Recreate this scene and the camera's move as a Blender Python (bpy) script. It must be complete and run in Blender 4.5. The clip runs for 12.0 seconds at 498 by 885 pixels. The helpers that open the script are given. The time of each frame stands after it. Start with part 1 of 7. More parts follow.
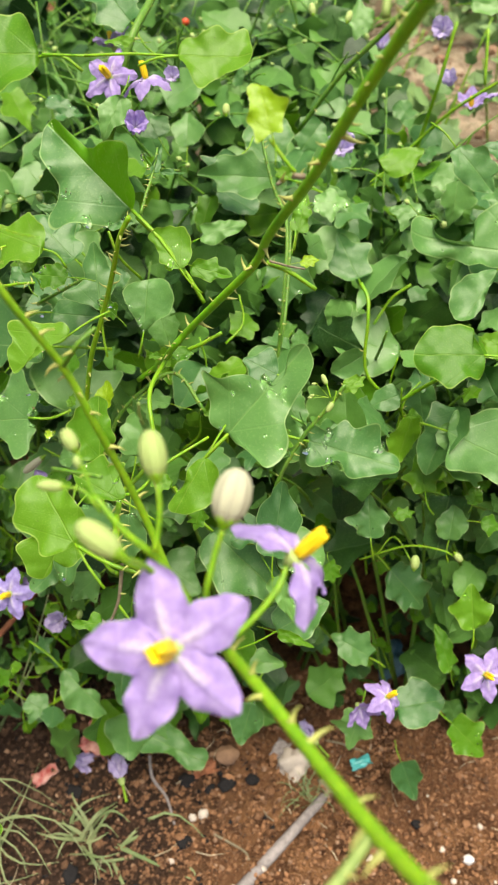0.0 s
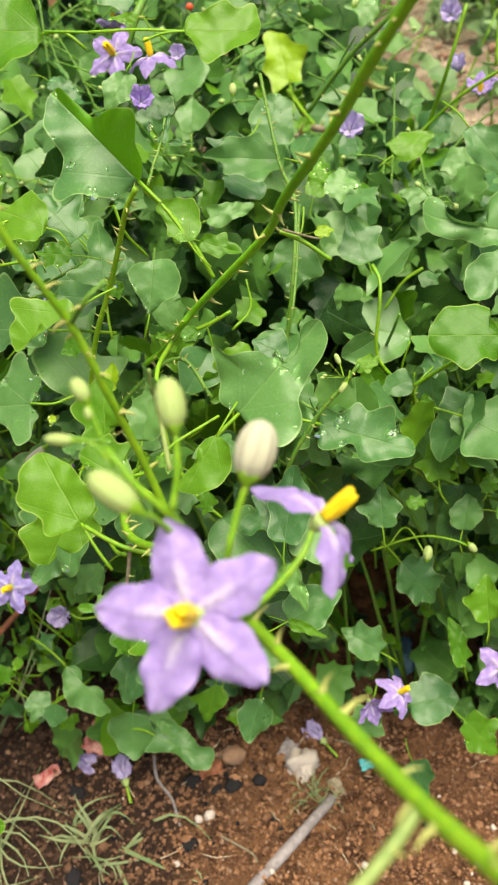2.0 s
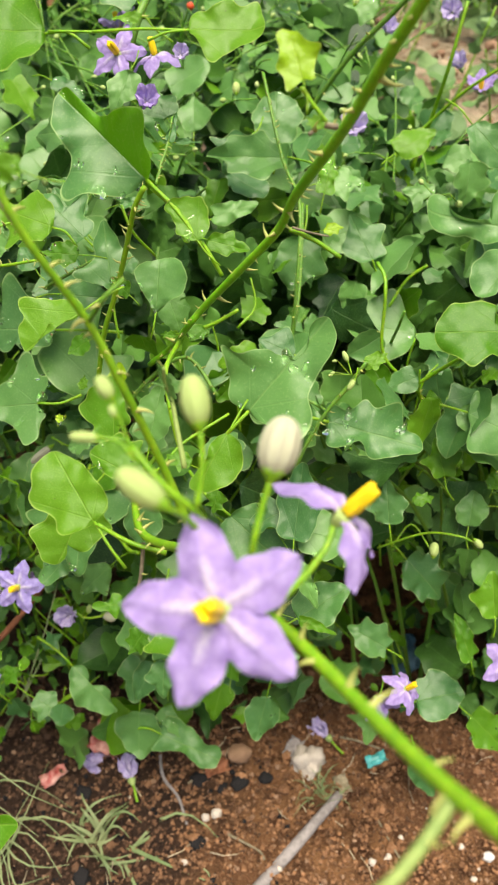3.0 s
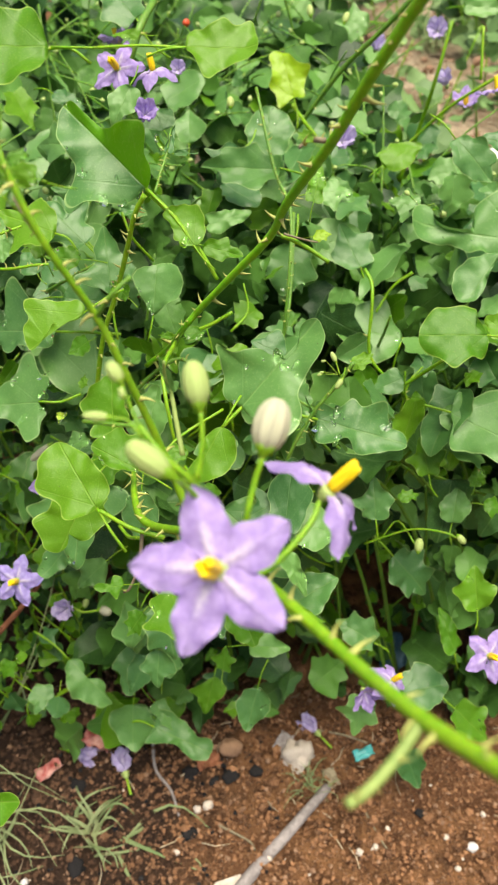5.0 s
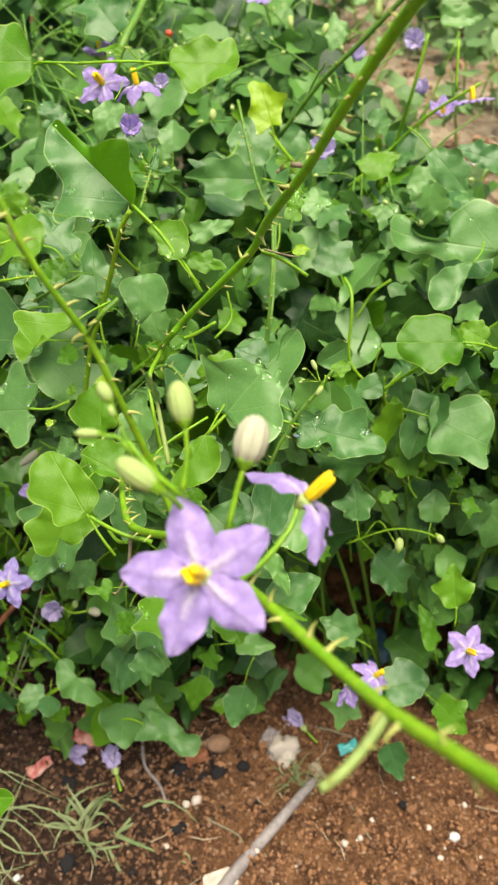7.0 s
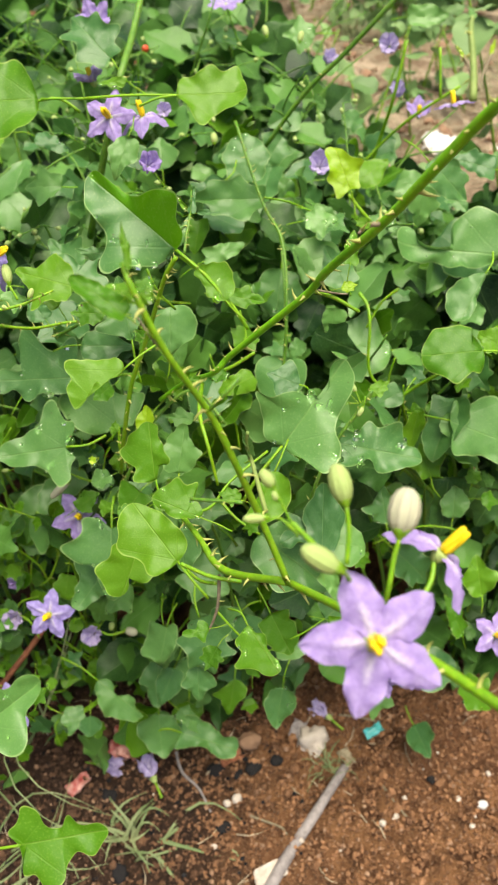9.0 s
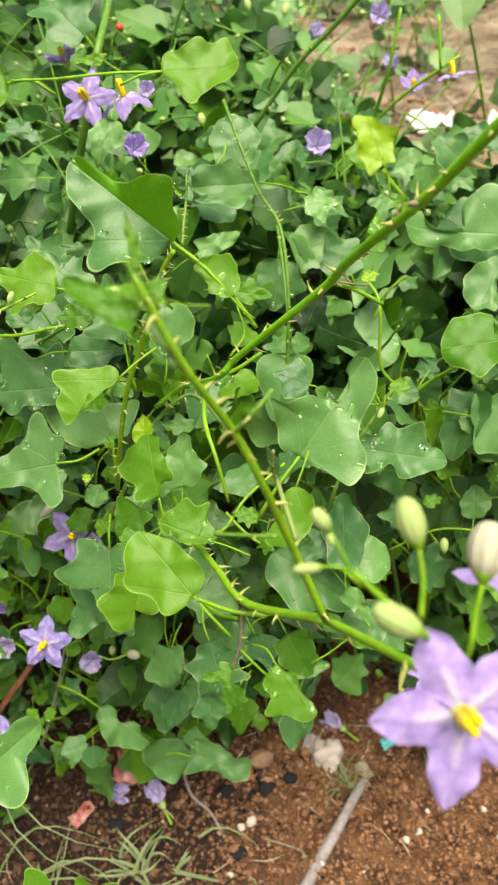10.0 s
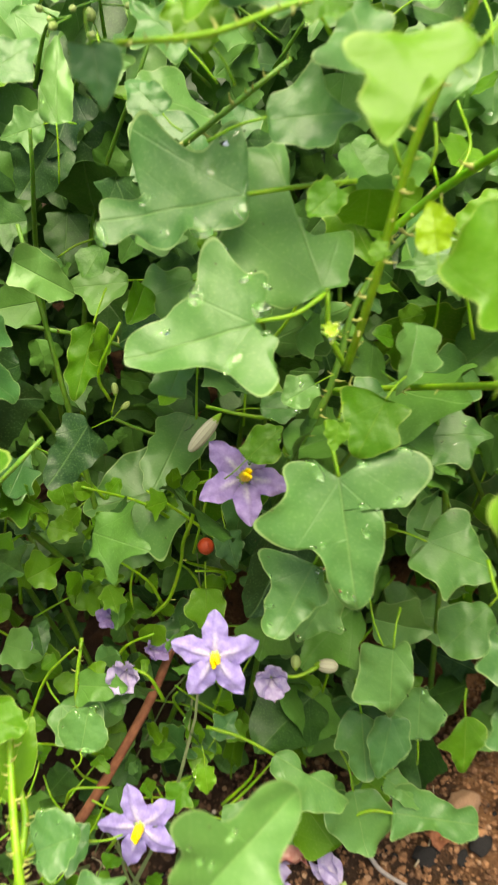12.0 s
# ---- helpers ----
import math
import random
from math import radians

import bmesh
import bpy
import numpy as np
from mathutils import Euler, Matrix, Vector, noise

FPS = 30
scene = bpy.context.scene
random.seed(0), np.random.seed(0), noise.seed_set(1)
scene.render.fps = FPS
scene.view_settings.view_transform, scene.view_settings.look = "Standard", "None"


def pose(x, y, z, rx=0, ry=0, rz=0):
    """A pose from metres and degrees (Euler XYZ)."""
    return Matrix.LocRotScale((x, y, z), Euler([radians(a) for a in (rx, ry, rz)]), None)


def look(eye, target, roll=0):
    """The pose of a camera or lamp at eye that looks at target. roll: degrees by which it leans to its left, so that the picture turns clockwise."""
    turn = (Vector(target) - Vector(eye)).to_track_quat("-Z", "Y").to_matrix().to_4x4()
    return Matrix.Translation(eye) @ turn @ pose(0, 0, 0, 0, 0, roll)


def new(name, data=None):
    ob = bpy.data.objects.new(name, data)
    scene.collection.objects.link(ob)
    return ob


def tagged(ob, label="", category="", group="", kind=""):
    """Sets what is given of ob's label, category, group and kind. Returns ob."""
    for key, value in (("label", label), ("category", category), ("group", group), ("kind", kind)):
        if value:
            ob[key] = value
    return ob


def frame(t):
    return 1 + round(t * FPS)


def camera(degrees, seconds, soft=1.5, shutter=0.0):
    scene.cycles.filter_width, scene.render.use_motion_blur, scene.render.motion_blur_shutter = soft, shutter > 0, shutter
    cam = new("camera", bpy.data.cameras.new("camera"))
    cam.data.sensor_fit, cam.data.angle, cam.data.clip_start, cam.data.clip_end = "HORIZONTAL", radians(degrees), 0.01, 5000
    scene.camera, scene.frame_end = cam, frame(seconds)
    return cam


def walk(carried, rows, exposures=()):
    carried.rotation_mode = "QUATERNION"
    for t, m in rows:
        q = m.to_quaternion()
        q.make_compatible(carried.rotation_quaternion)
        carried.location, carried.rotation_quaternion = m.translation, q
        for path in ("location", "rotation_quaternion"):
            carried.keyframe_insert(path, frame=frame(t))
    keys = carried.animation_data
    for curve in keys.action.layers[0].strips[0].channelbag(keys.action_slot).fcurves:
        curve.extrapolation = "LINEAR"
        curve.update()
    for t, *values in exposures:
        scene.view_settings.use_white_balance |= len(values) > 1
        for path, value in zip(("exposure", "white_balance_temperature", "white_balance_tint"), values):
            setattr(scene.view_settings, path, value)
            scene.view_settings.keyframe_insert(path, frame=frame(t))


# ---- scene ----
cam = camera(34.1, 12.0, soft=2.0, shutter=0.3)
cam.data.dof.use_dof = True
cam.data.dof.focus_distance = 0.41
cam.data.dof.aperture_fstop = 22

# seconds, eye, turn
ROWS = [
    (0, 0.0, -0.0, 0.73, 47.002, -0.0, 0.0),
    (0.5, 0.00087, -0.00198, 0.73155, 47.165, 0.175, -0.034),
    (1, -0.00101, -0.00428, 0.72991, 47.329, 0.24, 0.048),
    (1.5, -0.00433, -0.0034, 0.72177, 47.528, 0.046, 0.096),
    (2, -0.00586, 0.00182, 0.71011, 47.513, 0.107, -0.143),
    (2.5, -0.00921, 0.00371, 0.70847, 47.397, 0.254, -0.394),
    (4.5, -0.01532, -0.01945, 0.71953, 48.017, -0.192, -0.991),
    (5, -0.01337, -0.02094, 0.71919, 48.179, -0.326, -0.924),
    (5.5, -0.01205, -0.02001, 0.721, 48.27, -0.355, -1.016),
    (6, -0.01681, -0.02008, 0.72024, 48.174, -0.274, -1.164),
    (6.5, -0.01338, -0.02375, 0.72565, 48.069, -0.422, -1.492),
    (6.7, -0.01196, -0.02661, 0.72821, 48.084, -0.482, -1.661),
    (8.3, -0.04734, -0.03348, 0.75998, 46.975, -1.112, -4.638),
    (8.5, -0.06135, -0.03006, 0.76233, 46.859, -0.934, -5.454),
    (9, -0.07367, -0.01604, 0.76715, 46.236, 0.069, -8.168),
    (9.5, -0.08883, -0.00327, 0.75811, 45.585, 0.598, -10.8),
    (10, -0.0835, 0.02626, 0.74354, 45.531, 0.89, -10.814),
    (10.5, -0.11374, 0.04988, 0.71393, 45.665, 1.603, -9.727),
    (11, -0.16478, 0.07087, 0.674, 46.342, 1.699, -12.867),
    (11.5, -0.19295, 0.09002, 0.61522, 46.989, 3.328, -15.918),
    (12, -0.20113, 0.15976, 0.54811, 47.783, 2.829, -16.576),
]
EXPOSURE = [(0.0, 0.80, 7230, 9), (9.5, 0.77, 7200, 8), (10.5, 0.93, 7400, 8), (11.0, 1.00, 7550, 7), (12.0, 1.23, 7850, 6)]
walk(cam, [(t, pose(*p)) for t, *p in ROWS], EXPOSURE)

# ---- sky, sun ----
world = bpy.data.worlds.new("overcast_sky")
scene.world = world
world.use_nodes = True
wn, wl = world.node_tree.nodes, world.node_tree.links
sky = wn.new("ShaderNodeTexSky")
sky.sky_type = "NISHITA"
sky.sun_disc = False
sky.sun_elevation, sky.sun_rotation = radians(81), radians(148)
sky.dust_density, sky.air_density = 4.0, 1.0
wl.new(sky.outputs[0], wn["Background"].inputs[0])
wn["Background"].inputs[1].default_value = 0.085
sun = new("sun", bpy.data.lights.new("sun", "SUN"))
sun.data.energy, sun.data.angle, sun.data.color = 3.8, radians(45), (1.0, 0.95, 0.86)
sun.matrix_world = look((0.25, 0.0, 3.0), (0, 0.4, 0))


# ---- materials ----
def nodes(mat):
    mat.use_nodes = True
    return mat.node_tree.nodes, mat.node_tree.links, mat.node_tree.nodes["Principled BSDF"]


def mixed(n, l, fac, a, b):
    m = n.new("ShaderNodeMix")
    m.data_type = "RGBA"
    for sock, val in ((m.inputs[0], fac), (m.inputs[6], a), (m.inputs[7], b)):
        if isinstance(val, bpy.types.NodeSocket):
            l.new(val, sock)
        elif sock.type == "RGBA":
            sock.default_value = (*val, 1)
        else:
            sock.default_value = val
    return m.outputs[2]


def calc(n, l, op, a, b=0.0, c=0.0):
    m = n.new("ShaderNodeMath")
    m.operation = op
    for sock, val in zip(m.inputs, (a, b, c)):
        if isinstance(val, bpy.types.NodeSocket):
            l.new(val, sock)
        else:
            sock.default_value = val
    return m.outputs[0]


def smooth(n, l, val, lo, hi):
    m = n.new("ShaderNodeMapRange")
    m.interpolation_type = "SMOOTHSTEP"
    l.new(val, m.inputs[0])
    m.inputs[1].default_value, m.inputs[2].default_value = lo, hi
    return m.outputs[0]


def noisy(n, l, scale, detail=4.0, coords="Object", rough=0.6):
    tex, co = n.new("ShaderNodeTexNoise"), n.new("ShaderNodeTexCoord")
    l.new(co.outputs[coords], tex.inputs["Vector"])
    tex.inputs["Scale"].default_value, tex.inputs["Detail"].default_value = scale, detail
    tex.inputs["Roughness"].default_value = rough
    return tex.outputs[0]


def bumped(n, l, bsdf, height, strength, distance):
    b = n.new("ShaderNodeBump")
    b.inputs["Strength"].default_value, b.inputs["Distance"].default_value = strength, distance
    l.new(height, b.inputs["Height"])
    l.new(b.outputs[0], bsdf.inputs["Normal"])


def leaf_material(name, dark, light, vein, joined=False, gloss=0.34, through_light=0.27, spec=0.38, spread=0.7):
    mat = bpy.data.materials.new(name)
    n, l, b = nodes(mat)
    if joined:
        vary = n.new("ShaderNodeNewGeometry").outputs["Random Per Island"]
    else:
        vary = n.new("ShaderNodeObjectInfo").outputs["Random"]
    uv = n.new("ShaderNodeUVMap")
    uv.uv_map = "leaf"
    sep = n.new("ShaderNodeSeparateXYZ")
    l.new(uv.outputs[0], sep.inputs[0])
    ev = n.new("ShaderNodeUVMap")
    ev.uv_map = "edge"
    edge = n.new("ShaderNodeSeparateXYZ")
    l.new(ev.outputs[0], edge.inputs[0])
    side = calc(n, l, "ABSOLUTE", sep.outputs[0])
    rib = calc(n, l, "SUBTRACT", 1.0, smooth(n, l, side, 0.003, 0.014))
    slant = calc(n, l, "SUBTRACT", sep.outputs[1], calc(n, l, "MULTIPLY", side, 0.85))
    wave = calc(n, l, "ABSOLUTE", calc(n, l, "SUBTRACT", calc(n, l, "FRACT", calc(n, l, "MULTIPLY", slant, 3.6)), 0.5))
    lateral = calc(n, l, "SUBTRACT", 1.0, smooth(n, l, wave, 0.01, 0.04))
    fan = calc(n, l, "ABSOLUTE", calc(n, l, "SUBTRACT", side, calc(n, l, "MULTIPLY", calc(n, l, "SUBTRACT", sep.outputs[1], 0.05), 0.85)))
    fan = calc(n, l, "SUBTRACT", 1.0, smooth(n, l, fan, 0.004, 0.016))
    veins = calc(n, l, "MAXIMUM", rib, calc(n, l, "MAXIMUM", calc(n, l, "MULTIPLY", lateral, 0.09), calc(n, l, "MULTIPLY", fan, 0.30)))
    blotch = noisy(n, l, 3.0, 3.0, "UV")
    col = mixed(n, l, smooth(n, l, calc(n, l, "ADD", calc(n, l, "MULTIPLY_ADD", calc(n, l, "SUBTRACT", vary, 0.5), spread, 0.35), calc(n, l, "MULTIPLY", blotch, 0.45)), 0.15, 0.95), dark, light)
    fine = noisy(n, l, 40.0, 4.0, "UV")
    col = mixed(n, l, calc(n, l, "MULTIPLY", smooth(n, l, fine, 0.5, 0.75), 0.26), col, vein)
    col = mixed(n, l, calc(n, l, "MULTIPLY", veins, 0.20), col, vein)
    col = mixed(n, l, calc(n, l, "MULTIPLY", smooth(n, l, edge.outputs[0], 0.950, 0.980), 0.0 if joined else 0.72), col, vein)
    spots = calc(n, l, "MULTIPLY", smooth(n, l, noisy(n, l, 17.0, 1.0, "UV"), 0.74, 0.79), 0.75)
    col = mixed(n, l, spots, col, (0.07, 0.055, 0.02))
    l.new(col, b.inputs["Base Color"])
    wet = noisy(n, l, 5.0, 3.0, "UV")
    l.new(calc(n, l, "ADD", gloss - 0.07, calc(n, l, "MULTIPLY", wet, 0.16)), b.inputs["Roughness"])
    b.inputs["Specular IOR Level"].default_value = spec
    relief = calc(n, l, "SUBTRACT", calc(n, l, "ADD", calc(n, l, "MULTIPLY", fine, 0.12), calc(n, l, "MULTIPLY", noisy(n, l, 3.0, 2.0, "UV"), 1.3)), calc(n, l, "MULTIPLY", veins, 0.4))
    bumped(n, l, b, relief, 0.45, 0.0014)
    tr = n.new("ShaderNodeBsdfTranslucent")
    l.new(mixed(n, l, 0.5, col, light), tr.inputs["Color"])
    mx = n.new("ShaderNodeMixShader")
    mx.inputs[0].default_value = through_light
    l.new(b.outputs[0], mx.inputs[1])
    l.new(tr.outputs[0], mx.inputs[2])
    l.new(mx.outputs[0], n["Material Output"].inputs[0])
    return mat


def plain_material(name, a, b2, scale=200.0, rough=0.6, bump=0.3, depth=0.0006, spec=0.4):
    mat = bpy.data.materials.new(name)
    n, l, b = nodes(mat)
    f = noisy(n, l, scale)
    wide = noisy(n, l, scale * 0.12, 2.0)
    fac = smooth(n, l, calc(n, l, "ADD", calc(n, l, "MULTIPLY", f, 0.6), calc(n, l, "MULTIPLY", wide, 0.4)), 0.35, 0.65)
    l.new(mixed(n, l, fac, a, b2), b.inputs["Base Color"])
    b.inputs["Roughness"].default_value = rough
    b.inputs["Specular IOR Level"].default_value = spec
    bumped(n, l, b, f, bump, depth)
    return mat


LEAF = leaf_material("leaf_mature", (0.046, 0.162, 0.040), (0.135, 0.320, 0.068), (0.33, 0.50, 0.18), gloss=0.40, spec=0.52)
LEAF_EVEN = leaf_material("leaf_mature_large", (0.046, 0.162, 0.040), (0.135, 0.320, 0.068), (0.33, 0.50, 0.18), gloss=0.40, spec=0.52, spread=0.25)
YELLOW = leaf_material("leaf_yellowing", (0.23, 0.42, 0.006), (0.32, 0.50, 0.010), (0.42, 0.52, 0.10), gloss=0.36, spec=0.4)
YOUNG = leaf_material("leaf_young", (0.058, 0.200, 0.006), (0.110, 0.275, 0.011), (0.34, 0.50, 0.10), gloss=0.40, spec=0.3)
# copy of the leaf green, brightened as if light shone through the raised half
LEAF_BACKLIT = leaf_material("leaf_backlit_half", (0.11, 0.36, 0.008), (0.15, 0.42, 0.010), (0.34, 0.52, 0.14), gloss=0.5, through_light=0.5, spec=0.3)
# darkened copy of the leaf green; shade inside the shrub put into its colour
LEAF_SHADED = leaf_material("leaf_mass_shaded", (0.006, 0.034, 0.008), (0.088, 0.230, 0.035), (0.22, 0.38, 0.13), joined=True, gloss=0.46, through_light=0.06, spec=0.30)
WEED = leaf_material("weed_leaf", (0.09, 0.19, 0.055), (0.22, 0.36, 0.13), (0.25, 0.38, 0.15), joined=True, gloss=0.5, through_light=0.15, spec=0.35)
STEM = plain_material("stem_green", (0.135, 0.31, 0.010), (0.23, 0.42, 0.018), 260.0, 0.45)
STEM_FRESH = plain_material("stem_fresh_green", (0.13, 0.40, 0.010), (0.22, 0.52, 0.020), 260.0, 0.4)
STEM_OLD = plain_material("stem_dark_green", (0.08, 0.20, 0.02), (0.14, 0.28, 0.035), 260.0, 0.5)
STEM_PALE = plain_material("stem_pale_green", (0.17, 0.27, 0.06), (0.27, 0.36, 0.10), 260.0, 0.55)
STRAW = plain_material("straw_pale", (0.34, 0.27, 0.17), (0.56, 0.48, 0.34), 300.0, 0.8)
STEM_DRY = plain_material("stem_dry", (0.16, 0.13, 0.08), (0.28, 0.24, 0.16), 300.0, 0.8)
THORN = plain_material("thorn", (0.34, 0.42, 0.08), (0.48, 0.46, 0.16), 600.0, 0.4)
ANTHER = plain_material("anther_yellow", (0.88, 0.60, 0.008), (0.94, 0.71, 0.018), 900.0, 0.5)
for _m in (STEM, STEM_FRESH, STEM_OLD):
    _b = _m.node_tree.nodes["Principled BSDF"]
    _b.inputs["Subsurface Weight"].default_value, _b.inputs["Subsurface Scale"].default_value = 0.5, 0.003
    _b.inputs["Subsurface Radius"].default_value = (0.5, 1.0, 0.1)
BUD_GREEN = plain_material("bud_green", (0.27, 0.40, 0.09), (0.42, 0.52, 0.20), 700.0, 0.55)


def petal_material(name, deep, light):
    mat = bpy.data.materials.new(name)
    n, l, b = nodes(mat)
    uv = n.new("ShaderNodeUVMap")
    uv.uv_map = "leaf"
    sep = n.new("ShaderNodeSeparateXYZ")
    l.new(uv.outputs[0], sep.inputs[0])
    side = calc(n, l, "ABSOLUTE", sep.outputs[0])
    streak = noisy(n, l, 4.0, 3.0, "UV")
    base = mixed(n, l, smooth(n, l, streak, 0.35, 0.65), deep, light)
    pale = calc(n, l, "MULTIPLY", calc(n, l, "SUBTRACT", 1.0, smooth(n, l, calc(n, l, "ADD", side, calc(n, l, "MULTIPLY", calc(n, l, "SUBTRACT", noisy(n, l, 11.0, 3.0, "UV"), 0.35), 0.20)), 0.0, 0.12)),
                calc(n, l, "SUBTRACT", 1.0, smooth(n, l, sep.outputs[1], 0.28, 0.62)))
    col = mixed(n, l, calc(n, l, "MULTIPLY", pale, 0.62), base, (0.85, 0.82, 0.88))
    l.new(col, b.inputs["Base Color"])
    b.inputs["Roughness"].default_value = 0.7
    b.inputs["Specular IOR Level"].default_value = 0.25
    bumped(n, l, b, noisy(n, l, 9.0, 2.0, "UV"), 0.4, 0.0014)
    tr = n.new("ShaderNodeBsdfTranslucent")
    l.new(col, tr.inputs["Color"])
    mx = n.new("ShaderNodeMixShader")
    mx.inputs[0].default_value = 0.3
    l.new(b.outputs[0], mx.inputs[1])
    l.new(tr.outputs[0], mx.inputs[2])
    l.new(mx.outputs[0], n["Material Output"].inputs[0])
    return mat


PETAL = petal_material("petal_violet", (0.35, 0.25, 0.60), (0.48, 0.37, 0.72))
PETAL_DEEP = petal_material("petal_deep_violet", (0.33, 0.26, 0.65), (0.45, 0.39, 0.76))
PETAL_FADED = petal_material("petal_faded", (0.45, 0.37, 0.66), (0.63, 0.57, 0.80))


def bud_material():
    mat = bpy.data.materials.new("bud_cream")
    n, l, b = nodes(mat)
    co = n.new("ShaderNodeTexCoord")
    sep = n.new("ShaderNodeSeparateXYZ")
    l.new(co.outputs["Object"], sep.inputs[0])
    turn = calc(n, l, "ARCTAN2", sep.outputs[1], sep.outputs[0])
    line = calc(n, l, "ABSOLUTE", calc(n, l, "SINE", calc(n, l, "MULTIPLY", turn, 5.0)))
    f = noisy(n, l, 500.0)
    col = mixed(n, l, smooth(n, l, line, 0.0, 0.5), (0.33, 0.31, 0.23), (0.46, 0.46, 0.31))
    col = mixed(n, l, calc(n, l, "MULTIPLY", f, 0.3), col, (0.52, 0.53, 0.40))
    l.new(col, b.inputs["Base Color"])
    b.inputs["Roughness"].default_value = 0.75
    bumped(n, l, b, f, 0.3, 0.0003)
    return mat


BUD = bud_material()


def soil_material():
    mat = bpy.data.materials.new("soil_red_brown")
    n, l, b = nodes(mat)
    big, mid, fine = noisy(n, l, 7.0, 4.0), noisy(n, l, 60.0, 5.0), noisy(n, l, 420.0, 4.0, rough=0.7)
    col = mixed(n, l, smooth(n, l, mid, 0.35, 0.65), (0.070, 0.031, 0.015), (0.34, 0.170, 0.078))
    col = mixed(n, l, smooth(n, l, big, 0.4, 0.7), col, (0.19, 0.090, 0.046))
    col = mixed(n, l, calc(n, l, "MULTIPLY", smooth(n, l, fine, 0.52, 0.7), 0.7), col, (0.44, 0.26, 0.145))
    col = mixed(n, l, calc(n, l, "MULTIPLY", smooth(n, l, noisy(n, l, 120.0, 2.0), 0.62, 0.7), 0.7), col, (0.045, 0.028, 0.02))
    where, geo = n.new("ShaderNodeSeparateXYZ"), n.new("ShaderNodeTexCoord")
    l.new(geo.outputs["Object"], where.inputs[0])
    def patch(x, y, reach):
        dx, dy = calc(n, l, "SUBTRACT", where.outputs[0], x), calc(n, l, "SUBTRACT", where.outputs[1], y)
        return calc(n, l, "DIVIDE", calc(n, l, "SQRT", calc(n, l, "ADD", calc(n, l, "MULTIPLY", dx, dx), calc(n, l, "MULTIPLY", dy, dy))), reach)

    # dark patch at the left: the shrub's shade painted in, together with ash staining
    ash_shade = calc(n, l, "SUBTRACT", 1.0, smooth(n, l, calc(n, l, "ADD", patch(-0.32, 0.36, 0.34), calc(n, l, "MULTIPLY", calc(n, l, "SUBTRACT", big, 0.5), 1.2)), 0.65, 1.0))
    col = mixed(n, l, calc(n, l, "MULTIPLY", ash_shade, 0.9), col, (0.040, 0.026, 0.020))
    wide = noisy(n, l, 1.6, 5.0)
    dusty = calc(n, l, "SUBTRACT", 1.0, smooth(n, l, calc(n, l, "ADD", patch(0.95, 1.75, 1.2), calc(n, l, "MULTIPLY", calc(n, l, "SUBTRACT", wide, 0.5), 1.4)), 0.6, 1.1))
    col = mixed(n, l, calc(n, l, "MULTIPLY", dusty, 0.92), col, mixed(n, l, smooth(n, l, noisy(n, l, 13.0, 5.0), 0.42, 0.62), (0.33, 0.235, 0.155), (0.66, 0.53, 0.38)))
    l.new(col, b.inputs["Base Color"])
    b.inputs["Roughness"].default_value = 0.95
    b.inputs["Specular IOR Level"].default_value = 0.15
    bumped(n, l, b, calc(n, l, "ADD", mid, calc(n, l, "MULTIPLY", fine, 0.7)), 1.0, 0.012)
    return mat


def crumb_material():
    """Crumbs of soil, each of its own shade."""
    mat = bpy.data.materials.new("soil_crumb")
    n, l, b = nodes(mat)
    vary = n.new("ShaderNodeNewGeometry").outputs["Random Per Island"]
    fine = noisy(n, l, 500.0, 3.0)
    col = mixed(n, l, vary, (0.060, 0.028, 0.015), (0.30, 0.150, 0.074))
    col = mixed(n, l, calc(n, l, "MULTIPLY", smooth(n, l, fine, 0.45, 0.7), 0.4), col, (0.38, 0.23, 0.14))
    where, geo = n.new("ShaderNodeSeparateXYZ"), n.new("ShaderNodeTexCoord")
    l.new(geo.outputs["Object"], where.inputs[0])
    # crumbs darken to the left: shade and charcoal staining mixed into their colour
    unshaded = smooth(n, l, calc(n, l, "ADD", where.outputs[0], calc(n, l, "MULTIPLY", noisy(n, l, 7.0, 4.0), 0.24)), -0.07, 0.09)
    col = mixed(n, l, calc(n, l, "MULTIPLY", calc(n, l, "SUBTRACT", 1.0, unshaded), 0.75), col, (0.055, 0.034, 0.024))
    l.new(col, b.inputs["Base Color"])
    b.inputs["Roughness"].default_value = 0.9
    b.inputs["Specular IOR Level"].default_value = 0.2
    bumped(n, l, b, fine, 0.6, 0.001)
    return mat


SOIL = soil_material()
CRUMB = crumb_material()
STONE = plain_material("stone_brown", (0.19, 0.105, 0.062), (0.34, 0.21, 0.13), 160.0, 0.9)
PALE = plain_material("lump_pale", (0.40, 0.34, 0.28), (0.62, 0.56, 0.49), 130.0, 0.9)
COAL = plain_material("charcoal", (0.008, 0.008, 0.009), (0.026, 0.024, 0.024), 200.0, 0.9, spec=0.15)
RED = plain_material("wrapper_red", (0.36, 0.03, 0.03), (0.60, 0.36, 0.31), 120.0, 0.4)
TEAL = plain_material("plastic_teal", (0.03, 0.30, 0.30), (0.08, 0.42, 0.42), 120.0, 0.35)
BLUE = plain_material("plastic_blue", (0.05, 0.14, 0.20), (0.13, 0.25, 0.31), 90.0, 0.35)
PAPER = plain_material("paper_white", (0.55, 0.54, 0.53), (0.72, 0.71, 0.70), 60.0, 0.8)
STICK = plain_material("stick_grey", (0.18, 0.16, 0.155), (0.31, 0.28, 0.275), 180.0, 0.85)
RUST = plain_material("twig_rust", (0.17, 0.06, 0.03), (0.30, 0.12, 0.06), 200.0, 0.85)
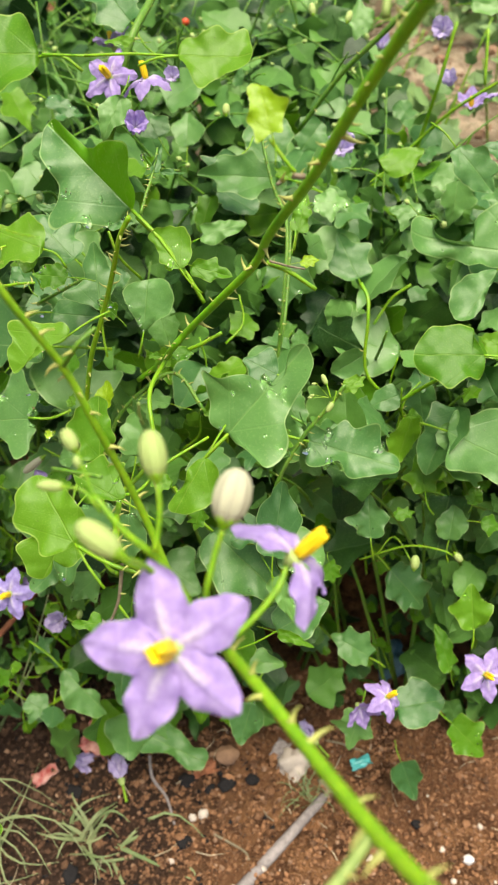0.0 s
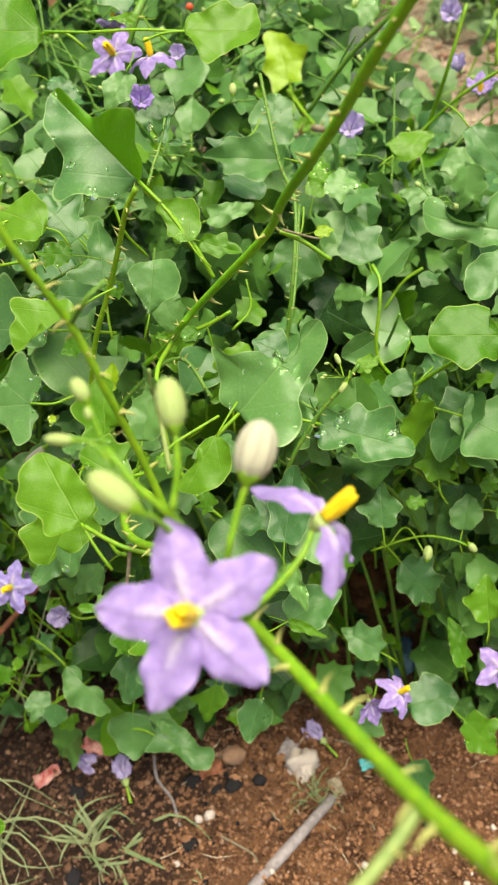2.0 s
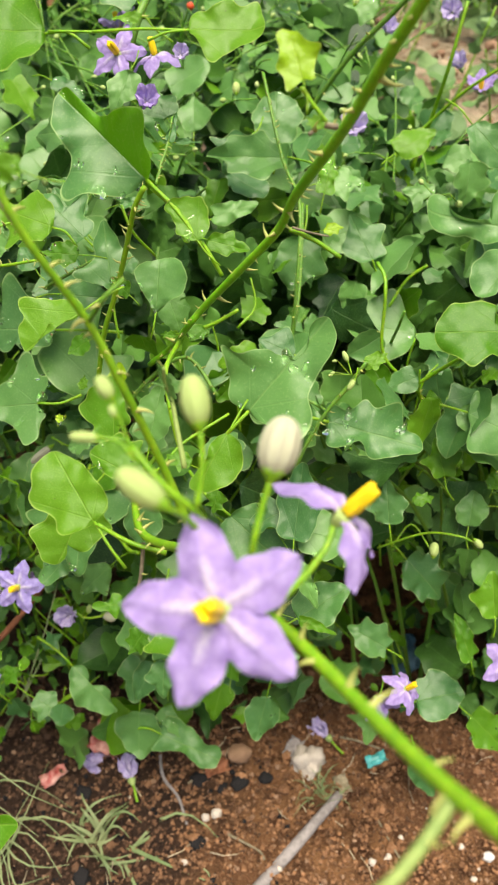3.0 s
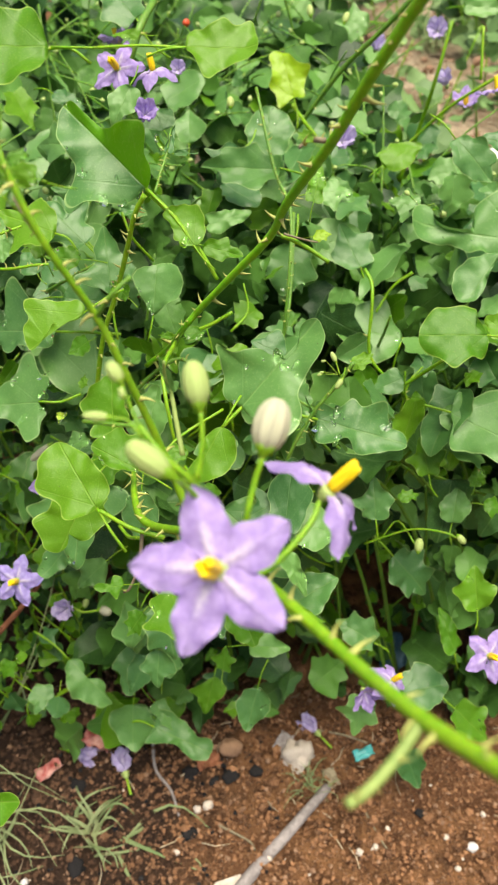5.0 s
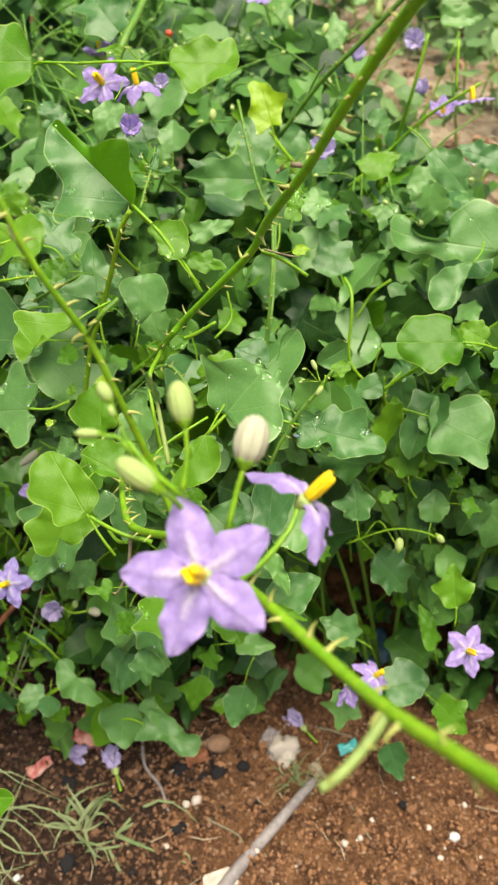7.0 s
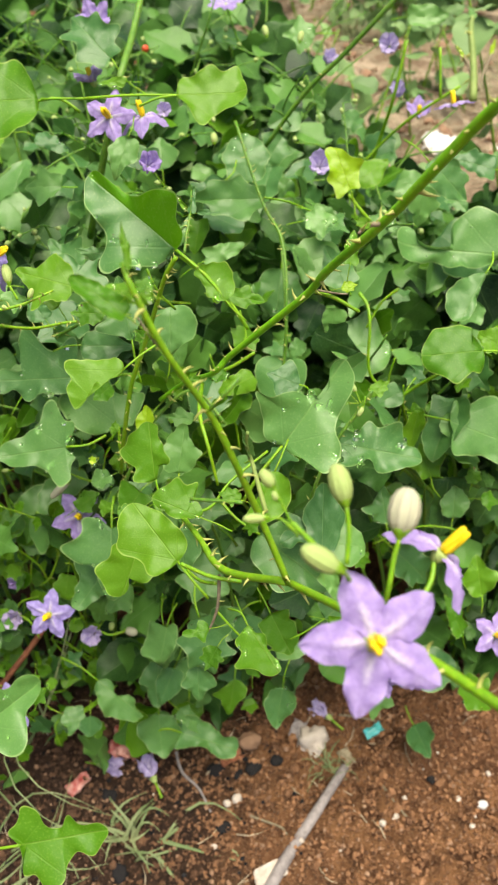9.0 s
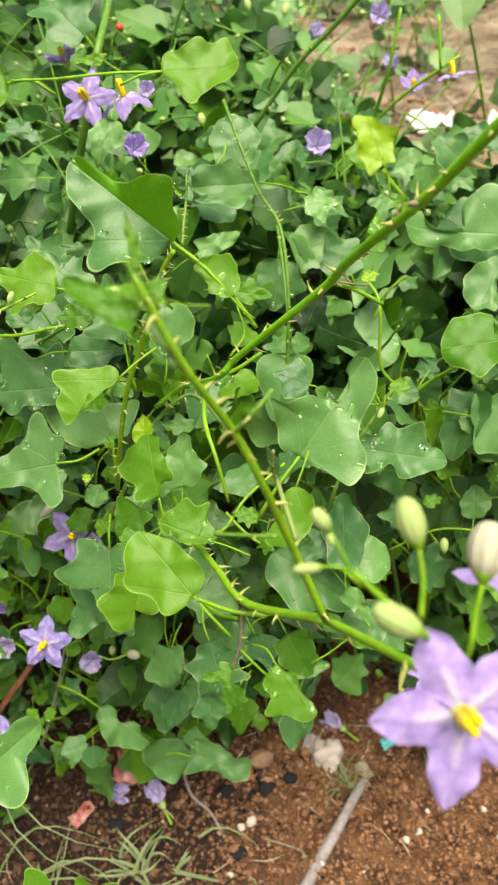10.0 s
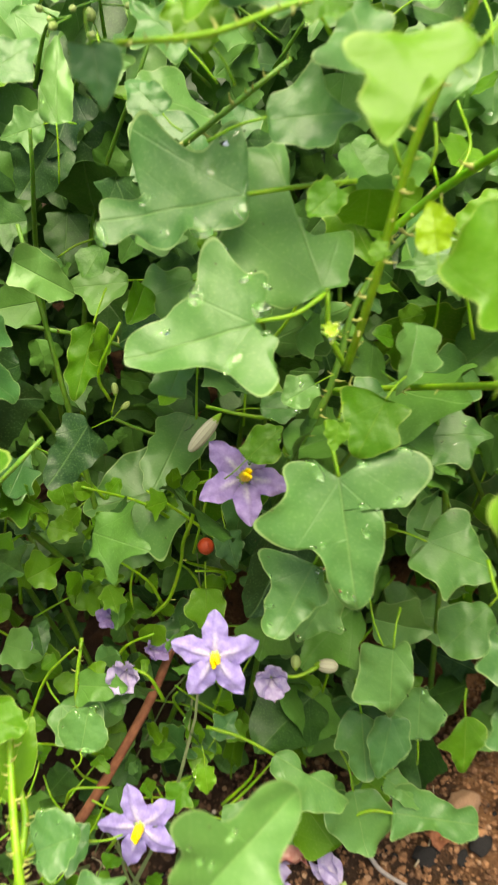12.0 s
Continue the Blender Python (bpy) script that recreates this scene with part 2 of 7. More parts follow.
GRASS = plain_material("grass_blade", (0.11, 0.17, 0.06), (0.23, 0.27, 0.13), 30.0, 0.6)
BERRY = plain_material("berry_red", (0.55, 0.05, 0.02), (0.7, 0.12, 0.04), 300.0, 0.3)

# ---- building helpers ----
PLACE = {}


def put(ob, parent, m):
    PLACE[ob] = m.copy()
    if parent is None:
        ob.matrix_basis = m
    else:
        ob.parent = parent
        ob.matrix_basis = PLACE[parent].inverted() @ m
    return ob


def mesh(name, verts, faces, mats, uv=None, edge=None, slots=None, flat=False):
    me = bpy.data.meshes.new(name)
    me.from_pydata([tuple(v) for v in verts], [], faces)
    for m in mats:
        me.materials.append(m)
    loops = np.empty(len(me.loops), dtype=np.int32)
    me.loops.foreach_get("vertex_index", loops)
    if uv is not None:
        layer = me.uv_layers.new(name="leaf")
        layer.data.foreach_set("uv", np.asarray(uv, dtype=np.float32)[loops].ravel())
        layer2 = me.uv_layers.new(name="edge")
        e = np.asarray(edge, dtype=np.float32)[loops]
        layer2.data.foreach_set("uv", np.stack([e, np.zeros_like(e)], 1).ravel())
    if slots is not None:
        me.polygons.foreach_set("material_index", np.asarray(slots, dtype=np.int32))
    if not flat:
        me.polygons.foreach_set("use_smooth", np.ones(len(me.polygons), dtype=bool))
    me.update()
    return me


def part(name, me, parent, m, label=""):
    return tagged(put(new(name, me), parent, m), label)


def thing(name, at, label, category, group="", kind=""):
    return tagged(put(new(name), None, Matrix.Translation(at)), label, category, group, kind)


def smooth_path(points, steps=5):
    p = [Vector(q) for q in points]
    p = [p[0] * 2 - p[1]] + p + [p[-1] * 2 - p[-2]]
    out = []
    for i in range(1, len(p) - 2):
        for k in range(steps):
            t = k / steps
            out.append(0.5 * ((2 * p[i]) + (p[i + 1] - p[i - 1]) * t + (2 * p[i - 1] - 5 * p[i] + 4 * p[i + 1] - p[i + 2]) * t * t
                              + (3 * p[i] - p[i - 1] - 3 * p[i + 1] + p[i + 2]) * t ** 3))
    out.append(p[-2])
    return out


def tube_data(path, r0, r1, sides=8, wobble=0.0, seed=0):
    rng = random.Random(seed)
    verts, faces = [], []
    side = None
    for i, p in enumerate(path):
        d = (path[min(i + 1, len(path) - 1)] - path[max(i - 1, 0)]).normalized()
        side = (side - d * side.dot(d)).normalized() if side else d.orthogonal().normalized()
        up = d.cross(side)
        r = (r0 + (r1 - r0) * i / (len(path) - 1)) * (1 + wobble * (rng.random() - 0.5))
        verts += [p + (side * math.cos(a) + up * math.sin(a)) * r for a in [k * math.tau / sides for k in range(sides)]]
    for i in range(len(path) - 1):
        faces += [(i * sides + k, i * sides + (k + 1) % sides, (i + 1) * sides + (k + 1) % sides, (i + 1) * sides + k) for k in range(sides)]
    faces += [tuple(range(sides - 1, -1, -1)), tuple(range(len(verts) - sides, len(verts)))]
    return verts, faces


def lathe(profile, sides, ridges=0, depth=0.0):
    verts, faces = [], []
    for r, z in profile:
        for k in range(sides):
            a = k * math.tau / sides
            q = r * (1 + depth * math.cos(ridges * a))
            verts.append((q * math.cos(a), q * math.sin(a), z))
    for i in range(len(profile) - 1):
        faces += [(i * sides + k, i * sides + (k + 1) % sides, (i + 1) * sides + (k + 1) % sides, (i + 1) * sides + k) for k in range(sides)]
    faces += [tuple(range(sides - 1, -1, -1)), tuple(range(len(verts) - sides, len(verts)))]
    return verts, faces


def along(base, tip, facing):
    """The pose with y from base to tip, scaled to that length, and z as near to facing as it can be."""
    y = Vector(tip) - Vector(base)
    size = y.length
    y.normalize()
    z = Vector(facing)
    z = (z - y * z.dot(y)).normalized()
    m = Matrix((y.cross(z), y, z)).transposed().to_4x4()
    return Matrix.Translation(base) @ m @ Matrix.Diagonal((size, size, size, 1))


# ---- leaf shapes: where the margin turns, lobe by lobe and bay by bay, going round from the base of a leaf of length 1 ----
def mirrored(mid, half):
    """A shape alike on both sides; half: its lobes and bays as (angle, reach) round a middle, from the base up to the tip."""
    side = [(r * math.cos(radians(a)), mid + r * math.sin(radians(a))) for a, r in half]
    return [(0.0, 0.02)] + side + [(0.0, 1.0)] + [(-x, y) for x, y in reversed(side)]


SHAPES = {
    "tri": mirrored(0.42, [(-54, 0.45), (-24, 0.37), (8, 0.50), (50, 0.33)]),
    "five": mirrored(0.45, [(-64, 0.45), (-44, 0.40), (-16, 0.48), (12, 0.33), (38, 0.46), (62, 0.36)]),
    "spade": mirrored(0.40, [(-46, 0.47), (-18, 0.41), (10, 0.42), (52, 0.41)]),
    "arm": mirrored(0.42, [(-48, 0.42), (-22, 0.30), (12, 0.50), (44, 0.28), (68, 0.45)]),
    "wide": mirrored(0.46, [(-52, 0.46), (-22, 0.39), (10, 0.56), (52, 0.34)]),
    "round": mirrored(0.45, [(-52, 0.49), (-20, 0.46), (8, 0.49), (48, 0.45)]),
    "long": mirrored(0.44, [(-66, 0.43), (-44, 0.42), (-8, 0.28), (18, 0.30), (58, 0.36)]),
}
# leaves that grew into a form of their own
GROWN = {
    "coat": [(0.00, 0.02), (0.23, -0.01), (0.48, -0.01), (0.47, 0.09), (0.34, 0.35), (0.63, 0.58), (0.45, 0.73), (0.30, 0.69), (0.17, 0.65), (0.11, 0.74), (0.13, 0.96), (0.00, 1.00), (-0.05, 1.02), (-0.17, 0.92), (-0.13, 0.77), (-0.29, 0.58), (-0.18, 0.40), (-0.20, 0.09)],
    "mitten": [(0.00, 0.02), (0.13, -0.08), (0.29, -0.13), (0.36, 0.01), (0.66, 0.14), (0.56, 0.30), (0.35, 0.39), (0.27, 0.60), (0.17, 0.87), (0.00, 1.00), (-0.07, 0.98), (-0.19, 0.71), (-0.26, 0.35), (-0.55, 0.18), (-0.47, 0.01), (-0.30, -0.01), (-0.16, -0.10), (-0.13, -0.03)],
    "dark": [(0.00, 0.02), (0.16, 0.04), (0.37, 0.35), (0.10, 0.38), (0.02, 0.54), (0.11, 0.97), (0.00, 1.00), (-0.17, 0.97), (-0.29, 0.74), (-0.56, 0.45), (-0.52, 0.21), (-0.30, -0.00)],
    "cross": [(0.00, 0.02), (0.13, -0.08), (0.28, -0.13), (0.38, -0.08), (0.38, 0.11), (0.65, 0.27), (0.41, 0.49), (0.25, 0.51), (0.17, 0.76), (0.12, 0.90), (0.00, 1.00), (-0.12, 0.91), (-0.19, 0.68), (-0.25, 0.53), (-0.29, 0.26), (-0.44, 0.30), (-0.66, 0.06), (-0.59, -0.07), (-0.42, -0.12), (-0.26, -0.09)],
    "quad": [(0.00, 0.02), (0.32, 0.01), (0.69, 0.16), (0.27, 0.74), (0.00, 1.00), (-0.47, 0.56), (-0.34, 0.29), (-0.40, -0.02)],
    "boot": [(0.00, 0.02), (0.53, 0.10), (0.60, 0.24), (0.35, 0.44), (0.24, 0.90), (0.00, 1.00), (-0.16, 0.82), (-0.22, 0.53), (-0.34, 0.32), (-0.18, 0.07)],
    "cape": [(0.00, 0.02), (0.37, 0.00), (0.48, 0.32), (0.25, 0.76), (0.00, 1.00), (-0.24, 0.74), (-0.37, 0.57), (-0.69, 0.34), (-0.45, 0.14), (-0.27, 0.00)],
    "side": [(0.00, 0.02), (0.46, 0.10), (0.36, 0.35), (0.45, 0.61), (0.15, 0.75), (0.00, 1.00), (-0.20, 0.72), (-0.43, 0.50), (-0.37, 0.12)],
    "kite": [(0.00, 0.02), (0.42, -0.13), (0.46, 0.25), (0.64, 0.46), (0.39, 0.61), (0.17, 0.97), (0.00, 1.00), (-0.34, 0.57), (-0.58, 0.44), (-0.53, 0.21), (-0.27, 0.02)],
    "pad": [(0.00, 0.02), (0.26, 0.20), (0.47, 0.62), (0.17, 0.94), (0.00, 1.00), (-0.22, 0.98), (-0.46, 0.68), (-0.43, 0.27)],
    "drop": [(0.00, 0.02), (0.24, -0.00), (0.47, 0.01), (0.48, 0.38), (0.55, 0.85), (0.25, 0.90), (0.00, 1.00), (-0.24, 0.68), (-0.32, 0.38), (-0.25, 0.02), (-0.14, -0.11)],
    "helm": [(0.00, 0.02), (0.22, -0.01), (0.43, 0.44), (0.26, 0.53), (0.19, 0.87), (0.00, 1.00), (-0.19, 0.86), (-0.35, 0.56), (-0.40, 0.25)],
    "star": [(0.00, 0.02), (0.23, 0.23), (0.51, 0.46), (0.27, 0.58), (0.22, 0.72), (0.00, 1.00), (-0.17, 0.63), (-0.37, 0.30), (-0.24, 0.09)],
    "cloak": [(0.00, 0.02), (0.19, 0.14), (0.36, 0.42), (0.25, 0.71), (0.18, 0.88), (0.00, 1.00), (-0.04, 0.82), (-0.14, 0.62), (0.01, 0.40), (-0.12, 0.20)],
    "bell": [(0.00, 0.02), (0.25, 0.03), (0.54, 0.30), (0.27, 0.80), (0.00, 1.00), (-0.21, 0.95), (-0.48, 0.61), (-0.36, 0.15)],
    "tongue": [(0.00, 0.02), (0.27, -0.01), (0.22, 0.14), (0.12, 0.36), (0.19, 0.73), (0.13, 0.97), (0.00, 1.00), (-0.17, 0.91), (-0.13, 0.69), (-0.26, 0.43), (-0.29, 0.18), (-0.22, -0.01)],
    "armed": [(0.00, 0.02), (0.10, 0.01), (0.19, 0.04), (0.33, 0.04), (0.43, 0.04), (0.47, 0.08), (0.48, 0.17), (0.46, 0.27), (0.40, 0.35), (0.33, 0.39), (0.28, 0.44), (0.24, 0.59), (0.23, 0.73), (0.17, 0.90), (0.12, 0.95), (0.03, 1.00), (0.00, 1.00), (-0.05, 0.95), (-0.07, 0.89), (-0.05, 0.82), (0.02, 0.74), (0.04, 0.68), (0.03, 0.61), (0.03, 0.56), (-0.05, 0.56), (-0.13, 0.50), (-0.17, 0.51), (-0.27, 0.43), (-0.30, 0.38), (-0.34, 0.32), (-0.42, 0.30), (-0.48, 0.30), (-0.48, 0.26), (-0.40, 0.22), (-0.34, 0.16), (-0.26, 0.11), (-0.23, 0.04), (-0.17, -0.01), (-0.07, -0.00)],
    "folded": [(0.00, 0.02), (0.09, -0.00), (0.14, 0.02), (0.17, 0.10), (0.22, 0.15), (0.30, 0.19), (0.33, 0.24), (0.32, 0.32), (0.28, 0.40), (0.22, 0.45), (0.14, 0.50), (0.10, 0.58), (0.08, 0.72), (0.08, 0.86), (0.07, 0.97), (0.00, 1.00), (-0.10, 0.97), (-0.20, 0.86), (-0.25, 0.71), (-0.27, 0.59), (-0.32, 0.51), (-0.41, 0.47), (-0.50, 0.45), (-0.56, 0.37), (-0.53, 0.30), (-0.45, 0.27), (-0.37, 0.22), (-0.25, 0.09), (-0.14, 0.04)],
    "heart": [(0.00, 0.02), (0.18, 0.07), (0.27, 0.19), (0.26, 0.46), (0.20, 0.70), (0.10, 0.88), (0.00, 1.00), (-0.13, 1.02), (-0.28, 0.91), (-0.41, 0.75), (-0.51, 0.66), (-0.50, 0.52), (-0.38, 0.37), (-0.37, 0.25), (-0.40, 0.13), (-0.34, 0.05), (-0.19, 0.01)],
    "bilobe": [(0.00, 0.02), (0.43, 0.17), (0.42, 0.38), (0.59, 0.67), (0.36, 0.90), (0.15, 1.04), (0.00, 1.00), (-0.06, 0.82), (0.00, 0.60), (-0.07, 0.50), (-0.09, 0.66), (-0.27, 0.68), (-0.40, 0.45), (-0.53, 0.16), (-0.36, 0.03), (-0.34, -0.14), (-0.17, -0.07)],
    "shell": [(0.00, 0.02), (0.16, 0.25), (0.09, 0.48), (0.16, 0.92), (0.00, 1.00), (-0.31, 0.81), (-0.45, 0.45), (-0.31, 0.10)],
    "crown": [(0.00, 0.02), (0.26, 0.06), (0.25, 0.20), (0.13, 0.36), (0.25, 0.53), (0.09, 0.92), (0.00, 1.00), (-0.11, 0.95), (-0.14, 0.76), (-0.33, 0.67), (-0.27, 0.47), (-0.32, 0.32), (-0.15, 0.19), (-0.17, -0.04)],
    "fan": [(0.00, 0.02), (0.23, 0.18), (0.42, 0.18), (0.43, 0.62), (0.33, 0.83), (0.00, 1.00), (-0.15, 0.96), (-0.33, 0.73), (-0.50, 0.50), (-0.32, 0.26), (-0.33, 0.07)],
    "gate": [(0.00, 0.02), (0.25, -0.01), (0.40, 0.27), (0.25, 0.46), (0.04, 0.48), (-0.01, 0.65), (0.04, 0.79), (0.15, 0.83), (0.13, 0.95), (-0.01, 1.00), (-0.13, 0.89), (-0.15, 0.72), (-0.11, 0.63), (-0.15, 0.42), (-0.12, 0.21)],
    "lobe": [(0.00, 0.02), (0.25, 0.22), (0.43, 0.60), (0.26, 0.93), (0.00, 1.00), (-0.13, 0.75), (-0.05, 0.35)],
    "shade": [(0.00, 0.02), (0.28, 0.20), (0.57, 0.43), (0.39, 0.63), (0.23, 0.92), (0.00, 1.00), (-0.17, 0.94), (-0.31, 0.69), (-0.45, 0.39), (-0.35, 0.15)],
    "blue": [(0.00, 0.02), (0.16, 0.13), (0.40, 0.15), (0.53, 0.23), (0.41, 0.45), (0.35, 0.69), (0.34, 1.13), (0.00, 1.00), (-0.35, 0.96), (-0.63, 0.58), (-0.35, 0.24), (-0.37, 0.03)],
    "torn": [(0.00, 0.02), (0.14, -0.05), (0.33, 0.13), (0.45, 0.33), (0.67, 0.60), (0.58, 0.74), (0.40, 0.75), (0.28, 0.94), (0.00, 1.00), (-0.02, 0.81), (0.08, 0.54), (0.08, 0.41), (-0.03, 0.19)],
    "tower": [(0.00, 0.02), (0.20, 0.29), (0.33, 0.46), (0.23, 0.59), (0.15, 0.74), (0.00, 1.00), (-0.17, 0.69), (-0.20, 0.46), (-0.47, 0.32), (-0.47, 0.22), (-0.16, 0.11)],
    "pouch": [(0.00, 0.02), (0.20, 0.20), (0.48, 0.39), (0.52, 0.73), (0.31, 1.02), (0.00, 1.00), (-0.38, 0.83), (-0.42, 0.61), (-0.21, 0.28)],
    "scoop": [(0.00, 0.02), (0.34, 0.09), (0.59, 0.55), (0.41, 0.81), (0.00, 1.00), (-0.14, 0.91), (-0.14, 0.62), (-0.25, 0.34)],
    "maple": [(0.00, 0.02), (0.30, 0.20), (0.53, 0.36), (0.31, 0.55), (0.23, 0.85), (0.00, 1.00), (-0.40, 0.92), (-0.32, 0.68), (-0.42, 0.53), (-0.27, 0.30), (-0.29, 0.11)],
    "maple_old": [(0.00, 0.02), (0.35, 0.15), (0.51, 0.27), (0.43, 0.49), (0.56, 0.89), (0.00, 1.00), (-0.43, 0.87), (-0.49, 0.49), (-0.46, 0.24), (-0.27, 0.08)],
    "gold": [(0.00, 0.02), (0.21, -0.02), (0.26, 0.27), (0.45, 0.48), (0.26, 0.66), (0.00, 1.00), (-0.25, 0.94), (-0.25, 0.60), (-0.39, 0.42), (-0.32, 0.23), (-0.31, -0.06)],
    "sprout": [(0.00, 0.02), (0.23, 0.07), (0.38, 0.34), (0.11, 0.50), (0.15, 0.85), (0.00, 1.00), (-0.15, 0.82), (-0.18, 0.52), (-0.45, 0.29), (-0.19, 0.15)],
    "trumpet": [(0.00, 0.02), (0.11, 0.04), (0.28, 0.07), (0.42, 0.09), (0.53, 0.15), (0.60, 0.26), (0.60, 0.35), (0.51, 0.45), (0.38, 0.51), (0.26, 0.55), (0.19, 0.64), (0.17, 0.75), (0.12, 0.89), (0.06, 0.96), (0.00, 1.00), (-0.07, 1.00), (-0.14, 0.96), (-0.19, 0.88), (-0.19, 0.78), (-0.17, 0.65), (-0.20, 0.56), (-0.28, 0.56), (-0.37, 0.55), (-0.42, 0.48), (-0.43, 0.41), (-0.38, 0.35), (-0.27, 0.29), (-0.24, 0.20), (-0.20, 0.07), (-0.09, 0.04)],
    "claw": [(0.00, 0.02), (0.35, 0.21), (0.36, 0.42), (0.60, 0.62), (0.33, 0.77), (0.19, 0.94), (0.00, 1.00), (-0.09, 0.89), (-0.06, 0.58), (-0.14, 0.35), (-0.04, 0.21)],
    "oval": [(0.00, 0.02), (0.09, 0.24), (0.25, 0.27), (0.29, 0.38), (0.15, 0.68), (0.13, 0.91), (0.00, 1.00), (-0.22, 0.89), (-0.40, 0.69), (-0.53, 0.49), (-0.31, 0.26), (-0.31, 0.05)],
    "ears": [(0.00, 0.02), (0.13, -0.02), (0.31, 0.22), (0.59, 0.29), (0.47, 0.49), (0.52, 0.70), (0.28, 0.85), (0.00, 1.00), (-0.14, 0.74), (-0.20, 0.36)],
    "ivy": [(0.00, 0.02), (0.14, 0.07), (0.30, 0.03), (0.33, 0.16), (0.43, 0.22), (0.51, 0.35), (0.42, 0.48), (0.27, 0.51), (0.17, 0.62), (0.22, 0.79), (0.16, 0.89), (0.08, 0.97), (0.00, 1.00), (-0.09, 0.90), (-0.09, 0.75), (-0.14, 0.66), (-0.21, 0.61), (-0.20, 0.55), (-0.12, 0.50), (-0.10, 0.40), (-0.16, 0.31), (-0.31, 0.26), (-0.39, 0.15), (-0.36, 0.06), (-0.26, 0.03), (-0.14, -0.10)],
    "strap": [(0.00, 0.02), (0.16, 0.18), (0.10, 0.51), (0.14, 0.77), (0.10, 0.96), (0.00, 1.00), (-0.09, 1.00), (-0.14, 0.85), (-0.21, 0.69), (-0.17, 0.57), (-0.22, 0.42), (-0.16, 0.22)],
}


def margin(points, n):
    """n even steps along a smooth closed line through the points, from the first one on."""
    p = np.array(points, dtype=float)
    dense = []
    for i in range(len(p)):
        a, b, c, d = p[i - 1], p[i], p[(i + 1) % len(p)], p[(i + 2) % len(p)]
        for t in np.arange(0, 1, 0.08):
            dense.append(0.5 * (2 * b + (c - a) * t + (2 * a - 5 * b + 4 * c - d) * t ** 2 + (3 * b - a - 3 * c + d) * t ** 3))
    dense = np.array(dense + [dense[0]])
    run = np.concatenate([[0], np.cumsum(np.linalg.norm(np.diff(dense, axis=0), axis=1))])
    steps = np.linspace(0, run[-1], n, endpoint=False)
    rim = np.stack([np.interp(steps, run, dense[:, 0]), np.interp(steps, run, dense[:, 1])], 1)
    soft = rim.copy()
    for _ in range(1):
        soft = (np.roll(soft, 1, 0) + 2 * soft + np.roll(soft, -1, 0)) / 4
    soft[0] = rim[0]
    return soft


def leaf_data(shape, seed, n=96, rings=(0.0, 0.3, 0.55, 0.78, 0.93, 1.0), stalk=0.5, fold=0.12, droop=0.18, ripple=0.05, far_fold=None):
    """A leaf of length 1 from its base at 0 to its tip at y = 1, its face to z, with its stalk behind the base."""
    rng = random.Random(seed)
    if shape in GROWN:
        points = GROWN[shape]
    else:
        depth, base = rng.uniform(0.7, 1.3), SHAPES[shape]
        mean = sum(math.hypot(x, y - 0.44) for x, y in base) / len(base)
        points = []
        for x, y in base:
            r = math.hypot(x, y - 0.44)
            k = 1.0 if x == 0 else (mean + (r - mean) * depth) / r * rng.uniform(0.87, 1.12)
            points.append((x * k + (rng.uniform(-0.03, 0.03) if x else 0), 0.44 + (y - 0.44) * k + (rng.uniform(-0.03, 0.03) if x else 0)))
    rim = margin(points, n)
    swell = 0.3 if shape in ("folded", "armed", "trumpet") else 0.75 if shape in GROWN else 1.0
    wave = [(rng.randint(6, 10), rng.uniform(0, 6.3), swell * rng.uniform(0.008, 0.022)), (rng.randint(11, 19), rng.uniform(0, 6.3), swell * rng.uniform(0.003, 0.009))]
    turns = rng.choice((2, 3, 3, 4))
    ph, lift = rng.uniform(0, 6.3), rng.uniform(-0.08, 0.08)
    cup = rng.uniform(-0.10, 0.16)
    verts, uv, edge = [], [], []

    def shaped(x, y, f):
        d = y - 0.25
        x0 = math.sqrt(x * x + 0.0009) - 0.03
        a = math.atan2(y - 0.44, x)
        z = x0 * (fold if x < 0 or far_fold is None else far_fold) - droop * d * abs(d) + cup * (x * x + (y - 0.44) ** 2) + lift * x
        z += f * f * ripple * (math.sin(turns * a + ph) + 0.45 * f * f * math.sin((2 * turns + 1) * a - ph))
        z += 0.030 * math.sin(8 * x + ph) * math.cos(7 * y + 2 * ph) * f + 0.012 * math.sin(19 * x - ph) * math.sin(17 * y + ph)
        return z

    for f in rings:
        for k in range(n):
            ex, ey = rim[k]
            ry = min(max(ey * 0.9 + 0.03, 0.06), 0.82)
            grow = 1 + (0 if k < n * 0.04 or k > n * 0.96 else sum(q * math.sin(m * math.tau * k / n + p) for m, p, q in wave) / max(0.2, math.hypot(ex, ey - ry)))
            x, y = f * ex * grow, ry + (ey - ry) * f * grow
            verts.append((x, y, shaped(x, y, f)))
            uv.append((x, y)), edge.append(f)
    faces = []
    for i in range(len(rings) - 1):
        o = i * n
        faces += [(o + k, o + n + k, o + n + (k + 1) % n, o + (k + 1) % n) for k in range(n)]
    slots = [0] * len(faces)
    if stalk:
        sag = rng.uniform(0.05, 0.25)
        path = smooth_path([(0, 0.03, shaped(0, 0.03, 0.9) - 0.004), (rng.uniform(-0.03, 0.03), -stalk * 0.5, -sag * 0.3), (rng.uniform(-0.1, 0.1), -stalk, -sag)], 3)
        tv, tf = tube_data(path, 0.016, 0.02, 5)
        o = len(verts)
        verts += [tuple(v) for v in tv]
        uv += [(0.3, 0.3)] * len(tv)
        edge += [0.2] * len(tv)
        faces += [tuple(o + i for i in f) for f in tf]
        slots += [1] * len(tf)
    return verts, faces, uv, edge, slots


LEAF_MESHES = {}


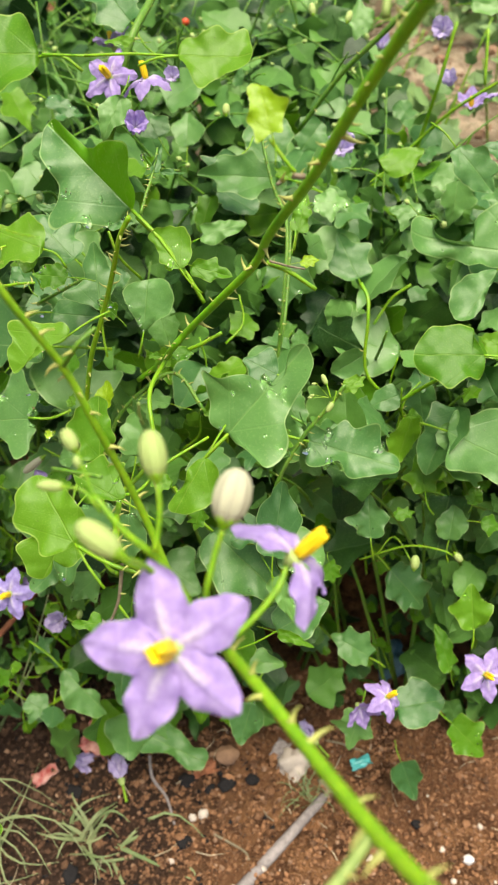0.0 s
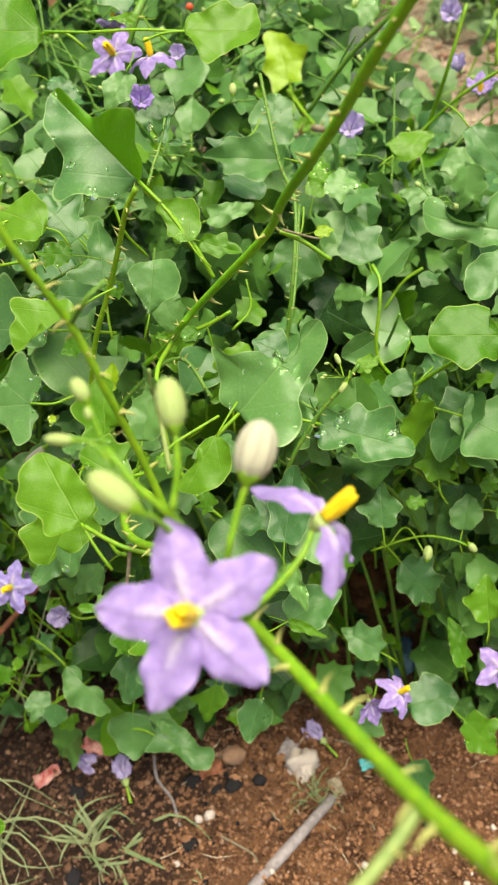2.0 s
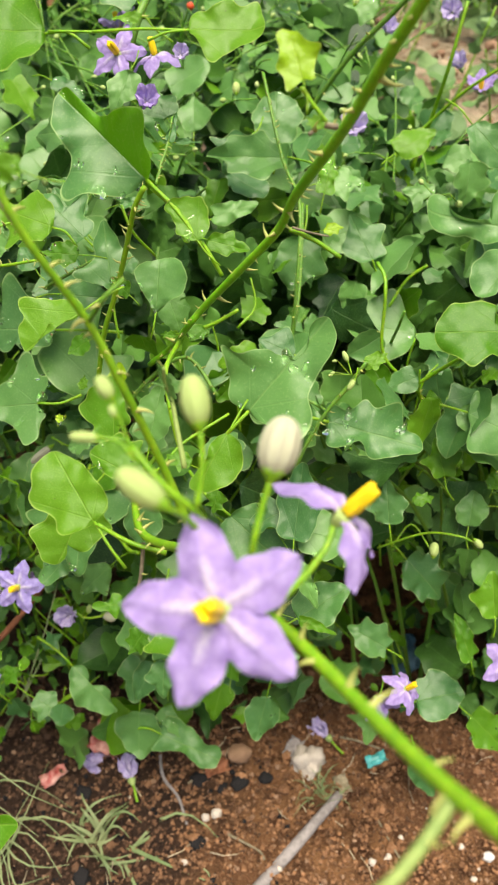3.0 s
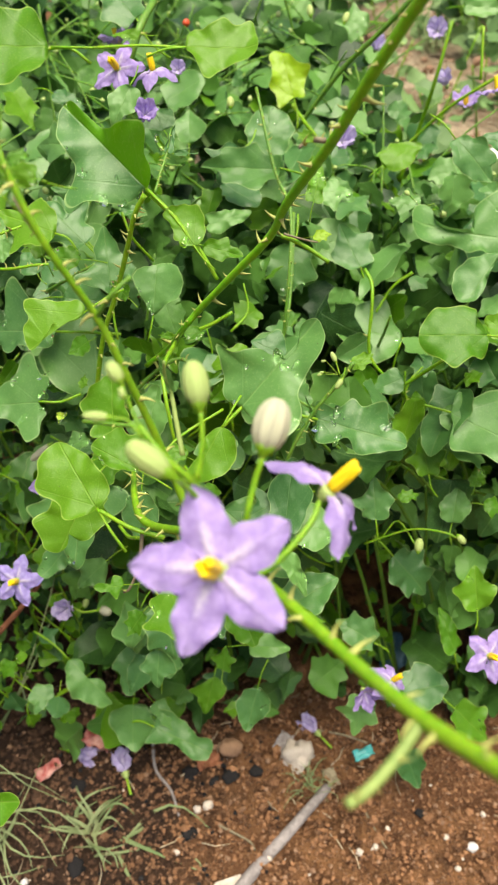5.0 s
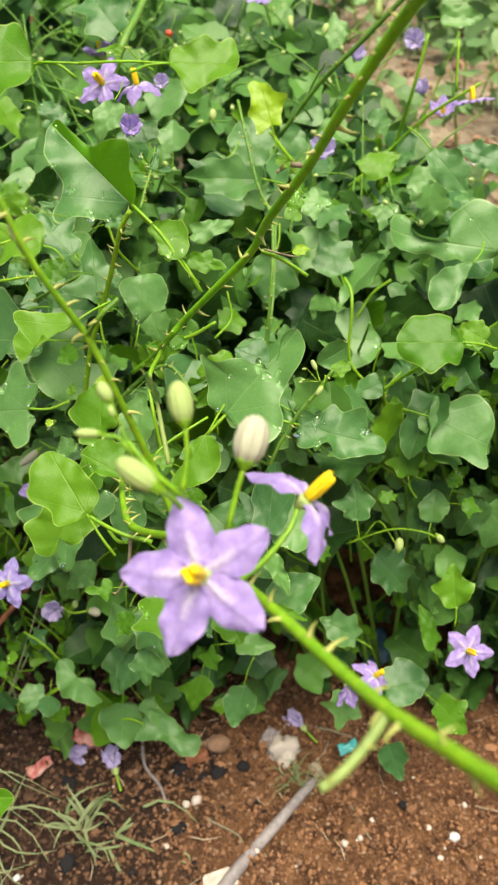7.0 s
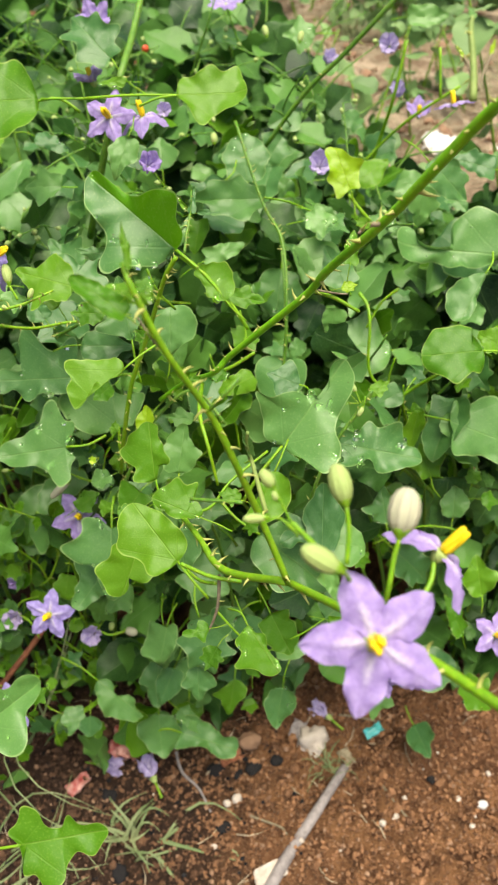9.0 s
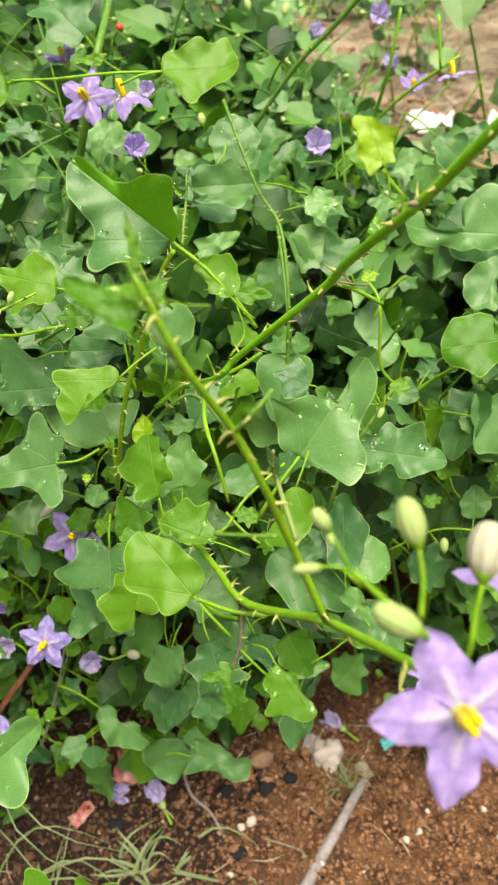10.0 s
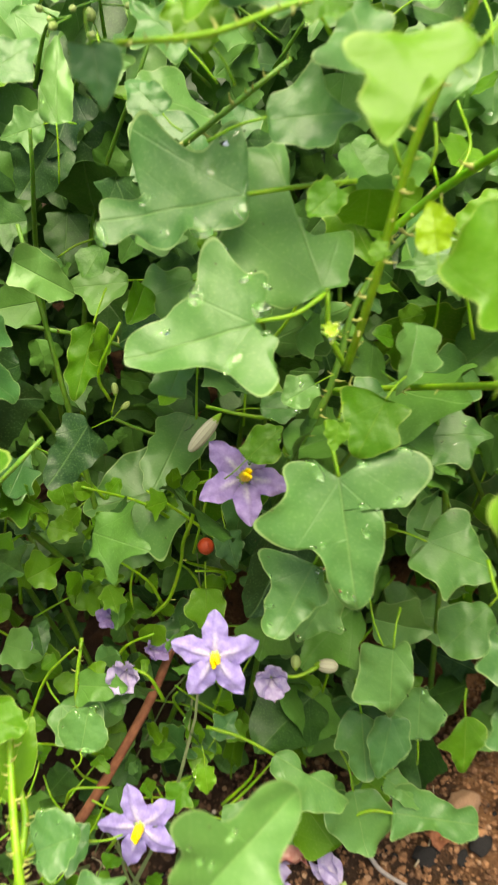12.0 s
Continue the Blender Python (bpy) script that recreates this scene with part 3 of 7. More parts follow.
def leaf_mesh(shape, seed, young):
    key = (shape, seed, young)
    if key not in LEAF_MESHES:
        rng = random.Random(seed * 7 + len(shape))
        bend = {"folded": 1.3, "armed": 0.45, "ivy": 0.05, "trumpet": 0.1}.get(shape)
        tilt = {"folded": 0.25, "armed": 0.3, "trumpet": 1.1, "ivy": 0.45}.get(shape, rng.uniform(0.0, 0.24) if shape in GROWN else rng.uniform(-0.1, 0.34))
        v, f, u, e, s = leaf_data(shape, seed * 31 + len(shape), stalk=rng.uniform(0.35, 0.7), fold=tilt, droop=rng.uniform(0.0, 0.12 if shape in GROWN else 0.3), far_fold=bend)
        # the raised half gets the green with painted-in backlight
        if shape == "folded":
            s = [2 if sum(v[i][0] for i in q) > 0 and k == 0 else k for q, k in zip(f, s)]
        LEAF_MESHES[key] = mesh("leaf", v, f, [(LEAF_EVEN if shape in GROWN else LEAF, YOUNG, YELLOW)[young], STEM] + ([LEAF_BACKLIT] if shape == "folded" else []), u, e, s)
    return LEAF_MESHES[key]


DROPS = []


def leaf(shrub, shape, base, tip, facing, wide=1.0, young=0, seed=0):
    m = along(base, tip, facing) @ Matrix.Diagonal((wide, 1, 1, 1))
    ob = part("leaf", leaf_mesh(shape, seed, young), shrub, m)
    if shape in ("armed", "folded", "coat", "cross", "mitten", "crown"):
        DROPS.append((ob, 9, 0.0052) if shape in ("armed", "folded") else (ob, 9, 0.0042))
    elif seed % 3 == 0:
        DROPS.append((ob, 5, 0.0024))
    return ob


# ---- stems and thorns ----
def thorn_mesh():
    path = smooth_path([(0, 0, -0.1), (0, 0.0, 0.35), (0, -0.12, 0.7), (0, -0.32, 1.0)], 2)
    v, f = tube_data(path, 0.17, 0.015, 6)
    v = [q * (1.0 if q.z > 0.12 else 1.5) for q in v]
    return mesh("thorn", v, f, [THORN])


THORN_MESH = thorn_mesh()


def stem(shrub, points, r0, r1, mat=STEM, thorns=0, thorn_size=0.004, seed=0, name="stem"):
    path = smooth_path(points, 6)
    rng = random.Random(seed)
    v, f = tube_data(path, r0, r1, 8, 0.03, seed)
    at = PLACE[shrub].translation
    ob = part(name, mesh(name, [q - at for q in v], f, [mat]), shrub, Matrix.Translation(at))
    thorns = thorns * 2 if thorns > 5 else thorns
    for k in range(thorns):
        i = (k + rng.uniform(0.2, 0.8)) / thorns * (len(path) - 2)
        a, b = path[int(i)], path[int(i) + 1]
        d = (b - a).normalized()
        out = Vector((rng.uniform(-1, 1), rng.uniform(-1, 0.6), rng.uniform(-1, 1)))
        out = (out - d * out.dot(d)).normalized()
        r = r0 + (r1 - r0) * i / len(path)
        m = Matrix((d.cross(out), d, out)).transposed().to_4x4()
        s = thorn_size * rng.uniform(0.6, 1.6)
        part("thorn", THORN_MESH, ob, Matrix.Translation(a.lerp(b, i % 1) + out * r * 0.85) @ m @ Matrix.Diagonal((s, s, s, 1)))
    return ob


# ---- flowers and buds, of radius 1, facing z ----
def petal_mesh(seed, back=0.0, mat=PETAL, full=1.0):
    rng = random.Random(seed)
    rows, cols = 19, 11
    verts, uv = [], []
    for i in range(rows):
        u = i / (rows - 1)
        w = full * (0.05 + 0.69 * u if u < 0.33 else 0.276 * max(0.0, 1 - (abs(u - 0.40) / 0.60) ** 2.1) ** 0.8 + 0.002)
        for j in range(cols):
            v = 2 * j / (cols - 1) - 1
            x = v * w
            z = 0.12 * u - (0.16 + back) * u * u - 0.05 * v * v * math.sin(u * 3) + 0.03 * math.sin(5 * u + 3 * v + seed) * u
            z += 0.075 * math.exp(-(v / 0.16) ** 2) * math.sin(math.pi * min(1.0, u * 1.15)) - 0.03 * math.cos(9 * v + seed) * u * (1 - u) + 0.045 * v * v * math.sin(15 * u + 2 * seed + (1 if v > 0 else 0))
            x += 0.014 * math.sin(17 * u + seed + v) * abs(v) + 0.03 * math.sin(2.6 * u + seed * 1.7) * u * (1 - u)
            verts.append((x, 0.06 + 0.94 * u, z))
            uv.append((x, u))
    faces = [(i * cols + j, i * cols + j + 1, (i + 1) * cols + j + 1, (i + 1) * cols + j) for i in range(rows - 1) for j in range(cols - 1)]
    return mesh("petal", verts, faces, [mat], uv, [0] * len(verts))


PETALS = [petal_mesh(s, 0.0, PETAL, 1.04) for s in range(5)]
PETALS_DEEP = [petal_mesh(s + 40, 0.05, PETAL_DEEP, 1.04) for s in range(5)]
PETALS_DEEP_BACK = [petal_mesh(s + 49, 0.42, PETAL_DEEP, 1.12) for s in range(5)]
PETALS_BACK = [petal_mesh(s + 9, 0.42, PETAL, 1.12) for s in range(5)]
PETALS_SHUT = [petal_mesh(s + 20, -0.1, PETAL, 1.15) for s in range(5)]
PETALS_FALLEN = [petal_mesh(s + 30, -0.1, PETAL_FADED, 1.15) for s in range(5)]
_v, _f = lathe([(0.03, 0.04), (0.055, 0.07), (0.066, 0.18), (0.063, 0.42), (0.045, 0.58), (0.018, 0.63)], 8)
ANTHER_MESH = mesh("anther", _v, _f, [ANTHER])
_v, _f = lathe([(0.03, -0.24), (0.07, -0.22), (0.12, -0.12), (0.15, -0.01), (0.14, 0.01), (0.05, 0.03)], 15, 5, 0.12)
CALYX_MESH = mesh("flower", _v, _f, [BUD_GREEN])
_v, _f = tube_data(smooth_path([(0, 0, 0.4), (0.01, 0.01, 0.5), (0.06, 0.02, 0.62)], 3), 0.014, 0.012, 5)
STYLE_MESH = mesh("style", _v, _f, [BUD_GREEN])


def flower(shrub, at, facing, toward, radius, missing=(), back=False, stalk=(), closed=0.0, anthers=True, deep=False):
    """An open flower; stalk: the points that its stalk goes through, away from it."""
    z = Vector(facing).normalized()
    m = along(at, Vector(at) + Vector(toward).normalized() * radius, facing)
    ob = part("flower", CALYX_MESH, shrub, m)
    for k in range(5):
        if k not in missing:
            part("petal", (PETALS_DEEP_BACK if deep and back else PETALS_DEEP if deep else PETALS_BACK if back else PETALS_FALLEN if closed >= 60 else PETALS_SHUT if closed > 25 else PETALS)[k], ob, m @ pose(0, 0, 0, 0, 0, 72 * k) @ pose(0, 0, 0, closed, 0, 0), "violet crinkled petal with a white streak")
    if anthers:
        for k in range(5):
            part("anther", ANTHER_MESH, ob, m @ pose(0, 0, 0, 0, 0, 72 * k + 36) @ pose(0, 0.058, 0, -1 + 2 * (k % 2), 3 * (k % 3) - 3, 0), "bright yellow anther")
        part("style", STYLE_MESH, ob, m)
    if stalk:
        stem(shrub, [Vector(at) - z * 0.2 * radius, *stalk], 0.045 * radius, 0.055 * radius, STEM, name="flower_stalk")
    return ob


_v, _f = lathe([(0.05, 0.0), (0.25, 0.08), (0.36, 0.28), (0.39, 0.5), (0.35, 0.74), (0.25, 0.9), (0.13, 0.98), (0.03, 1.0)], 40, 10, 0.05)
BUD_MESH = mesh("bud", _v, _f, [BUD])
BUD_MESH_GREEN = mesh("bud", _v, _f, [BUD_GREEN])
_v, _f = lathe([(0.05, -0.14), (0.09, -0.1), (0.18, 0.0), (0.27, 0.11), (0.25, 0.12), (0.1, 0.06)], 15, 5, 0.06)
CUP_MESH = mesh("calyx", _v, _f, [STEM])


def bud(shrub, base, tip, wide=1.0, green=False, stalk=()):
    d = Vector(tip) - Vector(base)
    s = d.length
    m = Matrix.Translation(base) @ d.to_track_quat("Z", "Y").to_matrix().to_4x4() @ Matrix.Diagonal((s * wide, s * wide, s, 1))
    ob = part("flower_bud", BUD_MESH_GREEN if green else BUD_MESH, shrub, m)
    part("calyx", CUP_MESH, ob, m)
    if stalk:
        stem(shrub, [Vector(base) - d * 0.12, *stalk], 0.05 * s, 0.07 * s, STEM, name="flower_stalk")
    return ob

# ---- ground ----
def ramp(v, lo, hi):
    u = min(1.0, max(0.0, (v - lo) / (hi - lo)))
    return u * u * (3 - 2 * u)


def ground_z(x, y):
    """The soil is level at the front and rises to a low bank behind the shrub."""
    p = Vector((x, y, 0))
    bank = 0.24 * ramp(y, 0.55, 1.1) * ramp(x, 0.02, 0.34) * (1 - 0.6 * ramp(y, 1.6, 4.0))
    return bank - 0.012 + 0.012 * noise.noise(p * 6) + 0.006 * noise.noise(p * 22) + 0.006 * noise.noise(p * 60) + 0.004 * noise.noise(p * 140)


def spaced(lo, hi, step, reach):
    fine = list(np.arange(lo, hi, step))
    far, d, q = [], step, 0.0
    while q < reach:
        d *= 1.12
        q += d
        far.append(q)
    return [lo - f for f in reversed(far)] + fine + [hi + f for f in far]


def ground_sheet():
    xs, ys = spaced(-0.55, 0.55, 0.0045, 60), spaced(0.02, 0.62, 0.0045, 60)
    verts = [(x, y, ground_z(x, y) + (0.02 * noise.noise(Vector((x, y, 0)) * 1.3) if abs(x) > 1 or y > 1.5 else 0)) for y in ys for x in xs]
    n = len(xs)
    faces = [(j * n + i, j * n + i + 1, (j + 1) * n + i + 1, (j + 1) * n + i) for j in range(len(ys) - 1) for i in range(n - 1)]
    tagged(put(new("ground", mesh("ground", verts, faces, [SOIL])), None, Matrix()), "bare red-brown crumbly soil round the shrub", "ground", kind="structure")


ground_sheet()


# ---- the shrubs ----
front_shrub = thing("thorny_shrub", (0.12, 0.0, -0.01), "thorny shoot with large violet star flowers and buds", "shrub", "thorny shrubs")
main_shrub = thing("thorny_shrub", (0.0, 0.5, -0.01), "dense thorny shrub with lobed bluish green wet leaves", "shrub", "thorny shrubs")
low_shrub = thing("thorny_shrub", (-0.18, 0.45, -0.01), "low thorny shrub with lobed leaves and pale violet flowers", "shrub", "thorny shrubs")
back_shrub = thing("thorny_shrub", (0.0, 0.75, -0.01), "thorny shrub behind with many stems and violet flowers", "shrub", "thorny shrubs")


# the shoot that reaches out in front, with its flowers
stem(front_shrub, [(0.0391, 0.0324, 0.5933), (0.0329, 0.0443, 0.5839), (0.0241, 0.0637, 0.5679), (0.0145, 0.0852, 0.5542), (0.0004, 0.1123, 0.5421), (-0.0151, 0.1416, 0.5265), (-0.0289, 0.1847, 0.4900)], 0.0019, 0.0016, STEM, 9, 0.005, 1)
stem(front_shrub, [(-0.0289, 0.1847, 0.4900), (-0.0473, 0.2090, 0.4666), (-0.0558, 0.2232, 0.4581), (-0.0606, 0.2440, 0.4499), (-0.0661, 0.2790, 0.4251), (-0.0710, 0.3123, 0.4001), (-0.0730, 0.3960, 0.3370), (-0.1000, 0.4200, 0.3250)], 0.0019, 0.0013, STEM, 13, 0.0035, 2)
stem(front_shrub, [(-0.0289, 0.1847, 0.4900), (-0.0386, 0.1935, 0.5198), (-0.0499, 0.1958, 0.5562), (-0.0576, 0.1993, 0.5763), (-0.0704, 0.1988, 0.6035), (-0.0789, 0.2040, 0.6248), (-0.0815, 0.2114, 0.6307)], 0.0015, 0.001, STEM, 9, 0.0035, 3)
stem(front_shrub, [(0.0241, 0.0635, 0.5676), (0.0183, 0.0572, 0.5649), (0.0121, 0.0513, 0.5642), (0.0073, 0.0479, 0.5648)], 0.0014, 0.0011, STEM_PALE, 4, 0.004, 4)
flower(front_shrub, (-0.0190, 0.1080, 0.5615), (-0.15, -0.59, 0.79), (-0.24, 0.80, 0.55), 0.0224, stalk=[(-0.0169, 0.1132, 0.5517), (-0.0102, 0.1207, 0.5408)])
flower(front_shrub, (0.0130, 0.1415, 0.5556), (0.63, 0.11, 0.77), (-0.71, 0.48, 0.52), 0.0185, missing=(1,), back=True, stalk=[(0.0075, 0.1340, 0.5501), (-0.0006, 0.1265, 0.5445), (-0.0086, 0.1218, 0.5405)])
bud(front_shrub, (-0.0061, 0.1343, 0.5772), (-0.0023, 0.1434, 0.5874), 0.88, False, [(-0.0086, 0.1297, 0.5704), (-0.0109, 0.1242, 0.5612), (-0.0117, 0.1258, 0.5419)])
bud(front_shrub, (-0.0226, 0.1400, 0.5875), (-0.0246, 0.1479, 0.5964), 0.72, True, [(-0.0221, 0.1346, 0.5801), (-0.0235, 0.1291, 0.5723)])
bud(front_shrub, (-0.0294, 0.1178, 0.5851), (-0.0393, 0.1229, 0.5905), 0.66, True, [(-0.0262, 0.1211, 0.5783), (-0.0225, 0.1252, 0.5679)])
bud(front_shrub, (-0.0432, 0.1469, 0.5903), (-0.0464, 0.1505, 0.5942), 0.8, True, [(-0.0405, 0.1423, 0.5852), (-0.0372, 0.1364, 0.5786)])
bud(front_shrub, (-0.0462, 0.1409, 0.5835), (-0.0532, 0.1413, 0.5838), 0.5, True, [(-0.0415, 0.1402, 0.5828), (-0.0379, 0.1374, 0.5797)])
bud(front_shrub, (-0.0425, 0.1441, 0.5871), (-0.0434, 0.1460, 0.5893), 0.8, True)
stem(front_shrub, [(-0.0386, 0.1393, 0.5819), (-0.0313, 0.1333, 0.5754), (-0.0235, 0.1311, 0.5671), (-0.0163, 0.1303, 0.5499), (-0.0102, 0.1213, 0.5399)], 0.0008, 0.0013, STEM, 0, 0.004, 0)
leaf(front_shrub, "heart", (-0.0732, 0.2206, 0.4650), (-0.0922, 0.2474, 0.4806), (-0.22, -0.39, 0.89), 1.0, 1, 1)
leaf(front_shrub, "bilobe", (-0.0928, 0.2800, 0.4124), (-0.1064, 0.2584, 0.3924), (0.19, -0.49, 0.85), 1.0, 1, 2)
leaf(front_shrub, "ears", (-0.0600, 0.2604, 0.4500), (-0.0836, 0.2712, 0.4574), (-0.10, -0.43, 0.90), 1.0, 1, 3)
leaf(front_shrub, "tri", (-0.1038, 0.2860, 0.4284), (-0.0920, 0.2874, 0.4316), (-0.05, -0.43, 0.90), 0.9, 1, 4)
leaf(front_shrub, "shell", (-0.0197, 0.2677, 0.4715), (-0.0343, 0.2494, 0.4534), (-0.07, -0.53, 0.85), 1.0, 1, 1)
leaf(front_shrub, "five", (-0.0370, 0.2690, 0.4504), (-0.0485, 0.2737, 0.4532), (-0.16, -0.42, 0.89), 0.9, 1, 5)
leaf(front_shrub, "claw", (-0.0438, 0.2024, 0.4364), (-0.0323, 0.1767, 0.4321), (0.04, -0.41, 0.91), 1.0, 1, 6)
leaf(front_shrub, "sprout", (-0.0617, 0.1995, 0.4399), (-0.0748, 0.1988, 0.4387), (0.10, -0.40, 0.91), 1.0, 1, 7)
leaf(front_shrub, "five", (-0.0573, 0.2123, 0.4038), (-0.0654, 0.2048, 0.3949), (-0.12, -0.28, 0.95), 1.0, 1, 8)
stem(front_shrub, [(-0.0545, 0.2192, 0.4543), (-0.0566, 0.2120, 0.4395), (-0.0613, 0.2080, 0.4275), (-0.0649, 0.2098, 0.4216)], 0.0009, 0.0005, STEM_DRY, 2, 0.002, 5)
stem(front_shrub, [(-0.0575, 0.2118, 0.4363), (-0.0501, 0.2049, 0.4290), (-0.0469, 0.2031, 0.4248)], 0.0006, 0.0005, STEM, 0, 0.004, 0)
stem(front_shrub, [(-0.0694, 0.2429, 0.4301), (-0.0634, 0.2308, 0.4360), (-0.0568, 0.2178, 0.4497)], 0.0009, 0.0009, STEM, 0, 0.004, 0)
stem(front_shrub, [(-0.0664, 0.2719, 0.4414), (-0.0535, 0.2701, 0.4459), (-0.0414, 0.2800, 0.4537), (-0.0197, 0.2917, 0.4617)], 0.0009, 0.0007, STEM, 2, 0.003, 6)
leaf(front_shrub, "long", (-0.0723, 0.2148, 0.6151), (-0.0901, 0.2201, 0.6180), (-0.13, -0.65, 0.75), 0.6, 1, 9)
leaf(front_shrub, "long", (-0.0819, 0.2048, 0.6154), (-0.0998, 0.2173, 0.6257), (0.05, -0.63, 0.78), 0.6, 1, 1)
leaf(front_shrub, "long", (-0.0797, 0.2061, 0.6311), (-0.0805, 0.2173, 0.6423), (0.18, -0.83, 0.53), 0.3, 1, 2)
leaf(front_shrub, "five", (-0.0789, 0.2068, 0.6233), (-0.0715, 0.2090, 0.6266), (-0.15, -0.61, 0.78), 0.6, 1, 3)
stem(front_shrub, [(-0.0704, 0.1988, 0.6035), (-0.0750, 0.2024, 0.6080), (-0.0787, 0.2068, 0.6133)], 0.0006, 0.0003, STEM_DRY, 0, 0.004, 0)
stem(front_shrub, [(-0.0576, 0.1993, 0.5763), (-0.0514, 0.1970, 0.5859), (-0.0457, 0.2003, 0.5901)], 0.0009, 0.0007, STEM_OLD, 1, 0.003, 7)
stem(front_shrub, [(-0.0476, 0.1836, 0.5437), (-0.0576, 0.1889, 0.5404), (-0.0662, 0.1940, 0.5372)], 0.0007, 0.0007, STEM_OLD, 1, 0.003, 8)

stem(front_shrub, [(-0.0400, 0.2247, 0.5402), (-0.0403, 0.2257, 0.5320), (-0.0385, 0.2267, 0.5238), (-0.0365, 0.2192, 0.5155), (-0.0341, 0.2102, 0.5057)], 0.0006, 0.0011, STEM_PALE, 0, 0.004, 0)
leaf(front_shrub, "long", (-0.0385, 0.2267, 0.5238), (-0.0420, 0.2247, 0.5432), (0.6, -0.7, 0.4), 0.25, 0, 193)

# the long thorny stem that leans across
stem(main_shrub, [(0.0619, 0.1771, 0.7261), (0.0548, 0.1908, 0.7067), (0.0478, 0.2128, 0.6831), (0.0419, 0.2364, 0.6613), (0.0314, 0.2523, 0.6337), (0.0225, 0.2718, 0.6043), (0.0086, 0.3001, 0.5666), (0.0025, 0.3165, 0.5427), (-0.0160, 0.3350, 0.5104), (-0.0331, 0.3502, 0.4819), (-0.0423, 0.3564, 0.4661), (-0.0567, 0.4150, 0.4125), (-0.0743, 0.4286, 0.3880)], 0.0023, 0.0017, STEM_FRESH, 24, 0.0046, 11)
leaf(main_shrub, "gold", (0.0080, 0.2735, 0.6179), (0.0033, 0.2856, 0.6313), (-0.05, -0.92, 0.40), 1.0, 2, 11)
leaf(main_shrub, "long", (0.0205, 0.3074, 0.5630), (0.0241, 0.3187, 0.5758), (-0.07, -0.67, 0.74), 0.75, 1, 12)
leaf(main_shrub, "five", (0.0145, 0.2637, 0.6070), (0.0085, 0.2665, 0.6100), (-0.06, -0.69, 0.72), 0.8, 1, 13)
leaf(main_shrub, "five", (0.0232, 0.3298, 0.5356), (0.0325, 0.3306, 0.5367), (-0.07, -0.64, 0.77), 0.8, 2, 14)
stem(main_shrub, [(0.0190, 0.2680, 0.6059), (0.0136, 0.2651, 0.6071), (0.0095, 0.2624, 0.6055)], 0.0012, 0.0006, STEM_DRY, 3, 0.003, 13)
stem(main_shrub, [(0.0072, 0.2727, 0.6170), (0.0117, 0.2704, 0.6115), (0.0159, 0.2690, 0.6069)], 0.0007, 0.0007, STEM, 0, 0.004, 0)
stem(main_shrub, [(0.0079, 0.3213, 0.5408), (0.0185, 0.3209, 0.5360), (0.0305, 0.3172, 0.5292)], 0.0011, 0.001, STEM, 2, 0.003, 14)
stem(main_shrub, [(0.0090, 0.3191, 0.5428), (0.0184, 0.3209, 0.5390), (0.0253, 0.3235, 0.5361)], 0.0006, 0.0004, STEM_DRY, 0, 0.004, 0)
stem(main_shrub, [(-0.0414, 0.3714, 0.4528), (-0.0281, 0.3702, 0.4594), (-0.0151, 0.3707, 0.4677)], 0.0012, 0.001, STEM, 1, 0.003, 15)
leaf(main_shrub, "five", (-0.0431, 0.3647, 0.4574), (-0.0312, 0.3650, 0.4579), (0.04, -0.58, 0.82), 1.0, 1, 15)
leaf(main_shrub, "five", (-0.0492, 0.3663, 0.4544), (-0.0582, 0.3671, 0.4551), (0.06, -0.57, 0.82), 0.6, 1, 16)
stem(main_shrub, [(-0.0479, 0.3682, 0.4491), (-0.0525, 0.3344, 0.4561), (-0.0502, 0.3144, 0.4488), (-0.0461, 0.3058, 0.4242)], 0.0014, 0.0009, STEM, 1, 0.003, 16)

stem(main_shrub, [(0.0370, 0.2399, 0.6642), (0.0382, 0.2485, 0.6733), (0.0384, 0.2550, 0.6800), (0.0393, 0.2587, 0.6840)], 0.0013, 0.0008, STEM_PALE, 4, 0.003, 62)
stem(main_shrub, [(0.0377, 0.2422, 0.6666), (0.0368, 0.2475, 0.6720), (0.0352, 0.2505, 0.6749)], 0.0006, 0.0004, STEM_DRY, 0, 0.004, 0)
stem(main_shrub, [(0.0388, 0.2420, 0.6666), (0.0416, 0.2461, 0.6713), (0.0447, 0.2495, 0.6753)], 0.0006, 0.0004, STEM_DRY, 0, 0.004, 0)
leaf(main_shrub, "five", (0.0396, 0.2579, 0.6832), (0.0390, 0.2616, 0.6869), (0.1, -0.5, 0.85), 0.7, 0, 194)
leaf(main_shrub, "long", (0.0357, 0.2494, 0.6738), (0.0333, 0.2531, 0.6773), (0.3, -0.8, 0.5), 0.4, 2, 195)
leaf(main_shrub, "long", (0.0439, 0.2490, 0.6746), (0.0463, 0.2530, 0.6792), (-0.3, -0.8, 0.5), 0.4, 2, 196)

# leaves of the middle of the shrub
leaf(main_shrub, "armed", (-0.0116, 0.2972, 0.4572), (0.0280, 0.3244, 0.4938), (-0.04, -0.67, 0.75), 1.0, 0, 0)
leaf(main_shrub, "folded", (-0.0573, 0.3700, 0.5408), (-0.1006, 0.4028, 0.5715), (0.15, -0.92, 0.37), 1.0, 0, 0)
leaf(main_shrub, "long", (-0.0916, 0.3989, 0.5236), (-0.1143, 0.4049, 0.5262), (-0.04, -0.64, 0.77), 0.6, 0, 17)
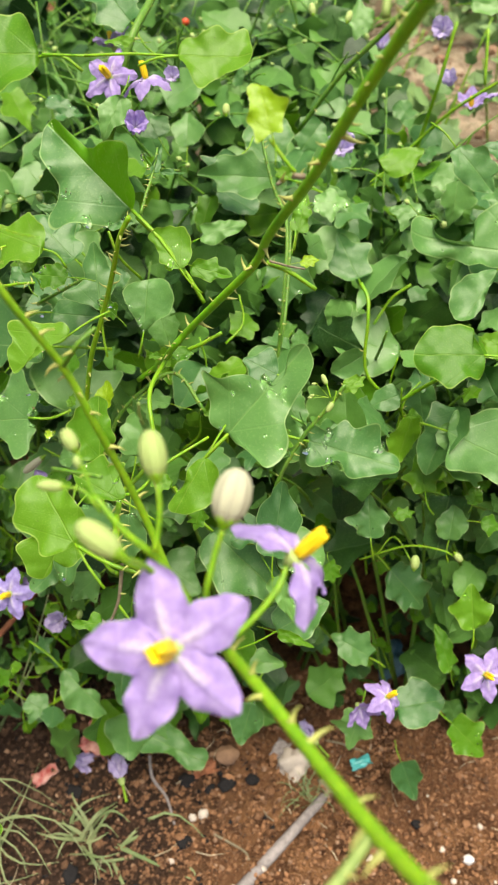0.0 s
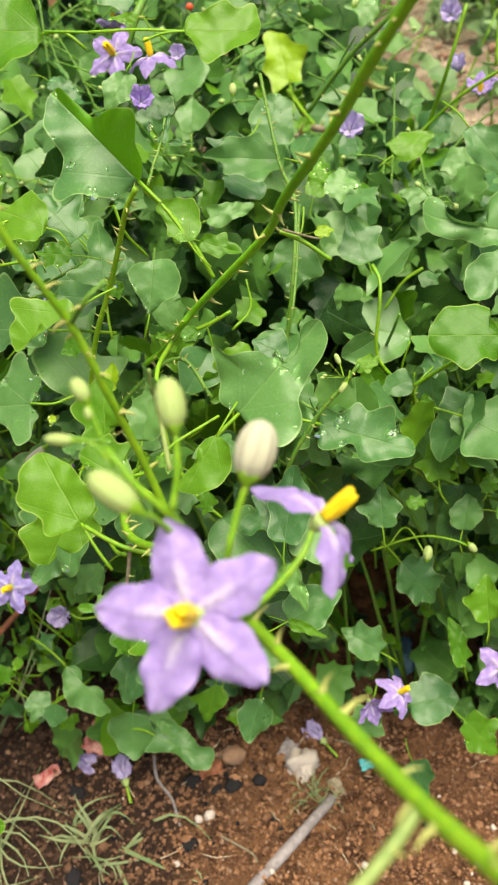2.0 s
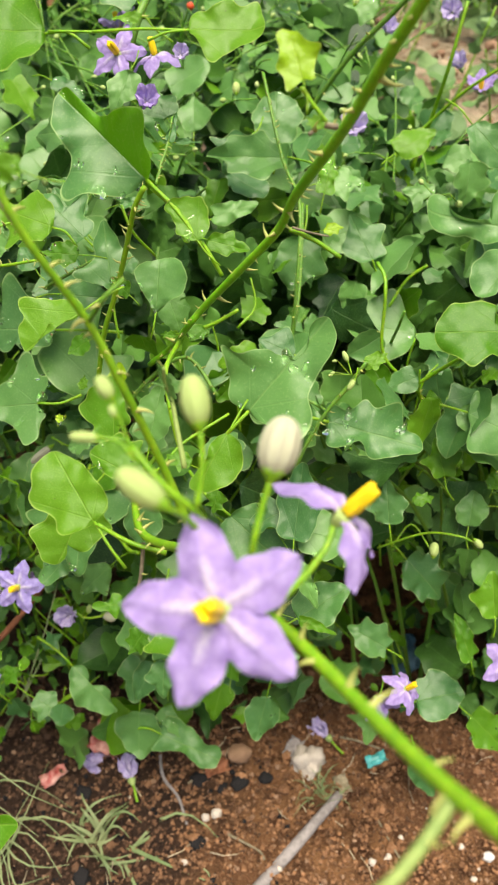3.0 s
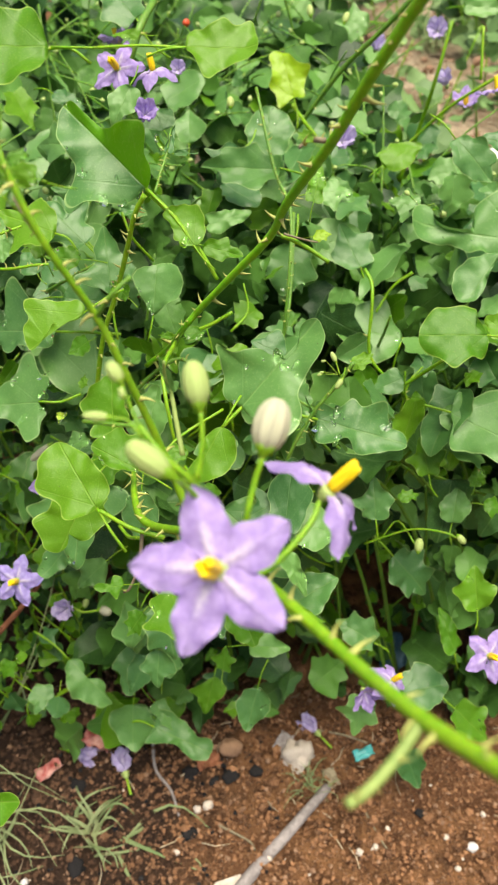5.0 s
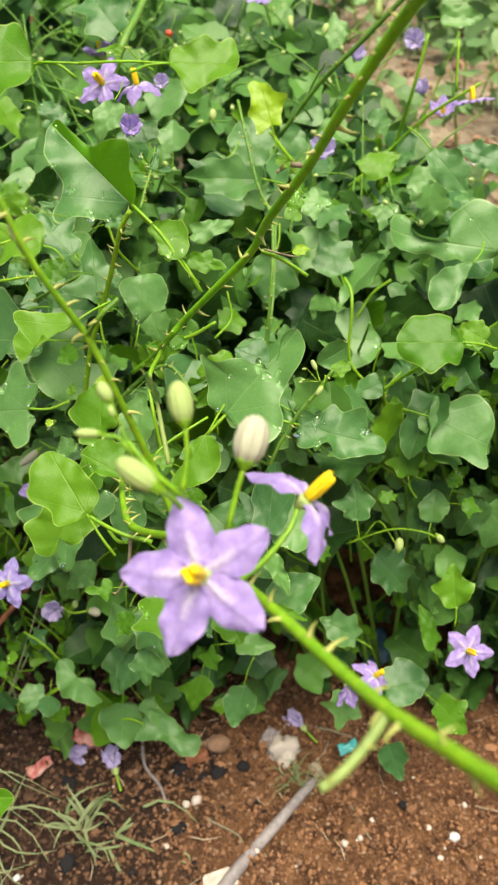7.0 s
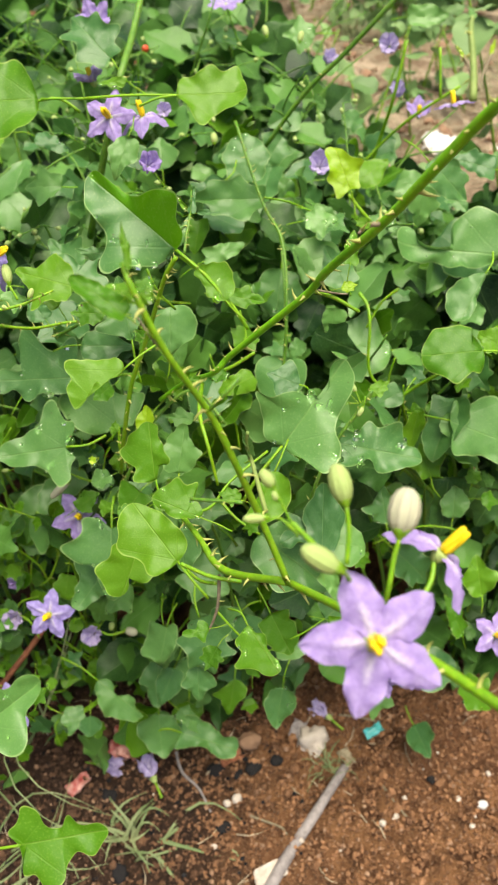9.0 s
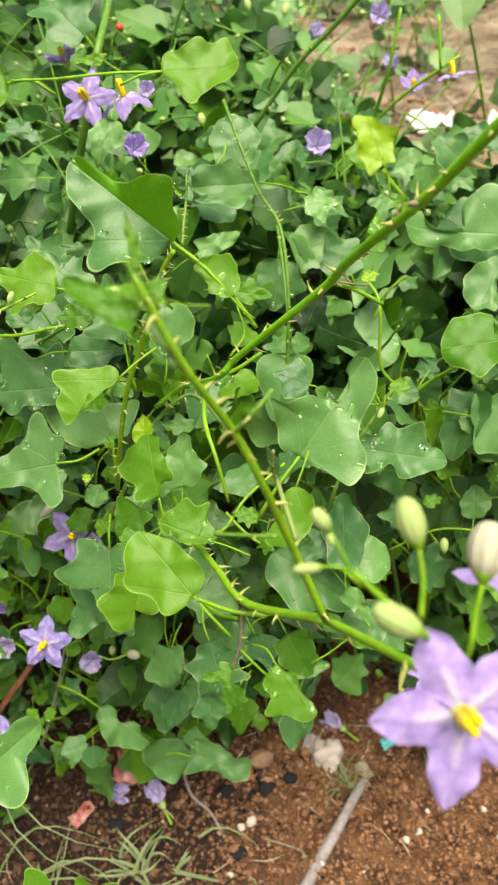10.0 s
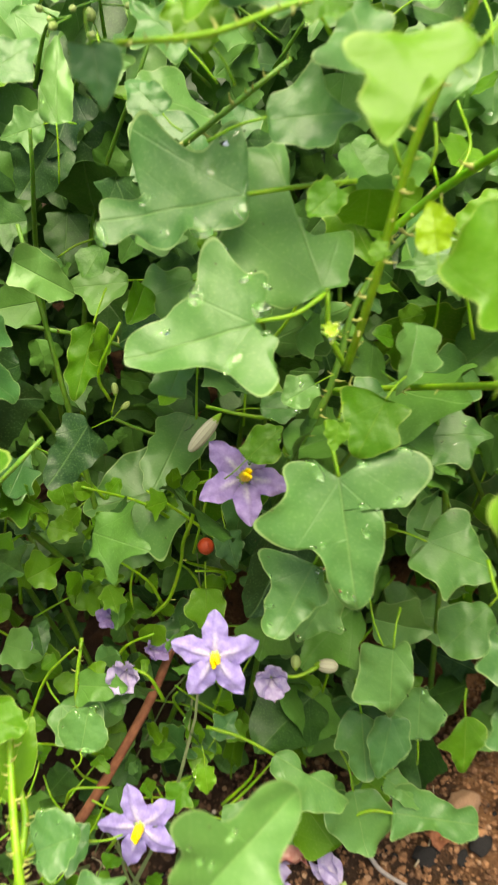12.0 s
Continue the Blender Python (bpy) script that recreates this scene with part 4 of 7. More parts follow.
leaf(main_shrub, "scoop", (-0.0336, 0.3504, 0.5196), (-0.0477, 0.3633, 0.5338), (0.05, -0.64, 0.76), 1.0, 1, 18)
leaf(main_shrub, "arm", (-0.0309, 0.3778, 0.5054), (-0.0086, 0.3739, 0.5016), (0.01, -0.63, 0.78), 0.7, 1, 19)
leaf(main_shrub, "tower", (-0.0885, 0.4086, 0.4557), (-0.0934, 0.4366, 0.4870), (0.11, -0.62, 0.78), 1.0, 0, 20)
leaf(main_shrub, "pouch", (-0.0647, 0.4103, 0.4402), (-0.0620, 0.4316, 0.4642), (0.07, -0.60, 0.79), 1.0, 0, 21)
leaf(main_shrub, "coat", (-0.1282, 0.4230, 0.4192), (-0.1831, 0.4329, 0.4151), (-0.11, -0.65, 0.75), 1.0, 0, 22)
leaf(main_shrub, "torn", (-0.0924, 0.3423, 0.4867), (-0.1215, 0.3290, 0.4731), (-0.21, -0.61, 0.77), 1.0, 1, 23)
leaf(main_shrub, "mitten", (-0.1376, 0.3861, 0.3908), (-0.1859, 0.3910, 0.3832), (-0.10, -0.57, 0.82), 1.0, 0, 24)
leaf(main_shrub, "oval", (-0.0818, 0.3203, 0.4173), (-0.0828, 0.3419, 0.4462), (-0.24, -0.52, 0.82), 1.0, 1, 25)
leaf(main_shrub, "tri", (-0.0785, 0.3257, 0.3982), (-0.0863, 0.3280, 0.3987), (-0.22, -0.48, 0.85), 1, 1, 160)
leaf(main_shrub, "tri", (-0.0676, 0.3464, 0.3950), (-0.0599, 0.3683, 0.4185), (-0.09, -0.48, 0.87), 0.9, 0, 26)
leaf(main_shrub, "cross", (-0.1169, 0.3624, 0.3333), (-0.1219, 0.3271, 0.2942), (-0.23, -0.52, 0.82), 1.0, 0, 27)
leaf(main_shrub, "dark", (-0.1052, 0.4098, 0.3800), (-0.1110, 0.4542, 0.4259), (0.25, -0.89, 0.38), 1.0, 0, 28)
leaf(main_shrub, "wide", (-0.1222, 0.4250, 0.4438), (-0.0887, 0.4184, 0.4457), (-0.24, -0.66, 0.71), 0.9, 0, 29)
leaf(main_shrub, "five", (-0.1339, 0.4404, 0.4646), (-0.1436, 0.4578, 0.4806), (-0.16, -0.74, 0.66), 1.0, 1, 30)
leaf(main_shrub, "tri", (-0.1679, 0.4728, 0.4604), (-0.1663, 0.4610, 0.4482), (-0.08, -0.73, 0.68), 1.2, 0, 31)
leaf(main_shrub, "spade", (-0.1482, 0.4714, 0.4343), (-0.1590, 0.4848, 0.4459), (-0.11, -0.71, 0.70), 1.0, 0, 32)
leaf(main_shrub, "long", (-0.1877, 0.5007, 0.4254), (-0.1791, 0.5247, 0.4534), (-0.04, -0.73, 0.68), 0.55, 0, 33)
leaf(main_shrub, "tri", (-0.1900, 0.5703, 0.4025), (-0.2126, 0.5722, 0.3985), (0.00, -0.71, 0.71), 1.2, 0, 34)
leaf(main_shrub, "wide", (-0.1977, 0.5786, 0.3274), (-0.2277, 0.5733, 0.3137), (0.02, -0.63, 0.78), 1.1, 0, 35)
leaf(main_shrub, "wide", (-0.1628, 0.5584, 0.3151), (-0.2001, 0.5673, 0.3146), (-0.03, -0.62, 0.79), 0.8, 0, 36)
leaf(main_shrub, "tri", (-0.1471, 0.4498, 0.3742), (-0.1788, 0.4510, 0.3671), (-0.08, -0.60, 0.79), 0.8, 0, 37)
leaf(main_shrub, "long", (-0.1896, 0.4805, 0.3436), (-0.2066, 0.4603, 0.3174), (-0.01, -0.57, 0.82), 0.8, 1, 38)
leaf(main_shrub, "round", (-0.1142, 0.3941, 0.3516), (-0.1286, 0.3930, 0.3466), (-0.17, -0.51, 0.84), 1.0, 0, 39)
leaf(main_shrub, "quad", (-0.0938, 0.3735, 0.3544), (-0.1100, 0.3626, 0.3384), (-0.21, -0.47, 0.86), 1.0, 1, 40)
leaf(main_shrub, "spade", (-0.1166, 0.3642, 0.3577), (-0.1210, 0.3577, 0.3496), (-0.19, -0.47, 0.86), 1, 1, 41)
leaf(main_shrub, "boot", (-0.1275, 0.3586, 0.2892), (-0.1499, 0.3435, 0.2670), (-0.12, -0.37, 0.92), 1.0, 0, 42)
leaf(main_shrub, "round", (-0.1648, 0.4146, 0.2200), (-0.1700, 0.4001, 0.2031), (-0.05, -0.39, 0.92), 0.9, 1, 43)
leaf(main_shrub, "cape", (-0.1631, 0.4578, 0.2519), (-0.2165, 0.4641, 0.2444), (-0.02, -0.48, 0.88), 1.0, 0, 44)
leaf(main_shrub, "side", (-0.0653, 0.3997, 0.3051), (-0.0309, 0.3901, 0.3041), (-0.28, -0.43, 0.86), 1.0, 0, 45)
leaf(main_shrub, "kite", (-0.0647, 0.3805, 0.2550), (-0.0354, 0.3622, 0.2432), (-0.24, -0.36, 0.90), 1.0, 0, 46)
leaf(main_shrub, "pad", (-0.0254, 0.3730, 0.1979), (-0.0538, 0.3655, 0.1822), (-0.24, -0.31, 0.92), 1.0, 0, 47)
leaf(low_shrub, "five", (-0.0623, 0.3161, 0.2806), (-0.0556, 0.2849, 0.2499), (-0.14, -0.31, 0.94), 1, 0, 180)
leaf(low_shrub, "tri", (-0.0667, 0.2973, 0.2459), (-0.0681, 0.2791, 0.2268), (-0.13, -0.28, 0.95), 1, 0, 181)
leaf(low_shrub, "spade", (-0.0134, 0.3037, 0.2924), (-0.0020, 0.2816, 0.2720), (-0.22, -0.30, 0.93), 1, 1, 182)
leaf(low_shrub, "wide", (-0.0306, 0.3241, 0.2663), (-0.0236, 0.3048, 0.2479), (-0.18, -0.32, 0.93), 1, 0, 183)
leaf(main_shrub, "round", (-0.1316, 0.4162, 0.3269), (-0.1140, 0.4118, 0.3251), (-0.00, -0.46, 0.89), 0.8, 0, 48)
leaf(main_shrub, "crown", (0.0327, 0.3389, 0.4154), (0.0867, 0.3281, 0.4047), (-0.11, -0.51, 0.85), 1.0, 0, 51)
leaf(main_shrub, "fan", (0.1390, 0.3827, 0.4432), (0.0966, 0.3839, 0.4434), (-0.18, -0.56, 0.81), 1.0, 1, 52)
leaf(main_shrub, "lobe", (0.1494, 0.4265, 0.4745), (0.1279, 0.4053, 0.4503), (-0.20, -0.59, 0.78), 1.0, 0, 53)
leaf(main_shrub, "gate", (0.1890, 0.4836, 0.4494), (0.1058, 0.4949, 0.4600), (-0.19, -0.62, 0.76), 1.0, 0, 54)
leaf(main_shrub, "round", (0.1567, 0.3928, 0.4369), (0.1400, 0.4000, 0.4446), (-0.22, -0.56, 0.80), 0.9, 1, 55)
leaf(main_shrub, "blue", (0.1257, 0.3860, 0.3804), (0.1670, 0.3724, 0.3663), (-0.20, -0.50, 0.84), 1.0, 0, 56)
leaf(main_shrub, "shade", (0.1103, 0.4745, 0.3771), (0.0591, 0.4833, 0.3855), (-0.11, -0.57, 0.81), 1.0, 0, 57)
leaf(main_shrub, "spade", (0.1125, 0.5340, 0.3612), (0.1441, 0.5437, 0.3729), (-0.15, -0.59, 0.80), 0.9, 0, 58)
leaf(main_shrub, "tri", (0.0794, 0.5095, 0.4155), (0.0637, 0.5323, 0.4407), (-0.10, -0.63, 0.77), 1.0, 0, 59)
leaf(main_shrub, "wide", (0.0317, 0.5402, 0.4186), (0.0241, 0.5145, 0.3896), (-0.04, -0.62, 0.79), 1.1, 0, 60)
leaf(main_shrub, "five", (0.0208, 0.5541, 0.4715), (-0.0379, 0.5584, 0.4748), (-0.00, -0.68, 0.73), 0.7, 0, 61)
leaf(main_shrub, "long", (-0.0338, 0.4999, 0.4544), (-0.0015, 0.5077, 0.4640), (0.01, -0.65, 0.76), 0.7, 0, 62)
leaf(main_shrub, "round", (-0.0521, 0.6724, 0.4444), (-0.0519, 0.6924, 0.4669), (0.04, -0.70, 0.71), 0.9, 0, 63)
leaf(main_shrub, "arm", (-0.1044, 0.4333, 0.4755), (-0.1320, 0.4535, 0.4974), (0.15, -0.64, 0.76), 0.9, 0, 64)
leaf(main_shrub, "long", (-0.0844, 0.4468, 0.4912), (-0.0698, 0.4489, 0.4939), (0.09, -0.65, 0.75), 0.7, 0, 65)
leaf(main_shrub, "round", (0.0136, 0.6051, 0.4608), (0.0138, 0.6318, 0.4907), (-0.03, -0.70, 0.72), 1.0, 0, 66)
leaf(main_shrub, "spade", (0.1052, 0.6087, 0.4523), (0.1370, 0.6208, 0.4666), (-0.14, -0.67, 0.72), 0.8, 1, 67)
leaf(main_shrub, "spade", (0.0521, 0.5323, 0.4704), (0.0722, 0.5247, 0.4624), (-0.09, -0.66, 0.75), 0.9, 0, 68)
leaf(main_shrub, "tri", (0.1280, 0.5577, 0.4407), (0.1039, 0.5618, 0.4448), (-0.14, -0.65, 0.75), 1.1, 0, 69)
leaf(main_shrub, "five", (0.1389, 0.5337, 0.5043), (0.1652, 0.5125, 0.4812), (-0.20, -0.66, 0.72), 0.8, 0, 70)
leaf(main_shrub, "round", (0.1093, 0.3991, 0.3676), (0.1082, 0.4098, 0.3796), (-0.15, -0.52, 0.84), 0.8, 1, 71)
leaf(main_shrub, "spade", (0.1264, 0.4159, 0.3569), (0.1364, 0.4237, 0.3658), (-0.17, -0.52, 0.84), 1.2, 1, 72)
leaf(main_shrub, "tri", (0.1197, 0.3785, 0.3298), (0.1133, 0.3968, 0.3501), (-0.15, -0.48, 0.86), 1.0, 1, 73)
leaf(main_shrub, "round", (0.1403, 0.3697, 0.2904), (0.1446, 0.3865, 0.3094), (-0.17, -0.45, 0.88), 0.95, 0, 74)
leaf(main_shrub, "five", (0.1537, 0.3798, 0.3171), (0.1578, 0.3890, 0.3275), (-0.19, -0.46, 0.86), 1.0, 1, 75)
leaf(main_shrub, "tri", (0.1596, 0.3718, 0.3083), (0.1754, 0.3683, 0.3048), (-0.20, -0.44, 0.87), 1.0, 1, 76)
leaf(main_shrub, "five", (0.1101, 0.3977, 0.2234), (0.1391, 0.3763, 0.2002), (-0.14, -0.40, 0.90), 1.0, 0, 77)
leaf(main_shrub, "tri", (0.1580, 0.3277, 0.2438), (0.1563, 0.3498, 0.2685), (-0.18, -0.39, 0.90), 0.95, 1, 78)
leaf(main_shrub, "long", (0.1470, 0.3192, 0.2039), (0.1368, 0.3416, 0.2288), (-0.16, -0.36, 0.92), 0.7, 1, 79)
leaf(main_shrub, "five", (0.0937, 0.3431, 0.1842), (0.0640, 0.3553, 0.1971), (-0.09, -0.37, 0.92), 1.0, 0, 80)
leaf(main_shrub, "spade", (-0.0052, 0.3260, 0.2077), (0.0260, 0.3241, 0.2063), (-0.02, -0.36, 0.93), 0.8, 0, 81)
leaf(main_shrub, "tri", (0.0877, 0.3262, 0.1351), (0.0784, 0.3047, 0.1107), (-0.09, -0.31, 0.95), 1.1, 0, 82)
leaf(main_shrub, "round", (0.1131, 0.3165, 0.1549), (0.1504, 0.3216, 0.1617), (-0.14, -0.33, 0.93), 1.0, 0, 83)
leaf(main_shrub, "tri", (0.1626, 0.3241, 0.1197), (0.1908, 0.3052, 0.0993), (-0.17, -0.30, 0.94), 0.9, 1, 84)
leaf(main_shrub, "spade", (0.1341, 0.3311, 0.0367), (0.1469, 0.3083, 0.0114), (-0.12, -0.28, 0.95), 0.85, 0, 85)
leaf(main_shrub, "spade", (0.0154, 0.2721, 0.3250), (0.0463, 0.2838, 0.3390), (-0.06, -0.40, 0.92), 0.85, 0, 86)
leaf(main_shrub, "long", (0.0134, 0.2768, 0.3708), (0.0256, 0.2595, 0.3517), (-0.05, -0.41, 0.91), 0.6, 0, 87)
leaf(main_shrub, "long", (0.0163, 0.2648, 0.3349), (0.0382, 0.2590, 0.3289), (-0.05, -0.38, 0.92), 0.45, 1, 88)
leaf(main_shrub, "arm", (0.0178, 0.3013, 0.3908), (-0.0111, 0.2922, 0.3799), (-0.02, -0.46, 0.89), 0.9, 0, 89)
leaf(main_shrub, "round", (0.0161, 0.2907, 0.3789), (0.0432, 0.2870, 0.3755), (-0.06, -0.44, 0.89), 1.1, 0, 90)
leaf(main_shrub, "wide", (0.0175, 0.3860, 0.4257), (-0.0033, 0.3933, 0.4333), (-0.03, -0.57, 0.82), 1.2, 0, 91)
leaf(main_shrub, "five", (-0.0266, 0.2993, 0.4024), (-0.0299, 0.2910, 0.3931), (0.02, -0.47, 0.88), 1.0, 1, 92)
leaf(main_shrub, "tri", (0.0825, 0.3584, 0.3064), (0.0808, 0.3792, 0.3296), (-0.11, -0.46, 0.88), 1.0, 0, 93)
leaf(main_shrub, "five", (0.0504, 0.3234, 0.3264), (0.0539, 0.3137, 0.3156), (-0.08, -0.43, 0.90), 1.0, 1, 94)
leaf(main_shrub, "five", (0.0982, 0.3685, 0.3181), (0.1130, 0.3709, 0.3211), (-0.14, -0.46, 0.88), 0.8, 1, 95)
leaf(main_shrub, "round", (-0.0682, 0.3109, 0.3844), (-0.0700, 0.2924, 0.3636), (0.08, -0.45, 0.89), 0.8, 0, 96)
leaf(main_shrub, "spade", (-0.0840, 0.2878, 0.4331), (-0.0679, 0.2914, 0.4376), (0.10, -0.49, 0.86), 0.8, 1, 98)
leaf(main_shrub, "round", (0.0132, 0.2820, 0.3808), (0.0183, 0.3114, 0.4114), (-0.20, -0.39, 0.90), 0.6, 0, 170)
leaf(main_shrub, "tri", (-0.0220, 0.3085, 0.3739), (0.0208, 0.2772, 0.3484), (-0.17, -0.36, 0.92), 0.9, 0, 171)
leaf(main_shrub, "round", (-0.0852, 0.3638, 0.4179), (-0.0831, 0.3750, 0.4304), (-0.31, -0.56, 0.77), 0.8, 2, 172)
leaf(main_shrub, "round", (-0.1048, 0.3995, 0.4285), (-0.1170, 0.3959, 0.4214), (-0.23, -0.61, 0.75), 1.0, 1, 173)
leaf(main_shrub, "five", (-0.1190, 0.3608, 0.3981), (-0.1236, 0.3641, 0.4004), (-0.21, -0.54, 0.82), 1.0, 2, 174)
leaf(main_shrub, "five", (-0.1056, 0.3634, 0.4194), (-0.1033, 0.3688, 0.4258), (-0.27, -0.57, 0.78), 0.9, 1, 175)
leaf(main_shrub, "wide", (-0.0514, 0.4114, 0.3811), (-0.0727, 0.4178, 0.3822), (-0.30, -0.54, 0.78), 0.6, 0, 176)
leaf(main_shrub, "five", (-0.0752, 0.3866, 0.4673), (-0.0861, 0.3957, 0.4741), (-0.34, -0.65, 0.68), 0.9, 1, 177)

stem(front_shrub, [(-0.0722, 0.2204, 0.4646), (-0.0591, 0.2172, 0.4568), (-0.0447, 0.2141, 0.4538)], 0.0009, 0.0011, STEM, 0, 0.004, 0)
stem(main_shrub, [(-0.0536, 0.3706, 0.5388), (-0.0512, 0.3800, 0.5448), (-0.0488, 0.3882, 0.5497), (-0.0460, 0.3999, 0.5598)], 0.0009, 0.0006, STEM_OLD, 8, 0.002, 61)
leaf(main_shrub, "long", (-0.0476, 0.3898, 0.5514), (-0.0444, 0.4032, 0.5605), (0.3, -0.9, 0.3), 0.45, 0, 190)
leaf(main_shrub, "arm", (-0.0447, 0.3897, 0.5514), (-0.0318, 0.3875, 0.5523), (0.1, -0.5, 0.85), 0.35, 0, 191)
leaf(main_shrub, "long", (-0.0494, 0.3912, 0.5529), (-0.0542, 0.3981, 0.5575), (-0.3, -0.8, 0.5), 0.5, 1, 192)

# leaves above and behind
leaf(back_shrub, "maple_old", (-0.1349, 0.5550, 0.5556), (-0.1932, 0.5571, 0.5563), (0.16, -0.62, 0.77), 1.0, 1, 100)
leaf(back_shrub, "maple", (-0.0445, 0.5267, 0.5638), (0.0018, 0.5252, 0.5633), (0.01, -0.63, 0.77), 1.0, 1, 101)
leaf(back_shrub, "long", (-0.0751, 0.5627, 0.5612), (-0.0950, 0.5635, 0.5616), (0.09, -0.74, 0.67), 0.6, 1, 102)
leaf(back_shrub, "spade", (-0.0776, 0.5040, 0.5479), (-0.0893, 0.4866, 0.5282), (0.10, -0.70, 0.70), 0.75, 0, 103)
leaf(back_shrub, "five", (-0.0846, 0.6410, 0.5483), (-0.1149, 0.6724, 0.5764), (0.03, -0.73, 0.68), 0.9, 0, 104)
leaf(back_shrub, "long", (-0.1499, 0.6112, 0.5079), (-0.1254, 0.6001, 0.5001), (0.07, -0.68, 0.73), 0.8, 0, 105)
leaf(back_shrub, "tri", (-0.0632, 0.5613, 0.4981), (-0.0737, 0.5760, 0.5116), (-0.01, -0.67, 0.74), 1.2, 0, 106)
leaf(back_shrub, "wide", (-0.1324, 0.5815, 0.4798), (-0.1623, 0.5858, 0.4799), (0.08, -0.65, 0.75), 1.0, 0, 107)
leaf(back_shrub, "tri", (0.0446, 0.5196, 0.4708), (0.0696, 0.5175, 0.4723), (-0.15, -0.62, 0.77), 1.0, 0, 108)
leaf(back_shrub, "wide", (-0.0072, 0.5761, 0.4782), (-0.0271, 0.5606, 0.4593), (-0.06, -0.64, 0.76), 1.2, 0, 109)
leaf(back_shrub, "round", (0.2030, 0.8211, 0.5166), (0.2443, 0.8151, 0.5165), (-0.25, -0.70, 0.67), 0.6, 0, 110)
leaf(back_shrub, "tri", (0.1249, 0.8747, 0.4882), (0.0898, 0.8797, 0.4882), (-0.15, -0.72, 0.68), 1, 0, 111)
leaf(back_shrub, "long", (0.1887, 0.5252, 0.4978), (0.1565, 0.5356, 0.5038), (-0.28, -0.61, 0.74), 1.0, 0, 112)
stem(back_shrub, [(-0.1046, 0.5465, 0.5574), (-0.1338, 0.5550, 0.5556)], 0.0008, 0.0008, STEM, 0, 0.004, 0)
stem(back_shrub, [(-0.0447, 0.5297, 0.5626), (-0.0739, 0.5363, 0.5617), (-0.1046, 0.5465, 0.5574)], 0.0008, 0.001, STEM, 0, 0.004, 0)
stem(back_shrub, [(-0.0551, 0.6789, 0.5919), (-0.0677, 0.6320, 0.5704), (-0.0815, 0.5869, 0.5508), (-0.1013, 0.5861, 0.4891), (-0.1189, 0.6069, 0.4213)], 0.0026, 0.003, STEM_OLD, 5, 0.003, 20)
stem(back_shrub, [(0.1617, 0.6568, 0.6009), (0.1353, 0.6616, 0.5731), (0.1043, 0.6716, 0.5355), (0.0752, 0.6839, 0.5005), (0.0432, 0.6955, 0.4500)], 0.0022, 0.002, STEM_OLD, 5, 0.004, 21)
stem(back_shrub, [(0.0029, 0.5936, 0.5169), (0.0153, 0.5386, 0.4782), (0.0255, 0.5070, 0.4626), (0.0239, 0.4728, 0.4280), (0.0197, 0.4551, 0.3809)], 0.0012, 0.0013, STEM_OLD, 20, 0.0024, 22)
stem(back_shrub, [(0.0304, 0.5379, 0.4461), (0.0282, 0.5054, 0.4246), (0.0245, 0.4724, 0.4025), (0.0182, 0.4510, 0.3784)], 0.0012, 0.0012, STEM_OLD, 4, 0.003, 23)
stem(back_shrub, [(0.1643, 0.6953, 0.5358), (0.1551, 0.6842, 0.4931), (0.1496, 0.6959, 0.4460), (0.1377, 0.6948, 0.3993)], 0.0014, 0.002, STEM, 0, 0.004, 0)
stem(back_shrub, [(0.2076, 0.6670, 0.5053), (0.1742, 0.6815, 0.4755), (0.1496, 0.6942, 0.4441), (0.1064, 0.6919, 0.3953)], 0.0014, 0.0014, STEM, 0, 0.004, 0)
stem(back_shrub, [(0.1773, 0.6487, 0.5440), (0.1778, 0.6318, 0.5101)], 0.0012, 0.0012, STEM, 0, 0.004, 0)
stem(back_shrub, [(0.0728, 0.4563, 0.4458), (0.0765, 0.4456, 0.4415), (0.0767, 0.4357, 0.4304), (0.0778, 0.4256, 0.3965), (0.0988, 0.4191, 0.3748), (0.1125, 0.4175, 0.3583)], 0.0013, 0.001, STEM, 3, 0.0025, 24)
stem(back_shrub, [(0.1134, 0.4896, 0.4242), (0.1002, 0.4875, 0.4139), (0.0887, 0.4798, 0.3974)], 0.0012, 0.001, STEM, 0, 0.004, 0)
stem(back_shrub, [(0.0988, 0.4191, 0.3748), (0.1121, 0.4173, 0.3882), (0.1235, 0.4004, 0.4145), (0.1362, 0.3835, 0.4410)], 0.0014, 0.0011, STEM, 1, 0.003, 26)
stem(back_shrub, [(0.1148, 0.4267, 0.3236), (0.1066, 0.4202, 0.3612), (0.0988, 0.4191, 0.3748)], 0.0018, 0.0016, STEM_OLD, 4, 0.003, 27)
stem(back_shrub, [(0.0521, 0.3427, 0.4531), (0.0432, 0.3384, 0.4406), (0.0293, 0.3309, 0.4243), (0.0153, 0.3203, 0.3971), (0.0063, 0.3144, 0.3452)], 0.0012, 0.0012, STEM_OLD, 8, 0.0025, 28)
stem(main_shrub, [(-0.0225, 0.3462, 0.5032), (-0.0318, 0.3525, 0.5175), (-0.0445, 0.3623, 0.5297), (-0.0560, 0.3705, 0.5371)], 0.0011, 0.0009, STEM, 2, 0.003, 41)
stem(back_shrub, [(-0.0584, 0.3637, 0.5409), (-0.0648, 0.3665, 0.5279), (-0.0718, 0.3724, 0.5036), (-0.0807, 0.3752, 0.4756), (-0.0912, 0.3764, 0.4457), (-0.1005, 0.3771, 0.4011), (-0.1062, 0.3840, 0.3636)], 0.0013, 0.0016, STEM, 18, 0.003, 29)
